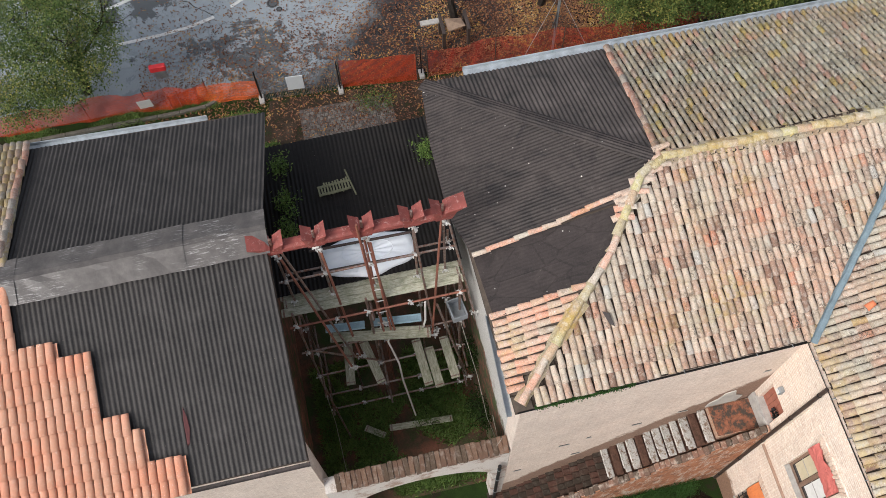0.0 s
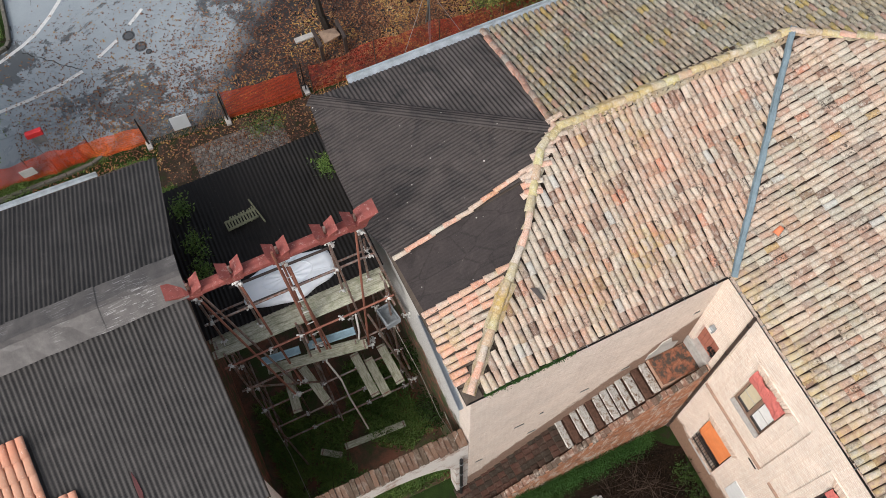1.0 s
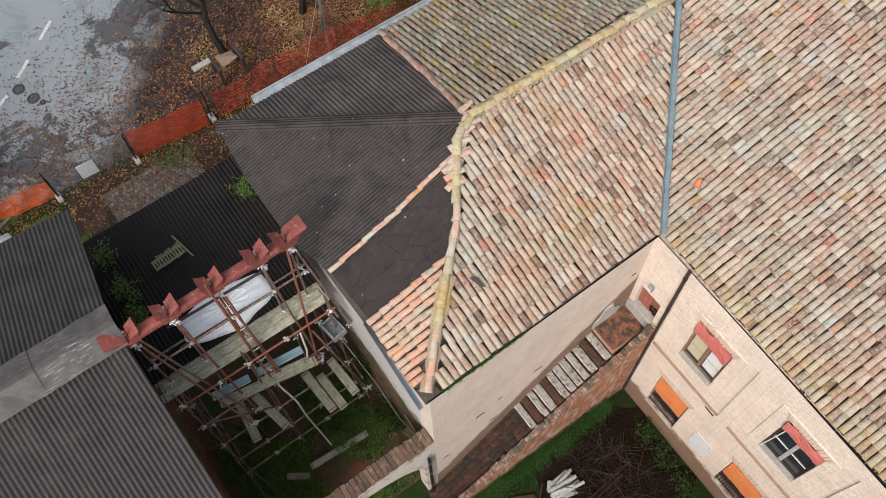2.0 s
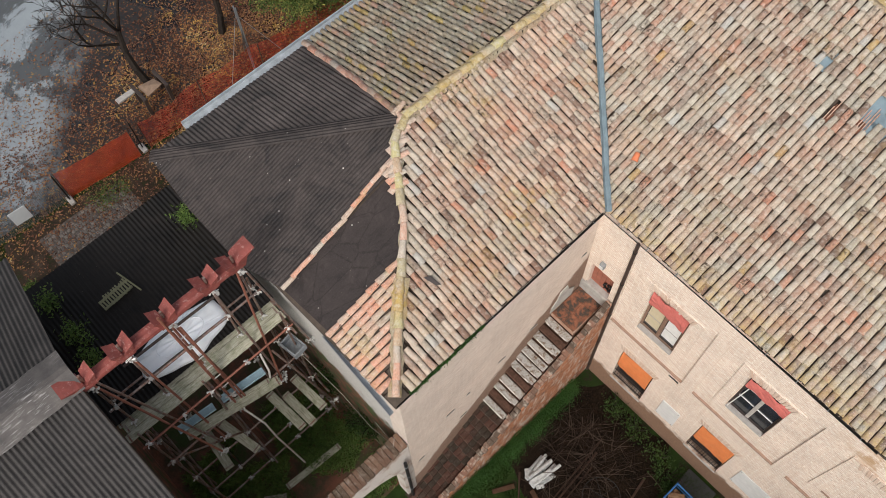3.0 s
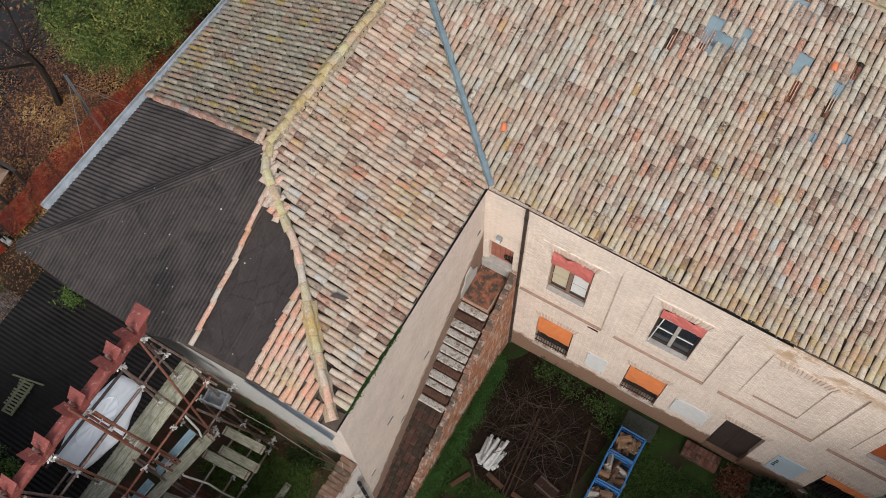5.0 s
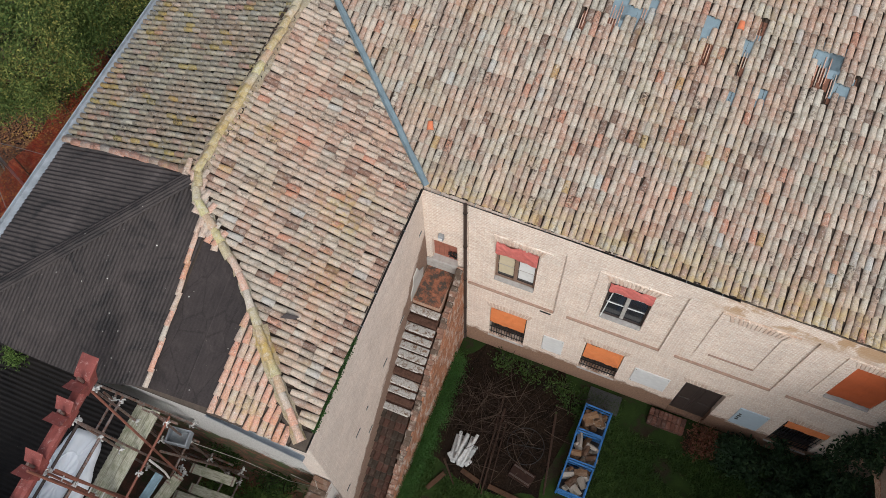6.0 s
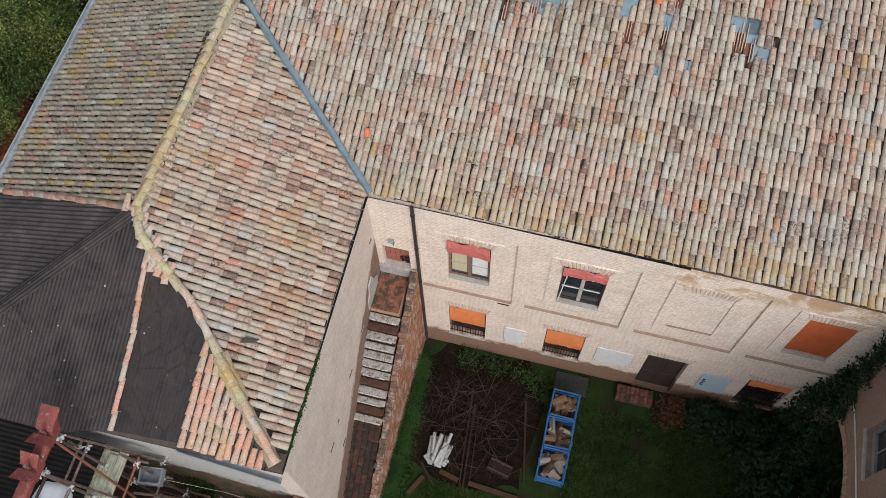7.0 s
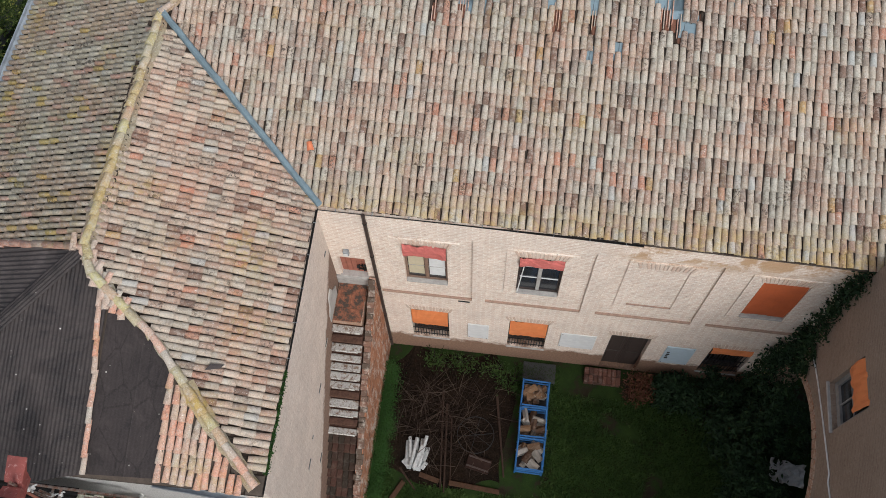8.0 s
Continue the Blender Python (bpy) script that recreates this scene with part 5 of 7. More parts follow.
def crate(y0, y1, seed):
    r = random.Random(seed)
    c = thing("firewood_crate", "blue steel crate full of firewood and stones", "crate", (3.20, (y0 + y1) / 2, 0), turn=r.uniform(-1.5, 1.5), group="blue crates in the court")
    hx, hy, h = 0.325, (y1 - y0) / 2 - 0.015, 0.56
    for sx in (-1, 1):
        for sy in (-1, 1):
            bm = bmesh.new()
            box(bm, (sx * hx - 0.022, sy * hy - 0.022, 0), (sx * hx + 0.022, sy * hy + 0.022, h), bevel=0.004)
            part("post", bm, M_BLUE, c)
    for z in (0.10, 0.33, h - 0.02):
        for sx in (-1, 1):
            bm = bmesh.new()
            box(bm, (sx * hx - 0.017, -hy, z - 0.03), (sx * hx + 0.017, hy, z + 0.02), bevel=0.004)
            part("rail", bm, M_BLUE, c)
        for sy in (-1, 1):
            bm = bmesh.new()
            box(bm, (-hx, sy * hy - 0.017, z - 0.03), (hx, sy * hy + 0.017, z + 0.02), bevel=0.004)
            part("rail", bm, M_BLUE, c)
    bm = bmesh.new()
    box(bm, (-hx, -hy, 0.06), (hx, hy, 0.09))
    part("floor", bm, M_IRON, c)
    for i in range(13):
        bm = bmesh.new()
        ln, wd = r.uniform(0.11, 0.20), r.uniform(0.055, 0.10)
        prism(bm, [(-wd, -wd * r.uniform(0.5, 0.9)), (wd, -wd * 0.7), (wd * r.uniform(0.4, 1.0), wd * r.uniform(0.4, 0.8)), (-wd * 0.3, wd * r.uniform(0.7, 1.1))], 1, -ln, ln)
        b = part("log", bm, M_LOG if r.random() < (1.15 - 0.3 * seed) else M_LOG_END, c)
        b.matrix_basis = pose(r.uniform(-hx + 0.12, hx - 0.12), r.uniform(-hy + 0.14, hy - 0.14), 0.17 + 0.028 * i, r.uniform(-25, 25), r.uniform(-25, 25), r.uniform(0, 180))
    return c


crate(-1.40, -0.73, 1)
crate(-2.17, -1.42, 2)
crate(-2.97, -2.20, 3)

rub = thing("rubble_heap", "small stack of white-painted posts and broken rubble", "rubble", (0.42, -2.83, 0))
r = random.Random(4)
M_RUBBLE = plain("whitewashed_rubble", (0.45, 0.46, 0.45), 0.85, vary=0.5, scale=12)
PIECES = [(-0.24, 0.02, 0.05, 0.30, 0.055, 4, 1), (-0.13, -0.02, 0.06, 0.36, 0.060, -2, 0), (-0.02, 0.05, 0.06, 0.34, 0.055, 3, 1), (0.10, 0.0, 0.07, 0.40, 0.060, -4, 0), (0.21, -0.05, 0.05, 0.27, 0.050, -12, 0),
          (-0.07, 0.04, 0.17, 0.36, 0.050, -6, 1), (0.06, -0.08, 0.17, 0.30, 0.055, -14, 0), (0.15, 0.06, 0.18, 0.40, 0.042, -8, 1), (-0.18, 0.14, 0.15, 0.26, 0.045, 8, 1), (0.0, -0.30, 0.10, 0.09, 0.07, 30, 0),
          (0.22, -0.26, 0.09, 0.10, 0.06, -30, 0), (-0.24, -0.24, 0.07, 0.10, 0.06, 50, 0)]
for x, y, z, half, thick, turn, round_ in PIECES:
    bm = bmesh.new()
    if round_:
        tube(bm, (0, -half, 0), (0, half, 0), thick, sides=10)
    else:
        box(bm, (-thick, -half, -thick * 0.7), (thick * r.uniform(0.8, 1.2), half, thick * 0.7), bevel=0.014)
    b = part("rubble_piece", bm, M_RUBBLE, rub)
    b.matrix_basis = pose(x, y, z, r.uniform(-5, 5), r.uniform(-15, 15), turn)

# earth kept near black, the court's shade put into its tone
k = Mat("shade_dark_earth_with_rotting_leaves", 0.95, spec=0.06)
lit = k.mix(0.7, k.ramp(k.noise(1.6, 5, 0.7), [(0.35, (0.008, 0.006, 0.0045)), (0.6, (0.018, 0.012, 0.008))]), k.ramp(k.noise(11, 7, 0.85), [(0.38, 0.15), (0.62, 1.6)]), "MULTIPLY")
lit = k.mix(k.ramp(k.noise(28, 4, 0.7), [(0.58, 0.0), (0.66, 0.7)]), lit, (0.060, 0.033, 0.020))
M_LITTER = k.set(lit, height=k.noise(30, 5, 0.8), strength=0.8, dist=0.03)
bm = bmesh.new()
rr = random.Random(77)
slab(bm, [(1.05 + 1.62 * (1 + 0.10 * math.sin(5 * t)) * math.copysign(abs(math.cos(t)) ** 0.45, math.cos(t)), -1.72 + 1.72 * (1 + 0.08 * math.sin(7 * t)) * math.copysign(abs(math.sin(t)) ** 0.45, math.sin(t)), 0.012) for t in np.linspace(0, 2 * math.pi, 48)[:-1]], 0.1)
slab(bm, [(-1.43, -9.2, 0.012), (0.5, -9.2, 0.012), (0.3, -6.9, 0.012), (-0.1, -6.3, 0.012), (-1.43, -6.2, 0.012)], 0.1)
tagged(part("bare_earth", bm, M_LITTER), "bare earth under the brushwood, toned down for shade", "earth", kind="structure")
M_TWIG = plain("grey_brown_twig", (0.030, 0.020, 0.015), 0.9, vary=0.4, scale=10, spec=0.1)
M_TWIG2 = plain("pale_dry_twig", (0.085, 0.062, 0.047), 0.9, vary=0.3, scale=10, spec=0.1)
M_POLE = plain("brown_bark_pole", (0.055, 0.034, 0.025), 0.9, vary=0.4, scale=10, spec=0.1)
brush = thing("brush_pile", "low spread of dry cut branches on the earth", "brushwood", (1.0, -2.0, 0))
r = random.Random(8)


def bent(bm, p, ang, length, rad, rise, bend, segs=5):
    """A bent tapering twig."""
    p = Vector(p)
    for s in range(segs):
        q = p + Vector((math.cos(ang), math.sin(ang), 0)) * (length / segs) + Vector((0, 0, rise * length / segs))
        if q.z < 0.015:
            q.z = 0.015
        tube(bm, p, q, rad * (1 - s / segs * 0.7), rad * (1 - (s + 1) / segs * 0.7), sides=4, caps=False)
        p, ang = q, ang + bend / segs
    return p


for i in range(420):
    bm = bmesh.new()
    left = r.random() < 0.6
    p = (r.uniform(-1.35, 0.3) if left else r.uniform(-0.6, 1.25), r.uniform(-1.2, 1.1) if not left else r.uniform(-0.3, 1.1), r.uniform(0.02, 0.28))
    bent(bm, p, r.uniform(0, 6.28), r.uniform(0.3, 1.1), r.uniform(0.004, 0.010), r.uniform(-0.12, 0.06), r.uniform(-0.7, 0.7))
    part("branch", bm, M_TWIG if r.random() < 0.7 else M_TWIG2, brush)
for a, b, rad in (((0.02, 0.53, 0.08), (0.20, -1.67, 0.06), 0.034), ((-0.12, 0.9, 0.10), (0.10, -1.6, 0.06), 0.026), ((0.18, 0.17, 0.1), (0.32, -1.35, 0.06), 0.02), ((1.25, 0.92, 0.06), (1.62, -1.13, 0.05), 0.035), ((-0.95, -1.2, 0.08), (-0.5, -1.7, 0.06), 0.03)):
    bm = bmesh.new()
    tube(bm, a, b, rad, rad * 0.6, sides=7)
    part("pole", bm, M_POLE, brush, "long brown pole")
M_OLD_BOARD = plain("rotten_brown_board", (0.075, 0.042, 0.026), 0.9, vary=0.5, scale=8, spec=0.1)
hoop = thing("iron_hoop", "rusty iron hoop lying in the brushwood", "hoop", (1.82, -2.17, 0.06))
bm = bmesh.new()
for k in range(36):
    t0, t1 = k * math.pi / 18, (k + 1) * math.pi / 18
    tube(bm, (0.46 * math.cos(t0), 0.46 * math.sin(t0), 0), (0.46 * math.cos(t1), 0.46 * math.sin(t1), 0), 0.012, sides=5, caps=False)
part("ring", bm, M_IRON, hoop)
for t in (0.2, 1.4, 2.6):
    bm = bmesh.new()
    tube(bm, (0.45 * math.cos(t), 0.45 * math.sin(t), 0), (-0.45 * math.cos(t), -0.45 * math.sin(t), 0), 0.009, sides=5)
    part("spoke", bm, M_IRON, hoop)
p = thing("rusty_plate", "rusty iron plate lying in the brushwood", "plate", (1.97, -2.88, 0.02), turn=-12)
bm = bmesh.new()
box(bm, (-0.30, -0.18, 0.0), (0.30, 0.18, 0.09), bevel=0.015)
part("plate", bm, plain("dull_rust", (0.032, 0.018, 0.014), 0.85, vary=0.4, spec=0.1), p)
for yy in (-0.12, 0.12):
    bm = bmesh.new()
    box(bm, (-0.28, yy - 0.02, 0.09), (0.28, yy + 0.02, 0.11), bevel=0.004)
    part("rib", bm, M_PIPE, p)
for xa, ya, xb, yb in ((0.19, -3.52, -0.08, -4.02), (0.55, -3.30, 1.05, -3.42), (1.30, -3.42, 2.55, -3.50)):
    p = thing("old_board", "brown rotten board lying on the ground", "board", ((xa + xb) / 2, (ya + yb) / 2, 0.05), turn=math.degrees(math.atan2(yb - ya, xb - xa)), group="boards in the court")
    hl = math.hypot(xb - xa, yb - ya) / 2
    bm = bmesh.new()
    box(bm, (-hl, -0.06, -0.02), (hl, 0.06, 0.02), bevel=0.008)
    part("board", bm, M_OLD_BOARD, p)
p = thing("stone_slab", "wet dark stone slab at the wall foot", "slab", (3.27, -0.36, 0))
bm = bmesh.new()
box(bm, (-0.42, -0.26, 0), (0.42, 0.26, 0.06), bevel=0.015)
part("slab", bm, plain("wet_slate", (0.035, 0.036, 0.038), 0.45, vary=0.3), p)
p = thing("brick_doorstep", "low red brick step below the dark door", "step", (4.88, -0.30, 0))
for a in range(8):
    for b in range(2):
        bm = bmesh.new()
        box(bm, (-0.46 + 0.115 * a, -0.20 + 0.2 * b, 0.0), (-0.46 + 0.115 * a + 0.108, -0.20 + 0.2 * b + 0.192, 0.20 + 0.01 * ((a * 3 + b) % 3)), bevel=0.008)
        part("brick", bm, M_STEP_BRICK, p)

p = thing("crumpled_sheet", "crumpled pale plastic sheet lying inside the dark arch", "sheet", (9.42, -2.22, 0.03), turn=-8)
bm = bmesh.new()
grid = [[bm.verts.new((-0.42 + 0.84 * i / 10, -0.28 + 0.56 * j / 8, 0.20 + 0.16 * noise.noise((0.7 * i, 0.8 * j, 3.0)) + 0.08 * noise.noise((1.9 * i, 1.7 * j, 7.0)))) for i in range(11)] for j in range(9)]
for j in range(8):
    for i in range(10):
        if noise.noise((0.45 * i, 0.5 * j, 11.0)) > -0.5:
            bm.faces.new((grid[j][i], grid[j][i + 1], grid[j + 1][i + 1], grid[j + 1][i]))
part("film", bm, M_WHITE, p)
# east wall: window, blind, cable
w = tagged(new("window_7"), "grey upper window of the east wing with orange canvas", "window", "courtyard windows", "structure")
M_GREY_WOOD = plain("weathered_grey_wood", (0.26, 0.25, 0.235), 0.85, vary=0.35)
y0, y1, z0, z1 = -2.42, -1.46, 5.02, 6.75
bm = bmesh.new()
for a, b in (((y0, z0), (y0 + 0.09, z1)), ((y1 - 0.09, z0), (y1, z1)), ((y0 + 0.09, z1 - 0.07), (y1 - 0.09, z1)), ((y0 + 0.09, z0), (y1 - 0.09, z0 + 0.16))):
    box(bm, (E_X + 0.10, a[0], a[1]), (E_X + 0.18, b[0], b[1]))
part("window_frame", bm, M_GREY_WOOD, w)
bm = bmesh.new()
box(bm, (E_X + 0.15, y0 + 0.09, z0 + 0.16), (E_X + 0.156, y1 - 0.09, z1 - 0.07))
part("pane", bm, M_GLASS, w)
for a, b in (((-1.955, z0 + 0.16), (-1.925, z1 - 0.07)), ((y0 + 0.09, 5.75), (y1 - 0.09, 5.78))):
    bm = bmesh.new()
    box(bm, (E_X + 0.12, a[0], a[1]), (E_X + 0.145, b[0], b[1]))
    part("glazing_bar", bm, M_GREY_WOOD, w)
bm = bmesh.new()
box(bm, (E_X - 0.06, y0 - 0.04, z0 - 0.05), (E_X + 0.1, y1 + 0.04, z0 - 0.003), bevel=0.01)
part("window_sill", bm, M_STONE, w)
bm = bmesh.new()
nx, nz = 12, 8
grid = [[bm.verts.new((E_X + 0.04 - 0.10 * math.sin(math.pi * j / nz * 0.7) - 0.02 * math.sin(i * 1.9) - 0.015 * math.sin(i * 0.9 + j), y0 + 0.03 + (y1 - y0 - 0.06) * i / nx, z1 + 0.10 - 0.68 * j / nz - 0.05 * math.sin(i * 0.8) * j / nz)) for i in range(nx + 1)] for j in range(nz + 1)]
for j in range(nz):
    for i in range(nx):
        bm.faces.new((grid[j][i], grid[j][i + 1], grid[j + 1][i + 1], grid[j + 1][i]))
part("canvas", bm, M_ORANGE, w, "orange canvas billowing from the window head")
c = thing("wall_cable", "pale cable hung along the east wall", "cable")
bm = bmesh.new()
pts = [(E_X - 0.02, -0.55, 4.25), (E_X - 0.02, -1.3, 4.45), (E_X - 0.02, -2.2, 4.62), (E_X - 0.02, -3.2, 4.78), (E_X - 0.02, -3.35, 4.70), (E_X - 0.02, -4.4, 4.9), (E_X - 0.02, -7, 5.0)]
for a, b in zip(pts, pts[1:]):
    tube(bm, a, b, 0.016, sides=6)
part("cable", bm, M_WHITE, c)
gutter("gutter_east", [(8.79, -0.35, 8.02), (8.79, -10.5, 8.02)], 0.04, M_GUTTER, "dark gutter of the east wing")


# ---- scaffold yard ----
def steel(name, c, rough=0.5):
    k = Mat(name, rough, 0.6)
    rust = k.ramp(k.noise(9, 5, 0.75), [(0.42, 0.0), (0.60, 1.0)])
    return k.set(k.mix(rust, c, (0.22, 0.105, 0.068)), height=k.noise(60, 3), strength=0.2, dist=0.003)


M_TUBE = steel("rusty_scaffold_tube", (0.30, 0.255, 0.23))
M_TUBE_RED = plain("red_oxide_tube", (0.30, 0.12, 0.08), 0.6, 0.3, vary=0.4, scale=8)
M_CLAMP = plain("galvanised_coupler", (0.66, 0.65, 0.62), 0.45, 0.4, vary=0.2)


def red_paint():
    k = Mat("weathered_red_paint", 0.7)
    base = k.ramp(k.noise(3, 5, 0.7), [(0.3, (0.16, 0.038, 0.031)), (0.7, (0.30, 0.076, 0.060))])
    chip = k.ramp(k.noise(9, 6, 0.8, w=0.5), [(0.56, 0.0), (0.68, 0.6)])
    return k.set(k.mix(chip, base, (0.58, 0.44, 0.39)), height=k.noise(30, 4), strength=0.3, dist=0.004)


M_RED = red_paint()


def plank_material():
    k = Mat("mossy_grey_plank", 0.9, spec=0.3)
    v = k.coord((1.0, 0.12, 1.0), local=True)
    grain = k.noise(34, 5, 0.7, vec=v)
    base = k.ramp(grain, [(0.3, (0.17, 0.16, 0.11)), (0.5, (0.42, 0.41, 0.31)), (0.75, (0.62, 0.60, 0.49))])
    moss = k.ramp(k.noise(3.5, 5, 0.7), [(0.48, 0.0), (0.66, 0.55)])
    base = k.mix(moss, base, (0.13, 0.155, 0.07))
    base = k.mix(0.5, base, k.ramp(k.random(), [(0.0, 0.75), (1.0, 1.2)]), "MULTIPLY")
    return k.set(base, height=grain, strength=0.4, dist=0.006)


M_PLANK = plank_material()
scaf = thing("scaffold", "rusty tube scaffold with clamps standing in the narrow yard", "scaffold", (-4.8, -7.2, 0))


def sp(p):
    return (p[0] + 4.8, p[1] + 7.2, p[2])


def pole(a, b, name="tube", mat=None, r=0.024):
    bm = bmesh.new()
    tube(bm, sp(a), sp(b), r, sides=8)
    return part(name, bm, mat or M_TUBE, scaf)


def clamp_mesh(name, seed):
    """A forged coupler: two small half shells with crossing bolts and nuts."""
    rr = random.Random(seed)
    bm = bmesh.new()
    box(bm, (-0.034, -0.030, -0.038), (0.034, 0.030, 0.038), bevel=0.010)
    for ax in range(4):
        h = 0.075 + rr.uniform(-0.01, 0.02)
        off = rr.uniform(-0.03, 0.03)
        a, b = [(0.026 * (-1) ** ax, -h, off), (0.026 * (-1) ** ax, h * 0.8, off)] if ax % 2 else [(-h, off, 0.026), (h * 0.8, off, 0.026 + 0.02 * (ax - 1))]
        tube(bm, a, b, 0.009, sides=5)
        tube(bm, [q * 0.80 for q in a], [q * 0.98 for q in a], 0.017, sides=6)
    me = mesh_of(bm, name, [M_CLAMP])
    return me


CLAMPS = [clamp_mesh("clamp", q) for q in range(4)]


def clamp(p, on=None):
    rr = random.Random(int(p[0] * 97 + p[1] * 53 + p[2] * 31))
    c = new("clamp", rr.choice(CLAMPS))
    c.parent = on or scaf
    c.matrix_basis = Matrix.Translation(sp(p)) @ pose(0, 0, 0, rr.uniform(-30, 30), rr.uniform(-30, 30), rr.uniform(0, 90))


POST_Y = (-8.82, -8.08, -7.24, -6.36, -5.80)
XB = -4.88
for y in POST_Y:                                   # uprights under the red ridge beam
    up = pole((XB, y, 0.02), (XB, y, 8.52), "upright", M_TUBE_RED if y in (-7.24,) else None)
    clamp((XB + 0.03, y, 8.35), up)
    clamp((XB + 0.03, y + 0.05, 8.22), up)
    for z in (6.2, 4.7, 3.1):
        clamp((XB + 0.03, y, z), up)
XO, XI = -4.38, -5.42
for y in (-8.86, -7.45, -5.62):                    # outer and inner standards
    pole((XO, y, 0.02), (XO, y, 6.75 if y < -6 else 6.9), "upright")
    pole((XI, y, 0.02), (XI, y, 6.10 if y == -7.45 else 6.80), "upright")
for z in (6.2, 4.72, 3.08, 1.55, 0.35):            # ledgers along the yard
    led = pole((XO + 0.05, -9.0 if z > 4 else -8.9, z), (XO + 0.05, -5.5, z + 0.02), "ledger", M_TUBE_RED if z == 6.2 else None)
    for y in (-8.86, -8.08, -7.45, -6.6, -5.62):
        clamp((XO + 0.06, y, z), led)
for z in (6.32, 4.7):
    led = pole((XI, -8.95, z), (XI, -5.5, z), "ledger")
    for y in (-8.86, -7.24, -5.62):
        clamp((XI, y, z), led)
pole((XB + 0.05, -8.95, 7.25), (XB + 0.05, -5.6, 7.28), "ledger")
for y in (-8.82, -8.08, -7.24, -6.36, -5.7):
    clamp((XB + 0.06, y, 7.26))
for y in (-8.86, -7.45, -5.62):                    # cross tubes
    for z in (6.12, 4.64, 3.0, 1.5):
        pole((XI - 0.15, y + 0.06, z), (XO + 0.55 if z < 4 else XO + 0.22, y + 0.06, z), "transom")
for x in (-5.72, -5.22):                          # dark bars over the white cover
    pole((x, -8.35, 6.52), (x + 0.05, -6.2, 6.54), "bar", M_PIPE, 0.030)
for x, y in ((XB + 0.10, -7.30), (XB + 0.10, -7.15)):   # ladder-like pair at the middle
    pole((x, y, 8.2), (x + 0.45, y + 0.06, 5.0), "rail", M_TUBE_RED)
for q in range(7):
    f = q / 6
    pole((XB + 0.13 + 0.40 * f, -7.30 + 0.05 * f, 7.9 - 2.5 * f), (XB + 0.13 + 0.40 * f, -7.15 + 0.05 * f, 7.9 - 2.5 * f), "rung", M_CLAMP, 0.012)
# braces
pole((XB, -8.78, 8.35), (-3.95, -8.05, 4.3), "brace", M_TUBE_RED)
pole((XB, -8.70, 8.30), (-4.2, -7.95, 4.2), "brace")
pole((XB, -5.84, 8.35), (-4.25, -6.25, 4.4), "brace", M_TUBE_RED)
pole((XB, -5.72, 8.35), (-4.25, -5.35, 5.2), "brace")
pole((XB, -7.20, 8.35), (-4.30, -7.0, 4.6), "brace", M_TUBE_RED)
pole((XB + 0.06, -7.33, 8.9), (-4.40, -7.25, 5.2), "brace", M_TUBE_RED)
pole((XB, -8.05, 8.3), (-4.30, -7.85, 3.9), "brace", M_TUBE_RED)
pole((XB, -6.36, 8.3), (-4.30, -6.2, 4.5), "brace")
pole((XO, -8.86, 4.7), (XO, -7.45, 3.1), "brace")
pole((-4.3, -6.1, 5.9), (-3.85, -5.55, 2.2), "brace")
pole((XO, -8.9, 3.0), (-3.6, -8.6, 0.05), "brace")
for p in ((-3.95, -8.05, 4.3), (-4.25, -6.25, 4.4), (-4.25, -5.35, 5.2), (-4.30, -7.0, 4.6), (-4.4, -7.25, 5.2), (-4.3, -7.85, 3.9), (-3.85, -5.55, 2.2), (-4.3, -6.2, 4.5)):
    clamp(p)
    clamp((p[0], p[1] + 0.08, p[2] - 0.06))

# red ridge beam with its flared posts
beam = thing("red_ridge_beam", "red-painted ridge beam with five flared timber posts on the scaffold", "beam", (-4.93, -7.25, 8.5))
bm = bmesh.new()
prof = [(-0.115, 0.0), (-0.09, -0.08), (0.09, -0.08), (0.115, 0.0), (0.10, 0.06), (0.045, 0.085), (-0.045, 0.085), (-0.10, 0.06)]
prism(bm, prof, 1, -1.62, 1.55)
part("rail", bm, M_RED, beam)
for i, y in enumerate(POST_Y):
    yy = y + 7.25
    end = -1 if i == 0 else (1 if i == 4 else 0)
    bm = bmesh.new()
    box(bm, (-0.15, yy - 0.145, -0.11), (0.105, yy + 0.145, 0.10), bevel=0.025)
    part("saddle", bm, M_RED, beam)
    for s in (-1, 1):
        bm = bmesh.new()
        w = 0.16
        out = 0.05 + (0.20 if end == s else 0.0)
        vs = [(0.10, yy + s * 0.03, -0.10), (0.10, yy + s * 0.15, -0.10), (0.10, yy + s * (w + out * 0.3), 0.14), (0.10, yy + s * (w + out), 0.27), (0.10, yy + s * 0.10, 0.19), (0.10, yy + s * 0.03, 0.15)]
        va = [bm.verts.new((v[0] + 0.10 * max(0, v[2]), v[1], v[2])) for v in vs]
        vb = [bm.verts.new((v[0] - 0.24 - 0.18 * max(0, v[2]), v[1], v[2])) for v in vs]
        k = len(vs)
        bm.faces.new(va)
        bm.faces.new(vb[::-1])
        for q in range(k):
            bm.faces.new((va[q], vb[q], vb[(q + 1) % k], va[(q + 1) % k]))
        bmesh.ops.recalc_face_normals(bm, faces=bm.faces[:])
        part("cheek", bm, M_RED, beam)
    bm = bmesh.new()
    tube(bm, (0.0, yy, 0.0), (0.03, yy, 0.36), 0.026, sides=8)
    part("pin", bm, M_TUBE, beam)

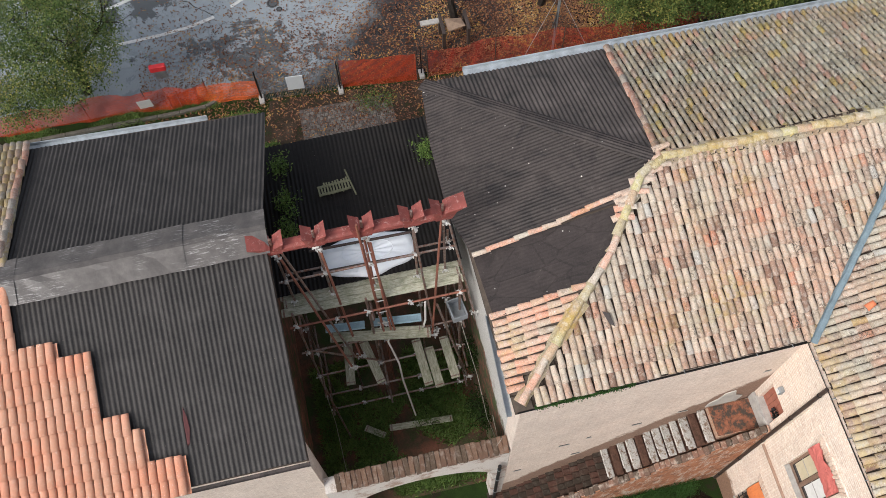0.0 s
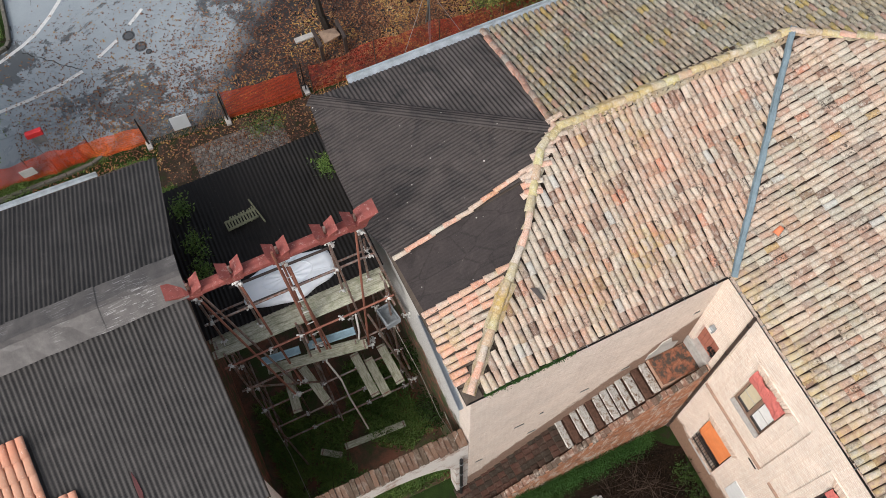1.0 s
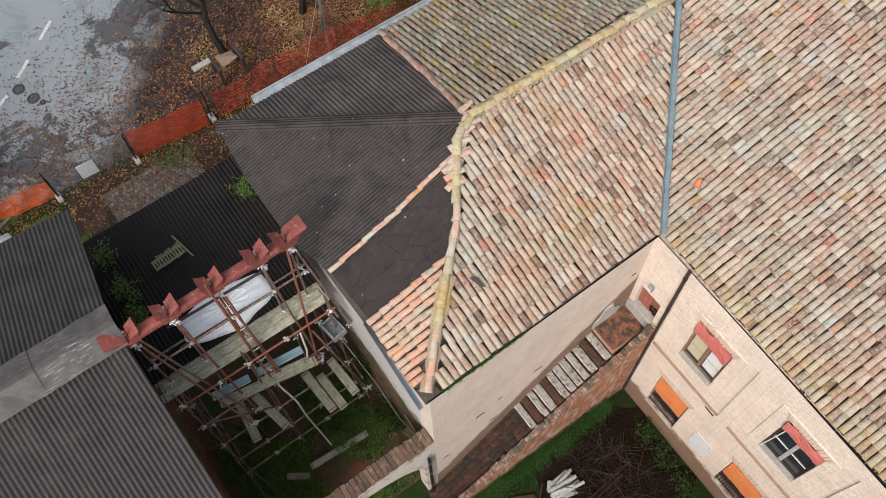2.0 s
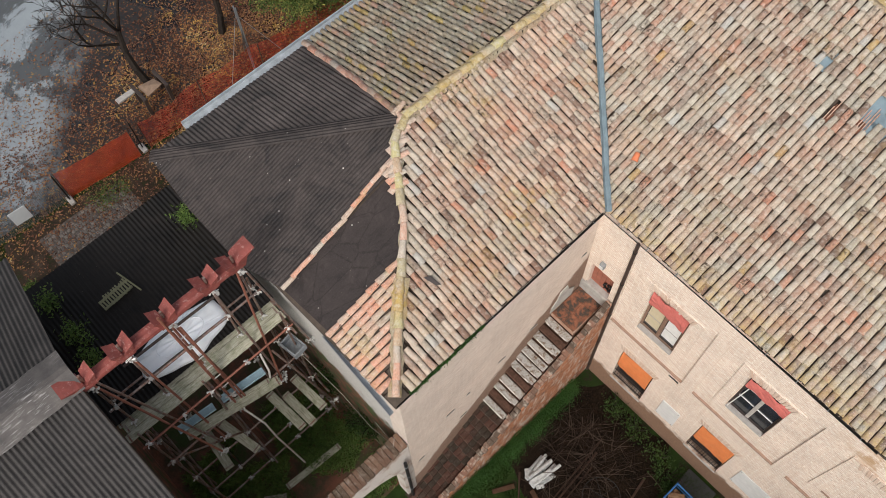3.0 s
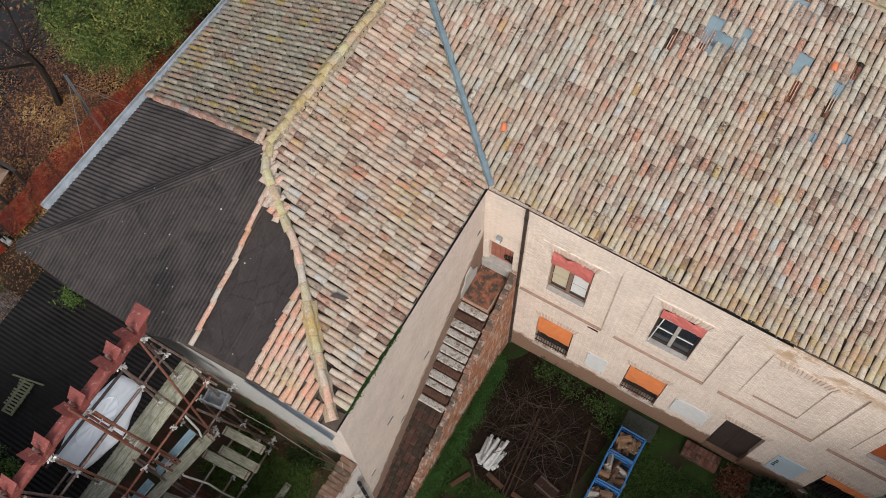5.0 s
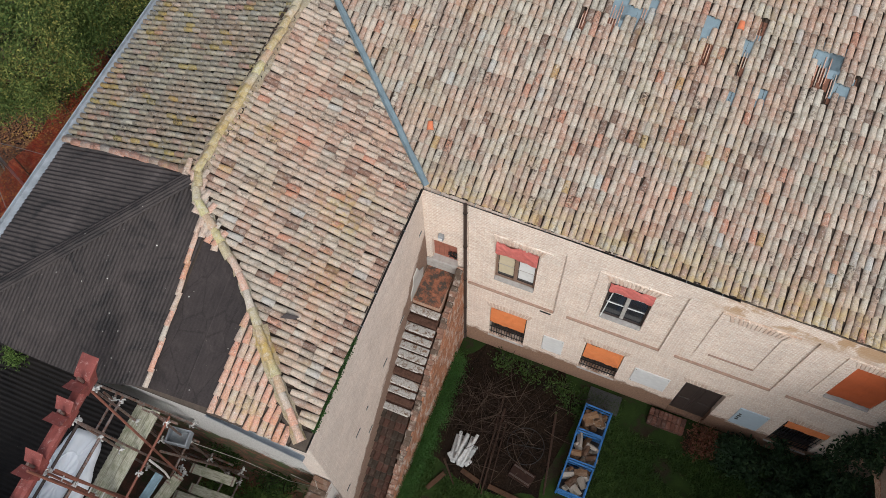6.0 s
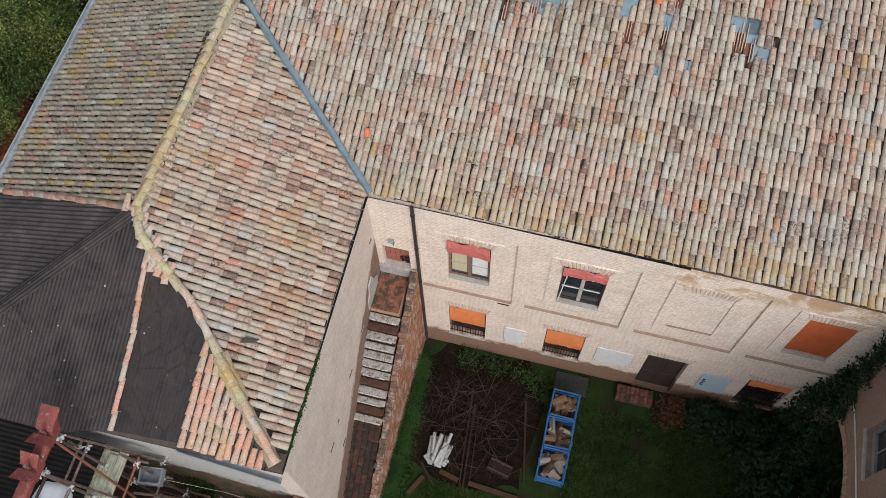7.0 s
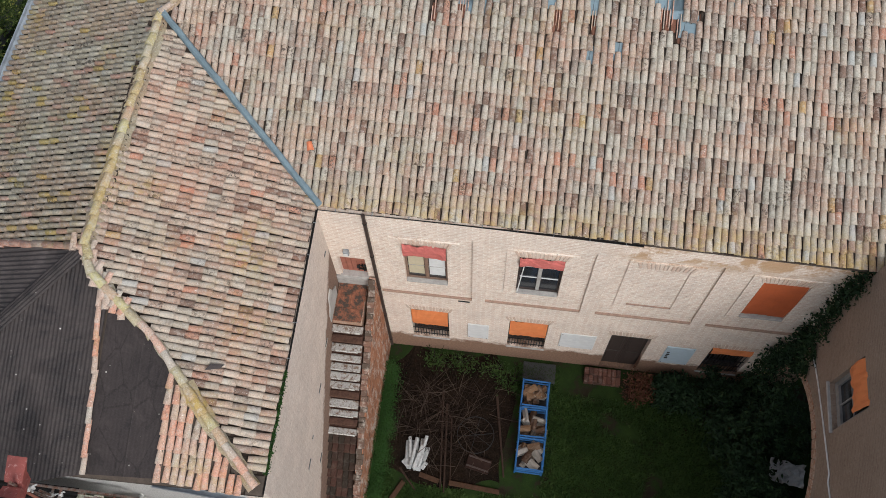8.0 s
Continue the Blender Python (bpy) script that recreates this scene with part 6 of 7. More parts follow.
# platform planks
def plank(a, b, wide, label="mossy grey scaffold plank lying on the tubes", roll=0.0, group="scaffold planks"):
    a, b = Vector(a), Vector(b)
    p = thing("plank", label, "plank", group=group)
    d = b - a
    side = d.cross(Vector((0, 0, 1))).normalized()
    m = Matrix((side, d.normalized(), side.cross(d).normalized())).transposed().to_4x4()
    p.matrix_basis = Matrix.Translation((a + b) / 2) @ m
    bm = bmesh.new()
    box(bm, (-wide / 2, -d.length / 2, -0.022), (wide / 2, d.length / 2, 0.022), bevel=0.006)
    board = part("board", bm, M_PLANK, p)
    for s in (-1, 1):
        bm = bmesh.new()
        box(bm, (-wide / 2 - 0.002, s * (d.length / 2 - 0.05) - 0.015, -0.026), (wide / 2 + 0.002, s * (d.length / 2 - 0.05) + 0.015, 0.026))
        part("end_strap", bm, M_TUBE, board)


for i, (x, ya, yb) in enumerate(((-5.02, -9.10, -5.46), (-4.845, -9.05, -5.52), (-4.67, -9.12, -5.50))):
    plank((x, ya, 6.17 + 0.004 * i), (x + 0.05, yb, 6.18 + 0.008 * i), 0.168)
plank((-4.50, -8.36, 4.83), (-4.14, -6.30, 4.84), 0.21, "split mossy plank hung between the tubes")
plank((-4.44, -7.5, 4.88), (-4.26, -6.45, 4.88), 0.10, "split mossy plank hung between the tubes")
for xa, xb, y, yb, z in ((-5.0, -3.95, -8.10, -8.20, 3.18), (-4.9, -3.85, -7.76, -7.52, 3.2), (-4.65, -3.55, -6.58, -6.50, 3.2), (-4.40, -3.45, -6.33, -6.27, 3.22), (-4.6, -3.6, -5.95, -5.88, 3.15)):
    plank((xa, y, z), (xb, yb, z - 0.05), 0.20, "loose grey plank across the lower tubes")
plank((-3.6, -7.6, 0.12), (-3.5, -6.0, 0.12), 0.16, "old plank lying on the yard ground", group="planks on the ground")
plank((-3.75, -8.2, 0.1), (-3.45, -7.75, 0.06), 0.16, "old plank lying on the yard ground", group="planks on the ground")
M_PALEBLUE = plain("pale_blue_paint", (0.36, 0.52, 0.60), 0.6, vary=0.25)
for a, b, z in ((-8.42, -7.60, 4.98), (-7.42, -6.42, 5.02)):
    p = thing("blue_toeboard", "pale blue painted steel board on the scaffold", "board", (-4.54 + 0.10 * ((a + b) / 2 + 7.35), (a + b) / 2, z), turn=-6, group="blue boards")
    bm = bmesh.new()
    box(bm, (-0.07, (a - b) / 2, -0.015), (0.07, (b - a) / 2, 0.015), bevel=0.005)
    board = part("board", bm, M_PALEBLUE, p)
    for s in (-1, 1):
        bm = bmesh.new()
        box(bm, (s * 0.07 - 0.012, (a - b) / 2, -0.03), (s * 0.07 + 0.012, (b - a) / 2, 0.03), bevel=0.004)
        part("flange", bm, M_PALEBLUE, board)
p = thing("pale_crate", "pale blue plastic crate wedged beside the end wall", "crate", (-4.35, -5.68, 5.15), turn=8)
bm = bmesh.new()
wall_holes(bm, (-0.22, 0.22), (-0.16, 0.16), 0.2, [(-0.19, 0.19, -0.13, 0.13)], lambda s, d, z: (s, z, d))
part("shell", bm, plain("pale_plastic", (0.24, 0.26, 0.28), 0.5, vary=0.15), p)
bm = bmesh.new()
box(bm, (-0.19, -0.13, 0.0), (0.19, 0.13, 0.02))
part("bottom", bm, M_ZINC, p)

# white covered disc on the black roof
k = Mat("white_plastic_sheet", 0.32, spec=0.5)
M_SHEETING = k.set(k.ramp(k.noise(5, 4, 0.6), [(0.3, (0.88, 0.92, 0.96)), (0.7, (0.93, 0.96, 0.98))]), height=k.noise(6, 5, 0.6), strength=0.35, dist=0.02)
disc = thing("sheeted_disc", "oval frame wrapped in shiny white plastic sheet on the black roof", "cover", (-5.51, -7.24, 6.36))
bm = bmesh.new()
rings = []
NR, NA = 7, 48
for i in range(NR + 1):
    f = i / NR
    row = []
    for a in range(NA):
        t = 2 * math.pi * a / NA
        wob = 1 - 0.05 * math.cos(6 * t) + 0.02 * math.sin(9 * t + 1)
        row.append(bm.verts.new((0.46 * f * wob * math.sin(t), 0.98 * f * wob * math.cos(t), 0.07 * (1 - f ** 2) + 0.02 * math.sin(11 * t) * f * (1 - f) * 3 + (0.03 if abs(f - 0.55) < 0.1 else 0))) if i else None)
    rings.append(row)
centre = bm.verts.new((0, 0, 0.08))
low = [bm.verts.new((v.co.x, v.co.y, -0.12)) for v in rings[NR]]
for a in range(NA):
    b = (a + 1) % NA
    bm.faces.new((centre, rings[1][a], rings[1][b]))
    for i in range(1, NR):
        bm.faces.new((rings[i][a], rings[i + 1][a], rings[i + 1][b], rings[i][b]))
    bm.faces.new((rings[NR][a], low[a], low[b], rings[NR][b]))
bmesh.ops.recalc_face_normals(bm, faces=bm.faces[:])
part("sheet", bm, M_SHEETING, disc, smooth=True)
for f in (0.55,):
    bm = bmesh.new()
    for a in range(NA):
        t0, t1 = 2 * math.pi * a / NA, 2 * math.pi * (a + 1) / NA
        tube(bm, (0.43 * f * math.sin(t0), 0.94 * f * math.cos(t0), 0.085), (0.43 * f * math.sin(t1), 0.94 * f * math.cos(t1), 0.085), 0.012, sides=5, caps=False)
    part("rim_wire", bm, M_SHEETING, disc)
for a in (0.4, 1.9, 3.5, 5.1):
    bm = bmesh.new()
    tube(bm, (0.28 * math.sin(a), 0.53 * math.cos(a), 0.085), (0.42 * math.sin(a), 0.90 * math.cos(a), 0.03), 0.01, sides=5)
    part("seam", bm, M_SHEETING, disc)
# green rack with stick on the black roof
p = thing("wicker_rack", "greenish slatted rack lying on the black roof", "rack", (-7.2, -7.66, 6.22), turn=4)
M_RACK = plain("mossy_slat", (0.20, 0.20, 0.12), 0.9, vary=0.4, scale=14)
for s in (-0.09, 0.10):
    bm = bmesh.new()
    box(bm, (s - 0.025, -0.32, 0.0), (s + 0.025, 0.36, 0.03), bevel=0.004)
    part("runner", bm, M_RACK, p)
for i in range(11):
    bm = bmesh.new()
    y = -0.30 + 0.062 * i
    ww = 0.15 - 0.05 * (i < 2)
    box(bm, (-ww, y - 0.018, 0.03), (ww, y + 0.018, 0.05), m=pose(0, 0, 0, 0, 0, 4 * math.sin(i * 2.1)), bevel=0.003)
    part("slat", bm, M_RACK, p)
bm = bmesh.new()
tube(bm, (-0.34, 0.33, 0.05), (0.32, 0.42, 0.06), 0.018, sides=6)
part("stick", bm, M_RACK, p)

# hose
M_ROPE = plain("grey_rope", (0.40, 0.37, 0.32), 0.8, vary=0.2)
M_HOSE = plain("pale_hose", (0.74, 0.71, 0.65), 0.5, vary=0.2)
p = thing("hose", "pale hose draped over the scaffold tubes", "hose")
bm = bmesh.new()
pts = [(-4.32, -6.33, 6.1), (-4.30, -6.36, 5.2), (-4.30, -6.42, 4.82), (-4.3, -6.6, 4.76), (-4.28, -7.15, 4.78), (-4.22, -7.20, 4.62), (-4.05, -7.06, 3.6), (-3.95, -7.04, 2.6), (-3.8, -6.95, 1.2), (-3.7, -6.9, 0.4)]
for a, b in zip(pts, pts[1:]):
    tube(bm, a, b, 0.022, sides=7)
part("tube", bm, M_HOSE, p)
for k, pts in enumerate(([(-4.30, -5.62, 4.7), (-3.4, -5.45, 3.6), (-2.6, -5.40, 2.9), (-1.9, -5.34, 3.2), (-1.7, -5.4, 4.4)], [(-2.3, -5.40, 4.2), (-1.9, -5.36, 3.6), (-1.72, -5.36, 4.5), (-1.60, -5.5, 4.5)], [(-4.4, -8.86, 3.1), (-3.6, -8.8, 1.6), (-2.2, -8.8, 0.6)])):
    p = thing("slack_rope", "thin pale rope hanging slack from the scaffold", "rope", group="ropes")
    bm = bmesh.new()
    for a, b in zip(pts, pts[1:]):
        tube(bm, a, b, 0.006, sides=5)
    part("strand", bm, M_ROPE, p)


# ---- street side ----
def asphalt(name, leafy):
    """Wet asphalt, the sky's reflection put into its pale tone, with ragged dark puddles; towards the trees it fades
    into trodden leaf dirt.
    """
    k = Mat(name, 0.35, spec=0.6)
    puddle = k.noise(0.33, 6, 0.72, w=0.6)
    grit = k.noise(70, 4, 0.8)
    # blue-grey raised to hold the sky's reflection on the wet road
    col = k.ramp(puddle, [(0.32, (0.19, 0.215, 0.235)), (0.46, (0.26, 0.295, 0.315)), (0.7, (0.31, 0.345, 0.365))])
    col = k.mix(0.4, col, k.ramp(grit, [(0.3, 0.5), (0.7, 1.4)]), "MULTIPLY")
    sunk = k.ramp(k.noise(0.20, 8, 0.8, w=0.5), [(0.525, 0.0), (0.55, 0.9)])
    col = k.mix(sunk, col, (0.060, 0.064, 0.066))
    if leafy:
        sep = k.n.new("ShaderNodeSeparateXYZ")
        k.l.new(k.pos.outputs["Position"], sep.inputs[0])
        near = k.math("MULTIPLY", k.math("ADD", sep.outputs["X"], 16.6 * S), 0.16)
        edge = k.math("ADD", k.math("ADD", near, k.math("MULTIPLY", k.math("ADD", sep.outputs["Y"], 6.6 * S), 0.20)), k.noise(0.7, 6, 0.78))
        dirt = k.ramp(k.noise(1.2, 6, 0.75), [(0.35, (0.014, 0.014, 0.014)), (0.6, (0.030, 0.027, 0.025)), (0.75, (0.055, 0.044, 0.036))])
        dirt = k.mix(0.5, dirt, k.ramp(k.noise(45, 4, 0.8), [(0.3, 0.4), (0.7, 1.5)]), "MULTIPLY")
        # leaf dirt, spread wider to take the painted reflection away near the trees
        col = k.mix(k.ramp(edge, [(0.45, 0.0), (0.85, 1.0)]), col, dirt)
    return k.set(col, rough=k.ramp(puddle, [(0.40, 0.2), (0.55, 0.42)]), height=grit, strength=0.12, dist=0.004)


M_ROAD = asphalt("wet_asphalt", True)
bm = bmesh.new()
slab(bm, [(-200, -200, 0.02), (-17.0, -200, 0.02), (-16.6, -14, 0.02), (-16.2, -9.5, 0.02), (-16.0, -6, 0.02), (-17.5, -4.6, 0.02), (-20.5, -3.4, 0.02), (-26, -2, 0.02), (-200, 20, 0.02)], 0.3)
road = part("road", bm, M_ROAD)
tagged(road, "wet grey asphalt road with puddles and fallen leaves", "road", kind="structure")
bm = bmesh.new()
slab(bm, [(-17.4, -60, 0.012), (-14.9, -60, 0.012), (-14.9, -14, 0.012), (-14.6, -9.3, 0.012), (-14.2, -4, 0.012), (-14.2, 40, 0.012), (-60, 40, 0.012), (-60, 0, 0.012), (-26, -2.2, 0.012), (-20.5, -3.6, 0.012), (-17.6, -4.8, 0.012), (-16.1, -6, 0.012), (-17.2, -14, 0.012)], 0.3)
pave = part("pavement", bm, M_ROAD)
tagged(pave, "dark damp pavement littered with leaves", "pavement", kind="structure")
M_LINE = plain("worn_road_paint", (0.62, 0.62, 0.60), 0.5, vary=0.3, scale=10, bump=0.05)


def painted(name, pts, wide, label):
    """A painted line along pts on the road."""
    p = tagged(new(name), label, "road marking", "road markings", "structure")
    bm = bmesh.new()
    rows = []
    pts = [Vector((*q, 0.026)) for q in pts]
    for i, q in enumerate(pts):
        d = (pts[min(i + 1, len(pts) - 1)] - pts[max(i - 1, 0)]).normalized()
        s = Vector((-d.y, d.x, 0)) * wide / 2
        rows.append((bm.verts.new(q + s), bm.verts.new(q - s)))
    for (a, b), (c, d) in zip(rows, rows[1:]):
        bm.faces.new((a, b, d, c))
    part("stripe", bm, M_LINE, p)


painted("road_line", [(-17.3, -16.5), (-17.45, -14.5), (-17.52, -13.4), (-17.58, -12.2), (-17.72, -11.2), (-17.92, -10.5)], 0.12, "worn white edge line curving along the road")
for a, b in (((-18.21, -9.93), (-18.62, -9.2)), ((-19.04, -8.68), (-19.5, -8.12)), ((-20.0, -7.5), (-20.5, -6.9)), ((-21.0, -6.2), (-21.6, -5.5))):
    painted("road_dash", [a, b], 0.11, "short white dash on the wet road")
painted("road_line", [(-18.9, -14.2), (-19.4, -12.7), (-19.72, -11.95), (-20.05, -11.4), (-20.5, -10.9), (-21.0, -10.45), (-22, -9.9)], 0.12, "worn white line along the kerb island")
ISLE = [(-19.60, -16.5), (-19.62, -14.5), (-19.67, -13.4), (-19.72, -12.75), (-19.82, -12.42), (-20.0, -12.30), (-20.6, -12.22), (-24, -12)]
bm = bmesh.new()
slab(bm, [(x, y, 0.11) for x, y in ISLE] + [(-24, -16.5, 0.11)], 0.2)
isle = tagged(part("grass_island", bm, M_GROUND), "kerbed green island beside the road", "grass island", kind="structure")
M_KERB = plain("mossy_kerb_stone", (0.13, 0.12, 0.10), 0.9, vary=0.4)
for a, b in zip(ISLE, ISLE[1:]):
    a, b = Vector((*a, 0)), Vector((*b, 0))
    d = b - a
    nn = max(1, round(d.length / 0.7))
    for i in range(nn):
        bm = bmesh.new()
        box(bm, (-0.06, 0.006, -0.1), (0.06, d.length / nn - 0.006, 0.16), bevel=0.012)
        st = part("kerb_stone", bm, M_KERB, isle)
        st.matrix_basis = Matrix.Translation(a + d * i / nn) @ Matrix.Rotation(math.atan2(-d.x, d.y), 4, "Z")
bm = bmesh.new()
rr = random.Random(71)
crk = [Vector((-19.41 + 1.43 * f + rr.uniform(-0.05, 0.05), -12.04 + 1.55 * f + rr.uniform(-0.05, 0.05), 0.024)) for f in np.linspace(0, 1, 18)]
for a, b in zip(crk, crk[1:]):
    tube(bm, a, b, 0.012, sides=4, caps=False)
tagged(part("road_crack", bm, M_GUTTER), "thin tarred crack in the road", "crack", kind="structure")
for x, y, rr in ((-18.63, -8.82, 0.20), (-18.05, -8.59, 0.20), (-17.75, -8.42, 0.10)):
    p = thing("manhole_cover", "round iron cover in the wet road", "manhole cover", (x, y, 0.02), group="covers in the road")
    bm = bmesh.new()
    tube(bm, (0, 0, 0), (0, 0, 0.008), rr, sides=24)
    part("lid", bm, plain("worn_iron_lid", (0.10, 0.105, 0.11), 0.6, 0.3), p)
    bm = bmesh.new()
    for kk in range(24):
        t0, t1 = kk * math.pi / 12, (kk + 1) * math.pi / 12
        tube(bm, (rr * 0.75 * math.cos(t0), rr * 0.75 * math.sin(t0), 0.01), (rr * 0.75 * math.cos(t1), rr * 0.75 * math.sin(t1), 0.01), 0.010, sides=4, caps=False)
    part("rim", bm, M_IRON, p)

# grass strip with stone kerb
kerb = thing("kerb", "low mossy stone kerb round the grass strip", "kerb", kind="structure")
pts = [(-14.42, -17.5), (-14.44, -16), (-14.46, -14.6), (-14.46, -13.2), (-14.46, -11.9), (-14.5, -11.1), (-14.62, -10.78), (-14.85, -10.62), (-15.05, -10.66)]
for a, b in zip(pts, pts[1:]):
    a, b = Vector((*a, 0)), Vector((*b, 0))
    d = b - a
    nn = max(1, round(d.length / 0.7))
    for i in range(nn):
        bm = bmesh.new()
        box(bm, (-0.05, 0.006, -0.1), (0.05, d.length / nn - 0.006, 0.12), bevel=0.012)
        s = part("kerb_stone", bm, M_KERB, kerb)
        s.matrix_basis = Matrix.Translation(a + d * i / nn) @ Matrix.Rotation(math.atan2(-d.x, d.y), 4, "Z")
# trodden earth between fence and houses
bm = bmesh.new()
slab(bm, [(-14.3, -9.2, 0.006), (-14.0, -4.6, 0.006), (-13.9, 0.0, 0.006), (-13.6, 6.0, 0.006), (-8.4, 6.0, 0.006), (-8.4, -10.2, 0.006), (-11.5, -10.0, 0.006)], 0.1)
k = Mat("trodden_brown_earth", 0.95, spec=0.1)
tr = k.mix(0.6, k.ramp(k.noise(1.1, 6, 0.75), [(0.36, (0.035, 0.045, 0.018)), (0.46, (0.040, 0.030, 0.022)), (0.65, (0.085, 0.062, 0.045))]), k.ramp(k.noise(35, 5, 0.8), [(0.3, 0.35), (0.7, 1.5)]), "MULTIPLY")
tagged(part("verge_earth", bm, k.set(tr, height=k.noise(35, 5), strength=0.6, dist=0.02)), "trodden brown earth behind the site fence", "earth", kind="structure")
# cobbles by the yard
M_COBBLE = piece_material("grey_cobble", (0.13, 0.115, 0.105), (0.18, 0.165, 0.15), (0.10, 0.085, 0.075), 0.2)
bm = bmesh.new()
box(bm, (-13.75, -8.4, -0.1), (-12.2, -5.6, 0.01))
cob = part("cobbled_patch", bm, M_COBBLE)
tagged(cob, "patch of worn grey cobbles before the yard", "paving", kind="structure")
r = random.Random(3)
for i in range(11):
    for j in range(22):
        bm = bmesh.new()
        x, y = -13.68 + 0.125 * i + r.uniform(-0.01, 0.01), -8.33 + 0.122 * j + 0.06 * (i % 2) + r.uniform(-0.01, 0.01)
        h = r.uniform(0.02, 0.035)
        box(bm, (x - 0.052, y - 0.052, -0.02), (x + 0.052, y + 0.052, h), bevel=0.015)
        part("cobble", bm, M_COBBLE, cob)


# orange mesh fences
def mesh_cloth(name, color, cord=0.18):
    k = Mat(name, 0.7)
    k.set(k.ramp(k.noise(2.5, 4), [(0.3, tuple(c * 0.7 for c in color)), (0.7, color)]))
    k.b.inputs["Transmission Weight"].default_value = 0.0
    sep = k.n.new("ShaderNodeTexCoord")
    mp = k.n.new("ShaderNodeSeparateXYZ")
    k.l.new(sep.outputs["UV"], mp.inputs[0])
    open_x = k.math("GREATER_THAN", k.math("FRACT", k.math("MULTIPLY", mp.outputs["X"], 1.0)), cord)
    open_y = k.math("GREATER_THAN", k.math("FRACT", k.math("MULTIPLY", mp.outputs["Y"], 1.0)), cord)
    solid = k.math("SUBTRACT", 1.0, k.math("MULTIPLY", open_x, open_y))
    k.l.new(solid, k.b.inputs["Alpha"])
    return k.m


M_NET = mesh_cloth("orange_barrier_net", (0.58, 0.062, 0.014), 0.36)
M_NET_DULL = mesh_cloth("dull_red_barrier_net", (0.60, 0.045, 0.015))
M_NET_BRIGHT = mesh_cloth("bright_orange_net", (0.90, 0.16, 0.03), 0.34)
M_NET_GREY = mesh_cloth("grey_wire_net", (0.12, 0.13, 0.14))


def net_fence(pts, tops, material, label, lean=0.0, every=2.0, cell=0.032, crumple=0.04, seed=1, posts=True, name="barrier_fence"):
    """Netting between stakes along pts, with its height at each, sagging and creased."""
    rr = random.Random(seed)
    f = thing(name, label, "fence", group="site fences")
    bm = bmesh.new()
    uv = bm.loops.layers.uv.new("uv")
    P = [Vector((*p, 0)) for p in pts]
    total = sum((b - a).length for a, b in zip(P, P[1:]))
    n = max(8, int(total / 0.18))
    nv = 7
    cols = []
    for i in range(n + 1):
        s = total * i / n
        acc = 0
        for q, (a, b) in enumerate(zip(P, P[1:])):
            ln = (b - a).length
            if s <= acc + ln + 1e-6:
                u = (s - acc) / ln
                break
            acc += ln
        p = a.lerp(b, u)
        top = tops[q] * (1 - u) + tops[q + 1] * u - 0.07 * abs(math.sin(math.pi * s / every)) * crumple / 0.04
        side = Vector((-(b - a).y, (b - a).x, 0)).normalized()
        col = []
        for j in range(nv + 1):
            fz = j / nv
            off = crumple * math.sin(s * 3.1 + fz * 2.0) + crumple * 0.6 * math.sin(s * 7.7 - fz * 4) + lean * fz + rr.uniform(-0.01, 0.01)
            col.append((bm.verts.new(p + side * off + Vector((0, 0, 0.03 + (top - 0.03) * fz))), s / cell, (top * fz) / cell))
        cols.append(col)
    for c0, c1 in zip(cols, cols[1:]):
        for j in range(nv):
            q = (c0[j], c1[j], c1[j + 1], c0[j + 1])
            face = bm.faces.new([v[0] for v in q])
            for loop, v in zip(face.loops, q):
                loop[uv].uv = (v[1], v[2])
    part("net", bm, material, f)
    if posts:
        m = max(1, round(total / every))
        for i in range(m + 1):
            s = total * i / m
            acc = 0
            for q, (a, b) in enumerate(zip(P, P[1:])):
                ln = (b - a).length
                if s <= acc + ln + 1e-6:
                    u = (s - acc) / ln
                    break
                acc += ln
            p = a.lerp(b, u)
            bm = bmesh.new()
            tube(bm, p, p + Vector((0, 0, tops[q] * (1 - u) + tops[q + 1] * u + 0.08)), 0.014, sides=6)
            part("stake", bm, M_PIPE, f)
    return f


net_fence([(-14.75, -20), (-14.80, -17.2), (-14.81, -13.9), (-14.60, -11.3), (-14.75, -10.95)], [1.0, 1.05, 1.08, 1.02, 1.0], M_NET, "sagging orange safety net fence on thin stakes", seed=2)
net_fence([(-14.72, -12.1), (-14.68, -11.2), (-14.58, -10.4), (-14.50, -9.95), (-14.45, -9.45)], [0.55, 0.95, 0.90, 0.92, 0.98], M_NET_BRIGHT, "bright folded orange net hung between barriers", seed=3, crumple=0.03, cell=0.03)
net_fence([(-14.25, -6.98), (-14.03, -4.68)], [1.33, 1.28], M_NET, "taut orange net panel on a steel barrier", seed=4, every=2.3, crumple=0.015)
net_fence([(-14.02, -4.35), (-14.0, -1.8), (-13.85, 0.2), (-13.72, 1.6), (-13.6, 4.0)], [1.3, 1.38, 1.36, 1.3, 1.3], M_NET_DULL, "sagging orange safety net fence over fallen leaves", seed=5)
net_fence([(-14.36, -9.40), (-14.22, -7.05)], [1.05, 1.2], M_NET_GREY, "grey wire site barrier with a white sign", seed=6, every=2.3, crumple=0.008, cell=0.05)
sign = thing("site_sign", "blank white sign tied to the wire barrier", "sign", (-14.22, -8.32, 0.45), turn=86)
bm = bmesh.new()
box(bm, (-0.25, -0.01, 0.0), (0.25, 0.01, 0.62), bevel=0.004)
part("panel", bm, plain("pale_sign", (0.55, 0.58, 0.60), 0.5, vary=0.08), sign)
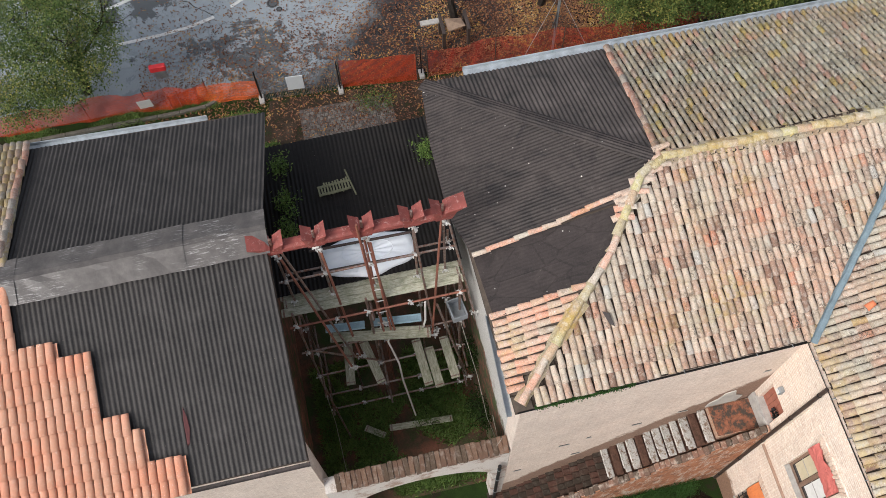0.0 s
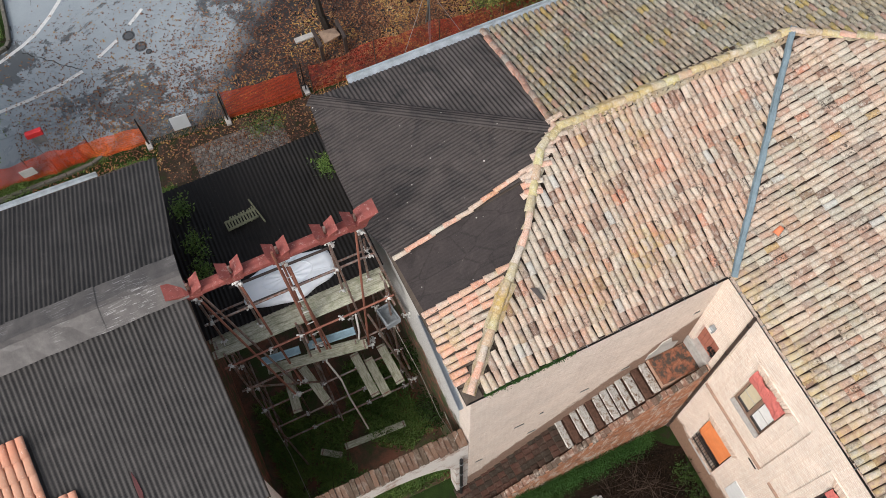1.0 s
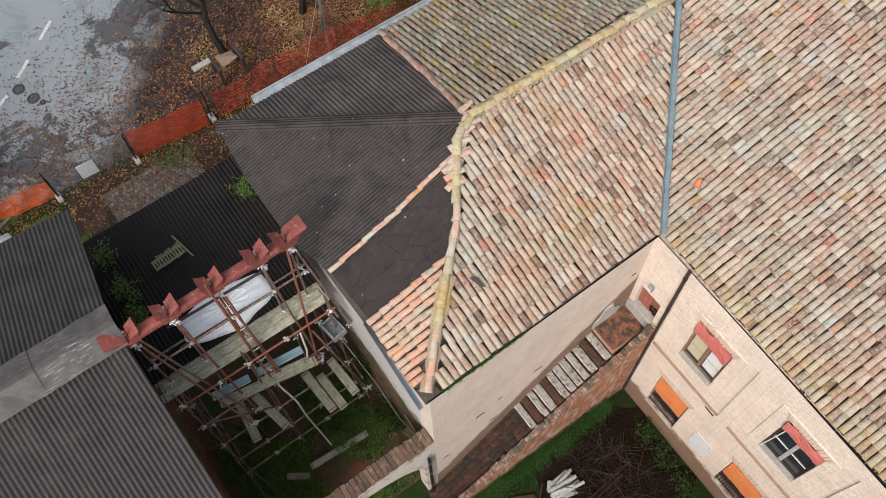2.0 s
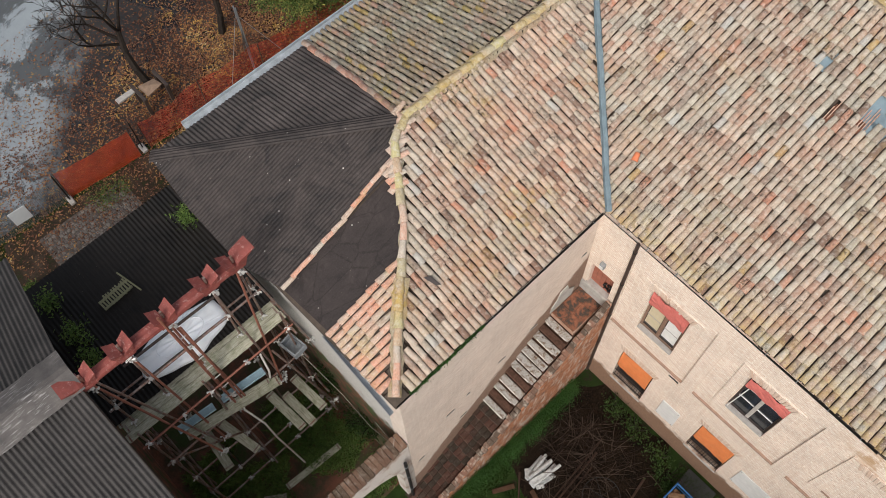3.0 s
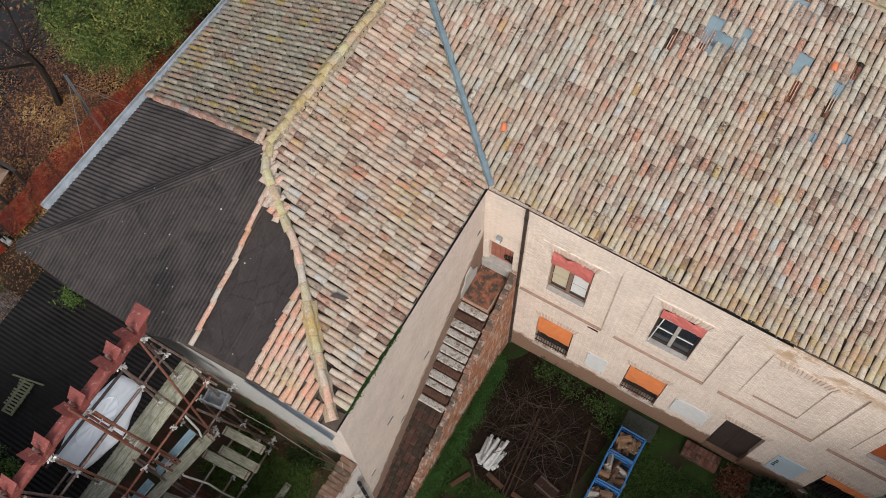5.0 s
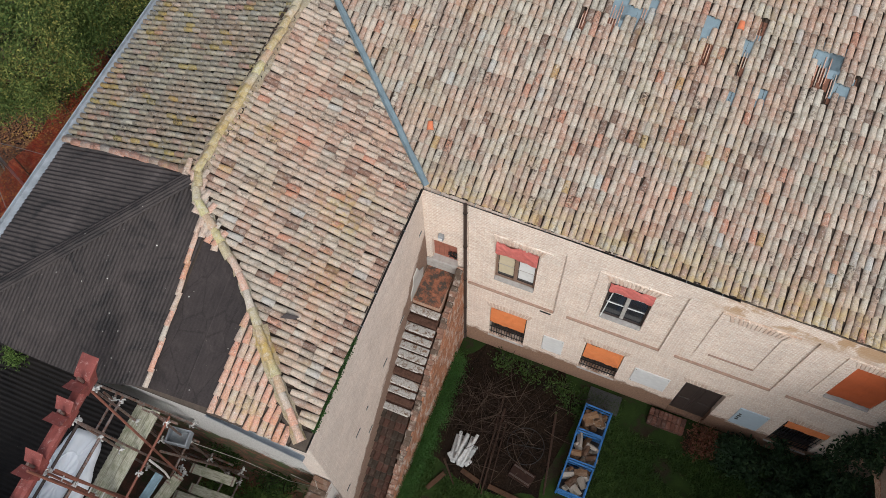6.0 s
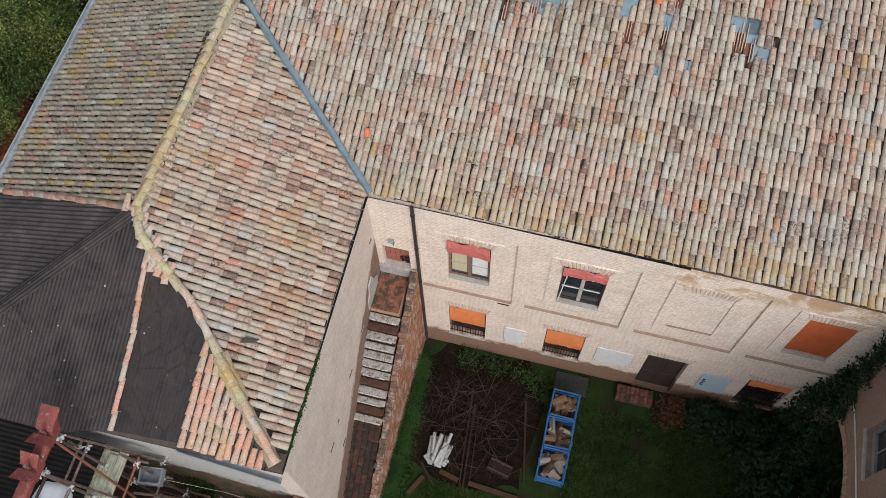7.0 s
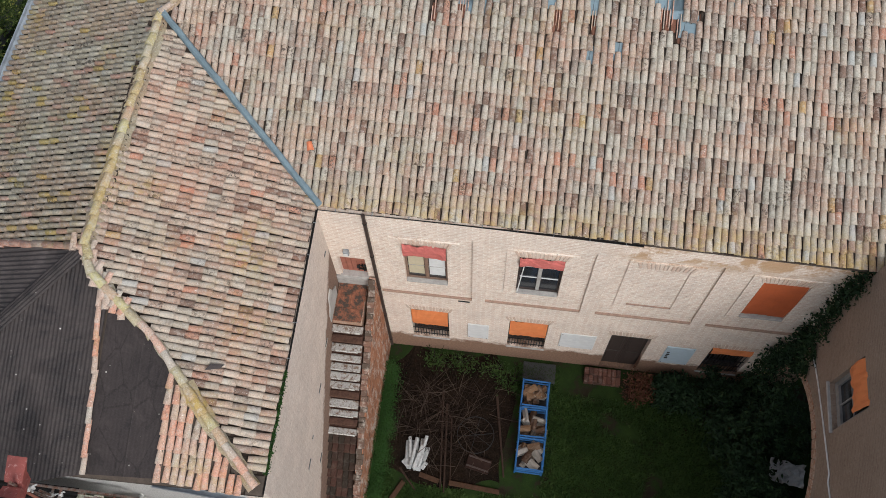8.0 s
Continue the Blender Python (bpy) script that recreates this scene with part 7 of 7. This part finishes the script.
for y in (-9.42, -7.03, -4.52):
    p = thing("concrete_block", "pale concrete block holding a barrier post", "block", (-14.16 if y > -8 else -14.36, y, 0.03), group="barrier feet")
    bm = bmesh.new()
    box(bm, (-0.16, -0.08, 0), (0.16, 0.08, 0.12), bevel=0.02)
    block = part("block", bm, M_STONE, p)
    bm = bmesh.new()
    tube(bm, (0, 0, 0.1), (0, 0, 1.4), 0.02, sides=8)
    part("post", bm, M_IRON, block)
p = thing("white_notice", "white paper notice with grey bars on the orange net", "sign", (-14.58, -12.75, 0.45), turn=92)
bm = bmesh.new()
box(bm, (-0.20, -0.006, 0), (0.20, 0.006, 0.48), m=pose(0, 0, 0, 12, 0, 0))
notice = part("sheet", bm, M_WHITE, p)
for i in range(5):
    bm = bmesh.new()
    box(bm, (-0.15, 0.007, 0.07 + 0.08 * i), (0.15 - 0.06 * (i % 2), 0.010, 0.10 + 0.08 * i), m=pose(0, 0, 0, 12, 0, 0))
    part("text_bar", bm, M_ZINC, notice)
# red road sign seen from above
p = thing("red_box_sign", "red box on slim grey legs beside the road", "sign", (-14.68, -11.82, 0))
for yy in (0.0, -0.30):
    bm = bmesh.new()
    tube(bm, (0.0, yy, 0), (-0.28, yy - 0.10, 1.5), 0.013, sides=6)
    part("leg", bm, M_ZINC, p)
bm = bmesh.new()
box(bm, (-0.40, -0.48, 1.50), (-0.25, -0.02, 1.70), bevel=0.015)
part("box", bm, plain("signal_red", (0.72, 0.04, 0.045), 0.5, vary=0.1), p)
bm = bmesh.new()
box(bm, (-0.36, -0.42, 1.1), (-0.33, -0.05, 1.49))
part("back_plate", bm, M_ZINC, p)
# wooden rack with tarpaulin by the tree
p = thing("timber_frame", "dark timber frame with a brown sheet and pale board", "frame", (-15.3, -3.2, 0))
for dx, dy in ((-0.28, -0.42), (0.28, -0.42), (-0.28, 0.36), (0.28, 0.36)):
    bm = bmesh.new()
    box(bm, (dx - 0.05, dy - 0.05, 0), (dx + 0.05, dy + 0.05, 0.80), bevel=0.01)
    part("post", bm, M_WOOD_DARK, p)
for dy in (-0.42, 0.36):
    bm = bmesh.new()
    box(bm, (-0.36, dy - 0.05, 0.75), (0.40, dy + 0.05, 0.85), bevel=0.01)
    part("beam", bm, M_WOOD_DARK, p)
bm = bmesh.new()
slab(bm, [(-0.22, -0.3, 0.78), (0.24, -0.26, 0.72), (0.2, 0.28, 0.80), (-0.2, 0.22, 0.70)], 0.03)
part("sheet", bm, plain("brown_canvas", (0.28, 0.19, 0.13), 0.7, vary=0.4), p)
bm = bmesh.new()
box(bm, (-0.30, -1.05, 0.72), (-0.12, -0.42, 0.78), bevel=0.006)
part("pale_board", bm, M_STONE, p, "pale wet board sticking out")
# steel pole with guy ropes and a white pennant
p = thing("steel_pole", "slim grey pole with guy lines and a white pennant", "pole", (-14.15, -0.40, 0))
for dx in (0.0, 0.10):
    bm = bmesh.new()
    tube(bm, (dx, 0, 0), (dx - 0.02, 0.02, 2.9), 0.022, sides=8)
    part("mast", bm, M_ZINC, p)
for q in ((0.9, -1.6, 0.0), (1.0, 1.2, 0.0)):
    bm = bmesh.new()
    tube(bm, (0, 0, 2.6), q, 0.008, sides=4)
    part("guy_line", bm, M_ZINC, p)
bm = bmesh.new()
slab(bm, [(0.02, 0.0, 1.9), (0.25, -0.22, 1.35), (0.02, -0.06, 1.15), (-0.04, -0.02, 1.5)], 0.01)
part("pennant", bm, M_WHITE, p)


# ---- plants ----
def leaf_material(name, stops, rough=0.6):
    k = Mat(name, rough, spec=0.15)
    tone = k.math("ADD", k.math("MULTIPLY", k.random(), 0.62), k.math("MULTIPLY", k.ramp(k.noise(0.55, 4, 0.65), [(0.38, 0.0), (0.66, 1.0)]), 0.38))
    return k.set(k.mix(0.4, k.ramp(tone, stops), k.ramp(k.noise(3, 3), [(0.3, 0.5), (0.7, 1.3)]), "MULTIPLY"))


M_LEAF_GREEN = leaf_material("green_leaf", [(0.0, (0.032, 0.062, 0.015)), (0.35, (0.070, 0.115, 0.028)), (0.6, (0.145, 0.185, 0.050)), (0.8, (0.27, 0.275, 0.072)), (1.0, (0.42, 0.34, 0.09))])
M_LEAF_DARK = leaf_material("dark_ivy_leaf", [(0.0, (0.010, 0.022, 0.010)), (0.6, (0.022, 0.045, 0.018)), (1.0, (0.04, 0.075, 0.025))])
M_LEAF_FALLEN = leaf_material("fallen_leaf", [(0.0, (0.05, 0.024, 0.015)), (0.25, (0.11, 0.05, 0.030)), (0.45, (0.21, 0.092, 0.050)), (0.60, (0.27, 0.150, 0.085)), (0.75, (0.36, 0.19, 0.06)), (0.88, (0.47, 0.32, 0.09)), (1.0, (0.46, 0.39, 0.29))])
M_WEED_LATE = leaf_material("weed_with_yellow_leaves", [(0.0, (0.05, 0.10, 0.025)), (0.55, (0.11, 0.17, 0.04)), (0.75, (0.22, 0.23, 0.05)), (0.9, (0.40, 0.30, 0.07)), (1.0, (0.30, 0.18, 0.07))])
# darker than the yard weeds: the court's shade is put into the green
M_GRASS = leaf_material("shade_toned_grass_blade", [(0.0, (0.015, 0.032, 0.007)), (0.5, (0.028, 0.055, 0.011)), (1.0, (0.055, 0.086, 0.022))])
M_LEAF_RUST = leaf_material("rusty_leaf", [(0.0, (0.06, 0.022, 0.014)), (0.6, (0.11, 0.045, 0.025)), (1.0, (0.07, 0.06, 0.02))])
M_BARK = plain("dark_wet_bark", (0.030, 0.024, 0.020), 0.85, vary=0.45, scale=9, bump=0.6, spec=0.1)


def leaves_mesh(name, places, size, material, rr, flat=False):
    """Many small pointed leaves at the places."""
    verts, faces = [], []
    for p in places:
        s = size * rr.uniform(0.6, 1.4)
        if flat:
            m = Euler((rr.gauss(0, 0.25), rr.gauss(0, 0.25), rr.uniform(0, 6.28))).to_matrix()
        else:
            m = Euler((rr.uniform(-1.0, 1.0), rr.uniform(-1.0, 1.0), rr.uniform(0, 6.28))).to_matrix()
        o = len(verts)
        for q in ((0, -0.55, 0), (0.24, 0.0, 0.06), (0, 0.65, 0), (-0.24, 0.0, 0.06)):
            verts.append(Vector(p) + m @ (Vector(q) * s))
        faces += [(o, o + 1, o + 2), (o, o + 2, o + 3)]
    me = bpy.data.meshes.new(name)
    me.from_pydata(verts, [], faces)
    me.materials.append(material)
    me.update()
    return me


def clumps(rr, centre, radii, n_clump, per, spread):
    """Leaf places in clumps about an ellipsoid's outer half."""
    out = []
    for _ in range(n_clump):
        d = Vector((rr.gauss(0, 1), rr.gauss(0, 1), rr.gauss(0, 1))).normalized() * rr.uniform(0.45, 1.0) ** 0.6
        c = Vector(centre) + Vector((d.x * radii[0], d.y * radii[1], d.z * radii[2]))
        for _ in range(per):
            out.append(c + Vector((rr.gauss(0, spread), rr.gauss(0, spread), rr.gauss(0, spread * 0.7))))
    return out


def limb(bm, p, d, length, rad, depth, rr, tips):
    """A branching limb, tapering."""
    p, d = Vector(p), Vector(d).normalized()
    segs = 3
    for s in range(segs):
        d = (d + Vector((rr.gauss(0, 0.14), rr.gauss(0, 0.14), rr.gauss(0.03, 0.10)))).normalized()
        q = p + d * length / segs
        r0, r1 = rad * (1 - 0.4 * s / segs), rad * (1 - 0.4 * (s + 1) / segs)
        tube(bm, p, q, r0, r1, sides=6 if rad > 0.03 else 4, caps=False)
        p = q
    tips.append(p)
    if depth:
        for _ in range(rr.choice((2, 3))):
            nd = (d + Vector((rr.gauss(0, 0.55), rr.gauss(0, 0.55), rr.gauss(0.1, 0.35)))).normalized()
            limb(bm, p, nd, length * rr.uniform(0.55, 0.85), max(0.0075, rad * 0.58), depth - 1, rr, tips)


def tree(at, height, rad, label, crown=None, leaf=None, n_clump=0, per=0, size=0.1, spread=0.25, seed=1, depth=4, lean=(0, 0), name="tree"):
    rr = random.Random(seed)
    t = thing(name, label, "tree", (*at, 0))
    bm = bmesh.new()
    tips = []
    limb(bm, (0, 0, 0), (lean[0], lean[1], 1.6), height * 0.38, rad, 0, rr, tips)
    part("trunk", bm, M_BARK, t)
    base = tips[-1]
    for i in range(5):
        bm = bmesh.new()
        a = i * 2 * math.pi / 5 + rr.uniform(-0.4, 0.4)
        limb(bm, base - Vector((0, 0, 0.15 * i)), (math.cos(a) * 0.9 + lean[0], math.sin(a) * 0.9 + lean[1], 0.8), height * 0.22, rad * 0.42, depth, rr, tips)
        part("limb", bm, M_BARK, t)
    if leaf:
        centre, radii = crown
        me = leaves_mesh("crown", clumps(rr, centre, radii, n_clump, per, spread), size, leaf, rr)
        c = new("crown", me)
        c.parent = t
        tagged(c, kind="stuff")
    return t


tree((-15.9, -14.6), 5.5, 0.14, "broad leafy tree beside the road, green turning yellow", ((0.55, -1.1, 3.2), (2.1, 3.1, 1.9)), M_LEAF_GREEN, 560, 130, 0.058, 0.22, seed=3, depth=3)
tree((-15.95, -3.05), 5.0, 0.13, "bare dark autumn tree with spreading twigs", seed=12, depth=5, lean=(-0.45, -0.25), name="bare_tree")
tree((-16.0, -0.25), 5.5, 0.12, "bare dark autumn tree with few yellow leaves", ((-1.2, 0.2, 4.0), (1.6, 1.6, 1.0)), M_LEAF_FALLEN, 30, 6, 0.10, 0.3, seed=14, depth=5, lean=(-0.35, 0.1), name="bare_tree")
for x, y, sd in ((-14.7, 2.5, 5), (-14.3, 5.4, 6), (-14.4, 8.8, 7)):
    tree((x, y), 4.6, 0.11, "dense evergreen tree with small yellowish green leaves", ((0, 0, 2.9), (2.1, 2.2, 2.1)), M_LEAF_GREEN, 520, 120, 0.066, 0.17, seed=sd, depth=2, name="evergreen_tree")

# fallen leaves
rr = random.Random(21)
places = []
while len(places) < 47000:
    if rr.random() < 0.05:
        x, y = rr.uniform(-20.5, -12.6), rr.uniform(-12, 6)
    else:
        x, y = rr.gauss(-15.2, 1.75), rr.uniform(-13, 7)
        if rr.random() > 0.20 + 0.80 * math.exp(-((y - 0.2) / 4.4) ** 2) or x > -12.4:
            continue
    places.append((x, y, 0.035 + rr.uniform(0, 0.02)))
lf = new("fallen_leaves", leaves_mesh("fallen_leaves", places, 0.066, M_LEAF_FALLEN, rr, flat=True))
tagged(lf, "yellow and brown leaves fallen on the pavement", "leaves", kind="stuff")


def grass_patch(name, label, area, n, h, seed, material=None, base=0.0, bare=-0.12):
    """Grass blades within plan boxes (x0, x1, y0, y1)."""
    rr = random.Random(seed)
    verts, faces = [], []
    for x0, x1, y0, y1, share in area:
        for _ in range(int(n * share)):
            cx, cy = rr.uniform(x0, x1), rr.uniform(y0, y1)
            if noise.noise((cx * 0.9, cy * 0.9, seed)) < bare:
                continue
            for _ in range(3):
                a = rr.uniform(0, 6.28)
                px, py = cx + rr.gauss(0, 0.05), cy + rr.gauss(0, 0.05)
                hh = h * rr.uniform(0.5, 1.3)
                w = 0.012
                o = len(verts)
                verts += [(px - w * math.sin(a), py + w * math.cos(a), base), (px + w * math.sin(a), py - w * math.cos(a), base), (px + math.cos(a) * hh * 0.7, py + math.sin(a) * hh * 0.7, base + hh * 0.8)]
                faces.append((o, o + 1, o + 2))
    me = bpy.data.meshes.new(name)
    me.from_pydata(verts, [], faces)
    me.materials.append(material or M_GRASS)
    me.update()
    return tagged(new(name, me), label, "grass", kind="stuff")


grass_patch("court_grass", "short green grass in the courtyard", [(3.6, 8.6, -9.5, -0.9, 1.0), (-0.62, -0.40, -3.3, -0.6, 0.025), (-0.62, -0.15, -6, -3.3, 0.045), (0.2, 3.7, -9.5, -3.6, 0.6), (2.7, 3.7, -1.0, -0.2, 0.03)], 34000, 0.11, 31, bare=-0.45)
grass_patch("island_grass", "green grass with yellow leaves on the kerbed island", [(-23.5, -19.75, -16, -12.45, 1.0)], 7000, 0.14, 35, M_WEED_LATE, base=0.11)
bm = bmesh.new()
slab(bm, [(-8.0, -9.7, 0.01), (-1.8, -9.7, 0.01), (-1.8, -5.25, 0.01), (-8.0, -5.25, 0.01)], 0.1)
k = Mat("reddish_yard_soil", 0.95, spec=0.08)
M_SOIL = k.set(k.mix(0.5, k.ramp(k.noise(0.9, 5, 0.7), [(0.38, (0.050, 0.070, 0.026)), (0.50, (0.090, 0.062, 0.040)), (0.62, (0.17, 0.075, 0.048))]), k.ramp(k.noise(30, 4, 0.8), [(0.3, 0.45), (0.7, 1.4)]), "MULTIPLY"), height=k.noise(25, 4), strength=0.5, dist=0.02)
tagged(part("yard_soil", bm, M_SOIL), "reddish earth with weeds and rubble in the yard", "ground", kind="structure")
# paler than the court grass, raised against the yard's low light
M_WEED = leaf_material("bright_weed", [(0.0, (0.045, 0.085, 0.02)), (0.5, (0.10, 0.165, 0.038)), (1.0, (0.19, 0.25, 0.065))])
M_WEED_LOW = leaf_material("low_green_weed", [(0.0, (0.018, 0.045, 0.010)), (0.5, (0.032, 0.085, 0.017)), (1.0, (0.06, 0.125, 0.03))])
grass_patch("yard_grass", "rough bright weeds in the scaffold yard", [(-5.6, -1.9, -9.3, -5.5, 1.0)], 9000, 0.18, 32, M_WEED)
grass_patch("verge_grass", "green verge along the fence", [(-14.8, -14.45, -17, -10.7, 0.35), (-14.0, -12.4, -10.6, -9.2, 0.25), (-13.6, -11.5, -16, -9.5, 0.2)], 9000, 0.14, 33, M_WEED)


def shrub(at, radii, n_clump, per, size, material, label, seed, name="shrub", z0=None):
    rr = random.Random(seed)
    s = thing(name, label, "plant", at)
    for i in range(5):
        bm = bmesh.new()
        a = rr.uniform(0, 6.28)
        bent(bm, (rr.gauss(0, 0.05), rr.gauss(0, 0.05), 0), a, radii[0] * 1.1, 0.014, 1.0, rr.uniform(-1, 1))
        part("stem", bm, M_BARK, s)
    c = new("foliage", leaves_mesh("foliage", clumps(rr, (0, 0, z0 if z0 is not None else radii[2] * 0.9), radii, n_clump, per, 0.10), size, material, rr))
    c.parent = s
    tagged(c, kind="stuff")
    return s


shrub((8.45, -0.25, 0), (0.24, 0.22, 2.0), 90, 26, 0.08, M_LEAF_DARK, "dark ivy climbing the corner of the court", 41, "ivy", 2.0)
shrub((8.62, -0.45, 0), (0.14, 0.42, 0.7), 60, 22, 0.08, M_LEAF_DARK, "dark ivy climbing the corner of the court", 42, "ivy", 3.9)
for x, y, rx, rz, sd in ((7.6, -0.75, 0.75, 0.7, 43), (8.1, -1.7, 0.7, 0.9, 44), (8.35, -2.7, 0.6, 0.8, 45), (9.0, -3.4, 0.7, 0.7, 46), (6.6, -0.55, 0.45, 0.45, 47), (9.3, -1.4, 0.7, 0.9, 50), (8.75, -0.9, 0.45, 1.5, 55)):
    shrub((x, y, 0), (rx, rx, rz), 60, 30, 0.10, M_LEAF_DARK, "dense dark green shrub in the court corner", sd)
shrub((5.75, -0.55, 0), (0.38, 0.35, 0.45), 34, 24, 0.07, M_LEAF_RUST, "rusty brown shrub beside the door", 48)
for x, y, z, rx, sd in ((-7.0, LN + 0.25, 6.2, 0.22, 51), (-6.4, LN + 0.22, 6.2, 0.18, 52), (-7.9, LN + 0.22, 6.2, 0.16, 53), (-7.6, -5.62, 6.2, 0.16, 54)):
    shrub((x, y, z), (rx, rx * 0.6, 0.16), 24, 16, 0.055, M_WEED, "green weeds growing at the roof edge", sd, "weed")
for x, y, sd in ((-2.3, -5.6, 61), (-3.4, -5.6, 62), (-2.6, -8.4, 63), (-3.6, -6.6, 64)):
    shrub((x, y, 0), (0.35, 0.3, 0.25), 34, 26, 0.045, M_WEED, "low green weeds in the scaffold yard", sd, "weed")
for x, y, sd in ((-14.3, -13.3, 66), (-13.3, -10.0, 67), (-13.6, -6.3, 68), (-13.5, -5.9, 69)):
    shrub((x, y, 0), (0.36, 0.4, 0.16), 26, 20, 0.04, M_WEED, "low green plants on the verge", sd, "weed")
for i in range(13):
    rr = random.Random(80 + i)
    shrub((-0.47 + rr.uniform(-0.05, 0.08), -0.9 - 0.36 * i, 0), (0.12, 0.30, 0.26 + 0.16 * rr.random()), 30, 40, 0.034, M_WEED_LOW, "green weeds along the foot of the parapet", 80 + i, "weed")
for y, z in ((-0.22, 4.3), (-0.25, 5.0), (-0.15, 5.7), (-0.12, 6.4), (-0.10, 7.0)):
    shrub((8.66, y, z), (0.10, 0.16 if z > 5.5 else 0.34, 0.40), 26, 18, 0.07, M_LEAF_DARK, "dark ivy trailing up the east wall", int(z * 10), "ivy", 0.0)
for x, z, sd in ((-2.2, 1.2, 91), (-2.9, 2.2, 92), (-3.5, 1.0, 93), (-4.2, 2.6, 94)):
    shrub((x, -5.38, z), (0.30, 0.08, 0.6), 26, 20, 0.06, M_GRASS, "green creeper on the damp end wall", sd, "creeper", 0.0)
for x, y, sd in ((1.3, -0.35, 101), (2.1, -0.45, 102), (2.6, -0.7, 103), (0.6, -0.3, 104)):
    shrub((x, y, 0), (0.30, 0.22, 0.16), 22, 18, 0.055, M_GRASS, "low dark weeds at the wall foot", sd, "weed")
# moss in the gutter
rr = random.Random(9)
moss = new("gutter_moss", leaves_mesh("gutter_moss", [(-1.505 - 0.017 * y + rr.gauss(0, 0.026), y, 7.465 + rr.uniform(0, 0.05)) for y in [rr.uniform(-5.0, -3.2) for _ in range(900)]], 0.035, M_WEED_LOW, rr))
tagged(moss, "bright green moss filling the gutter", "moss", kind="stuff")


# ---- bring the plan to true size ----
done = set()
for ob in list(scene.objects):
    if ob.type in {"MESH", "EMPTY"}:
        ob.location = ob.location * S
        if ob.data is not None and ob.data.name not in done:
            done.add(ob.data.name)
            ob.data.transform(Matrix.Scale(S, 4))
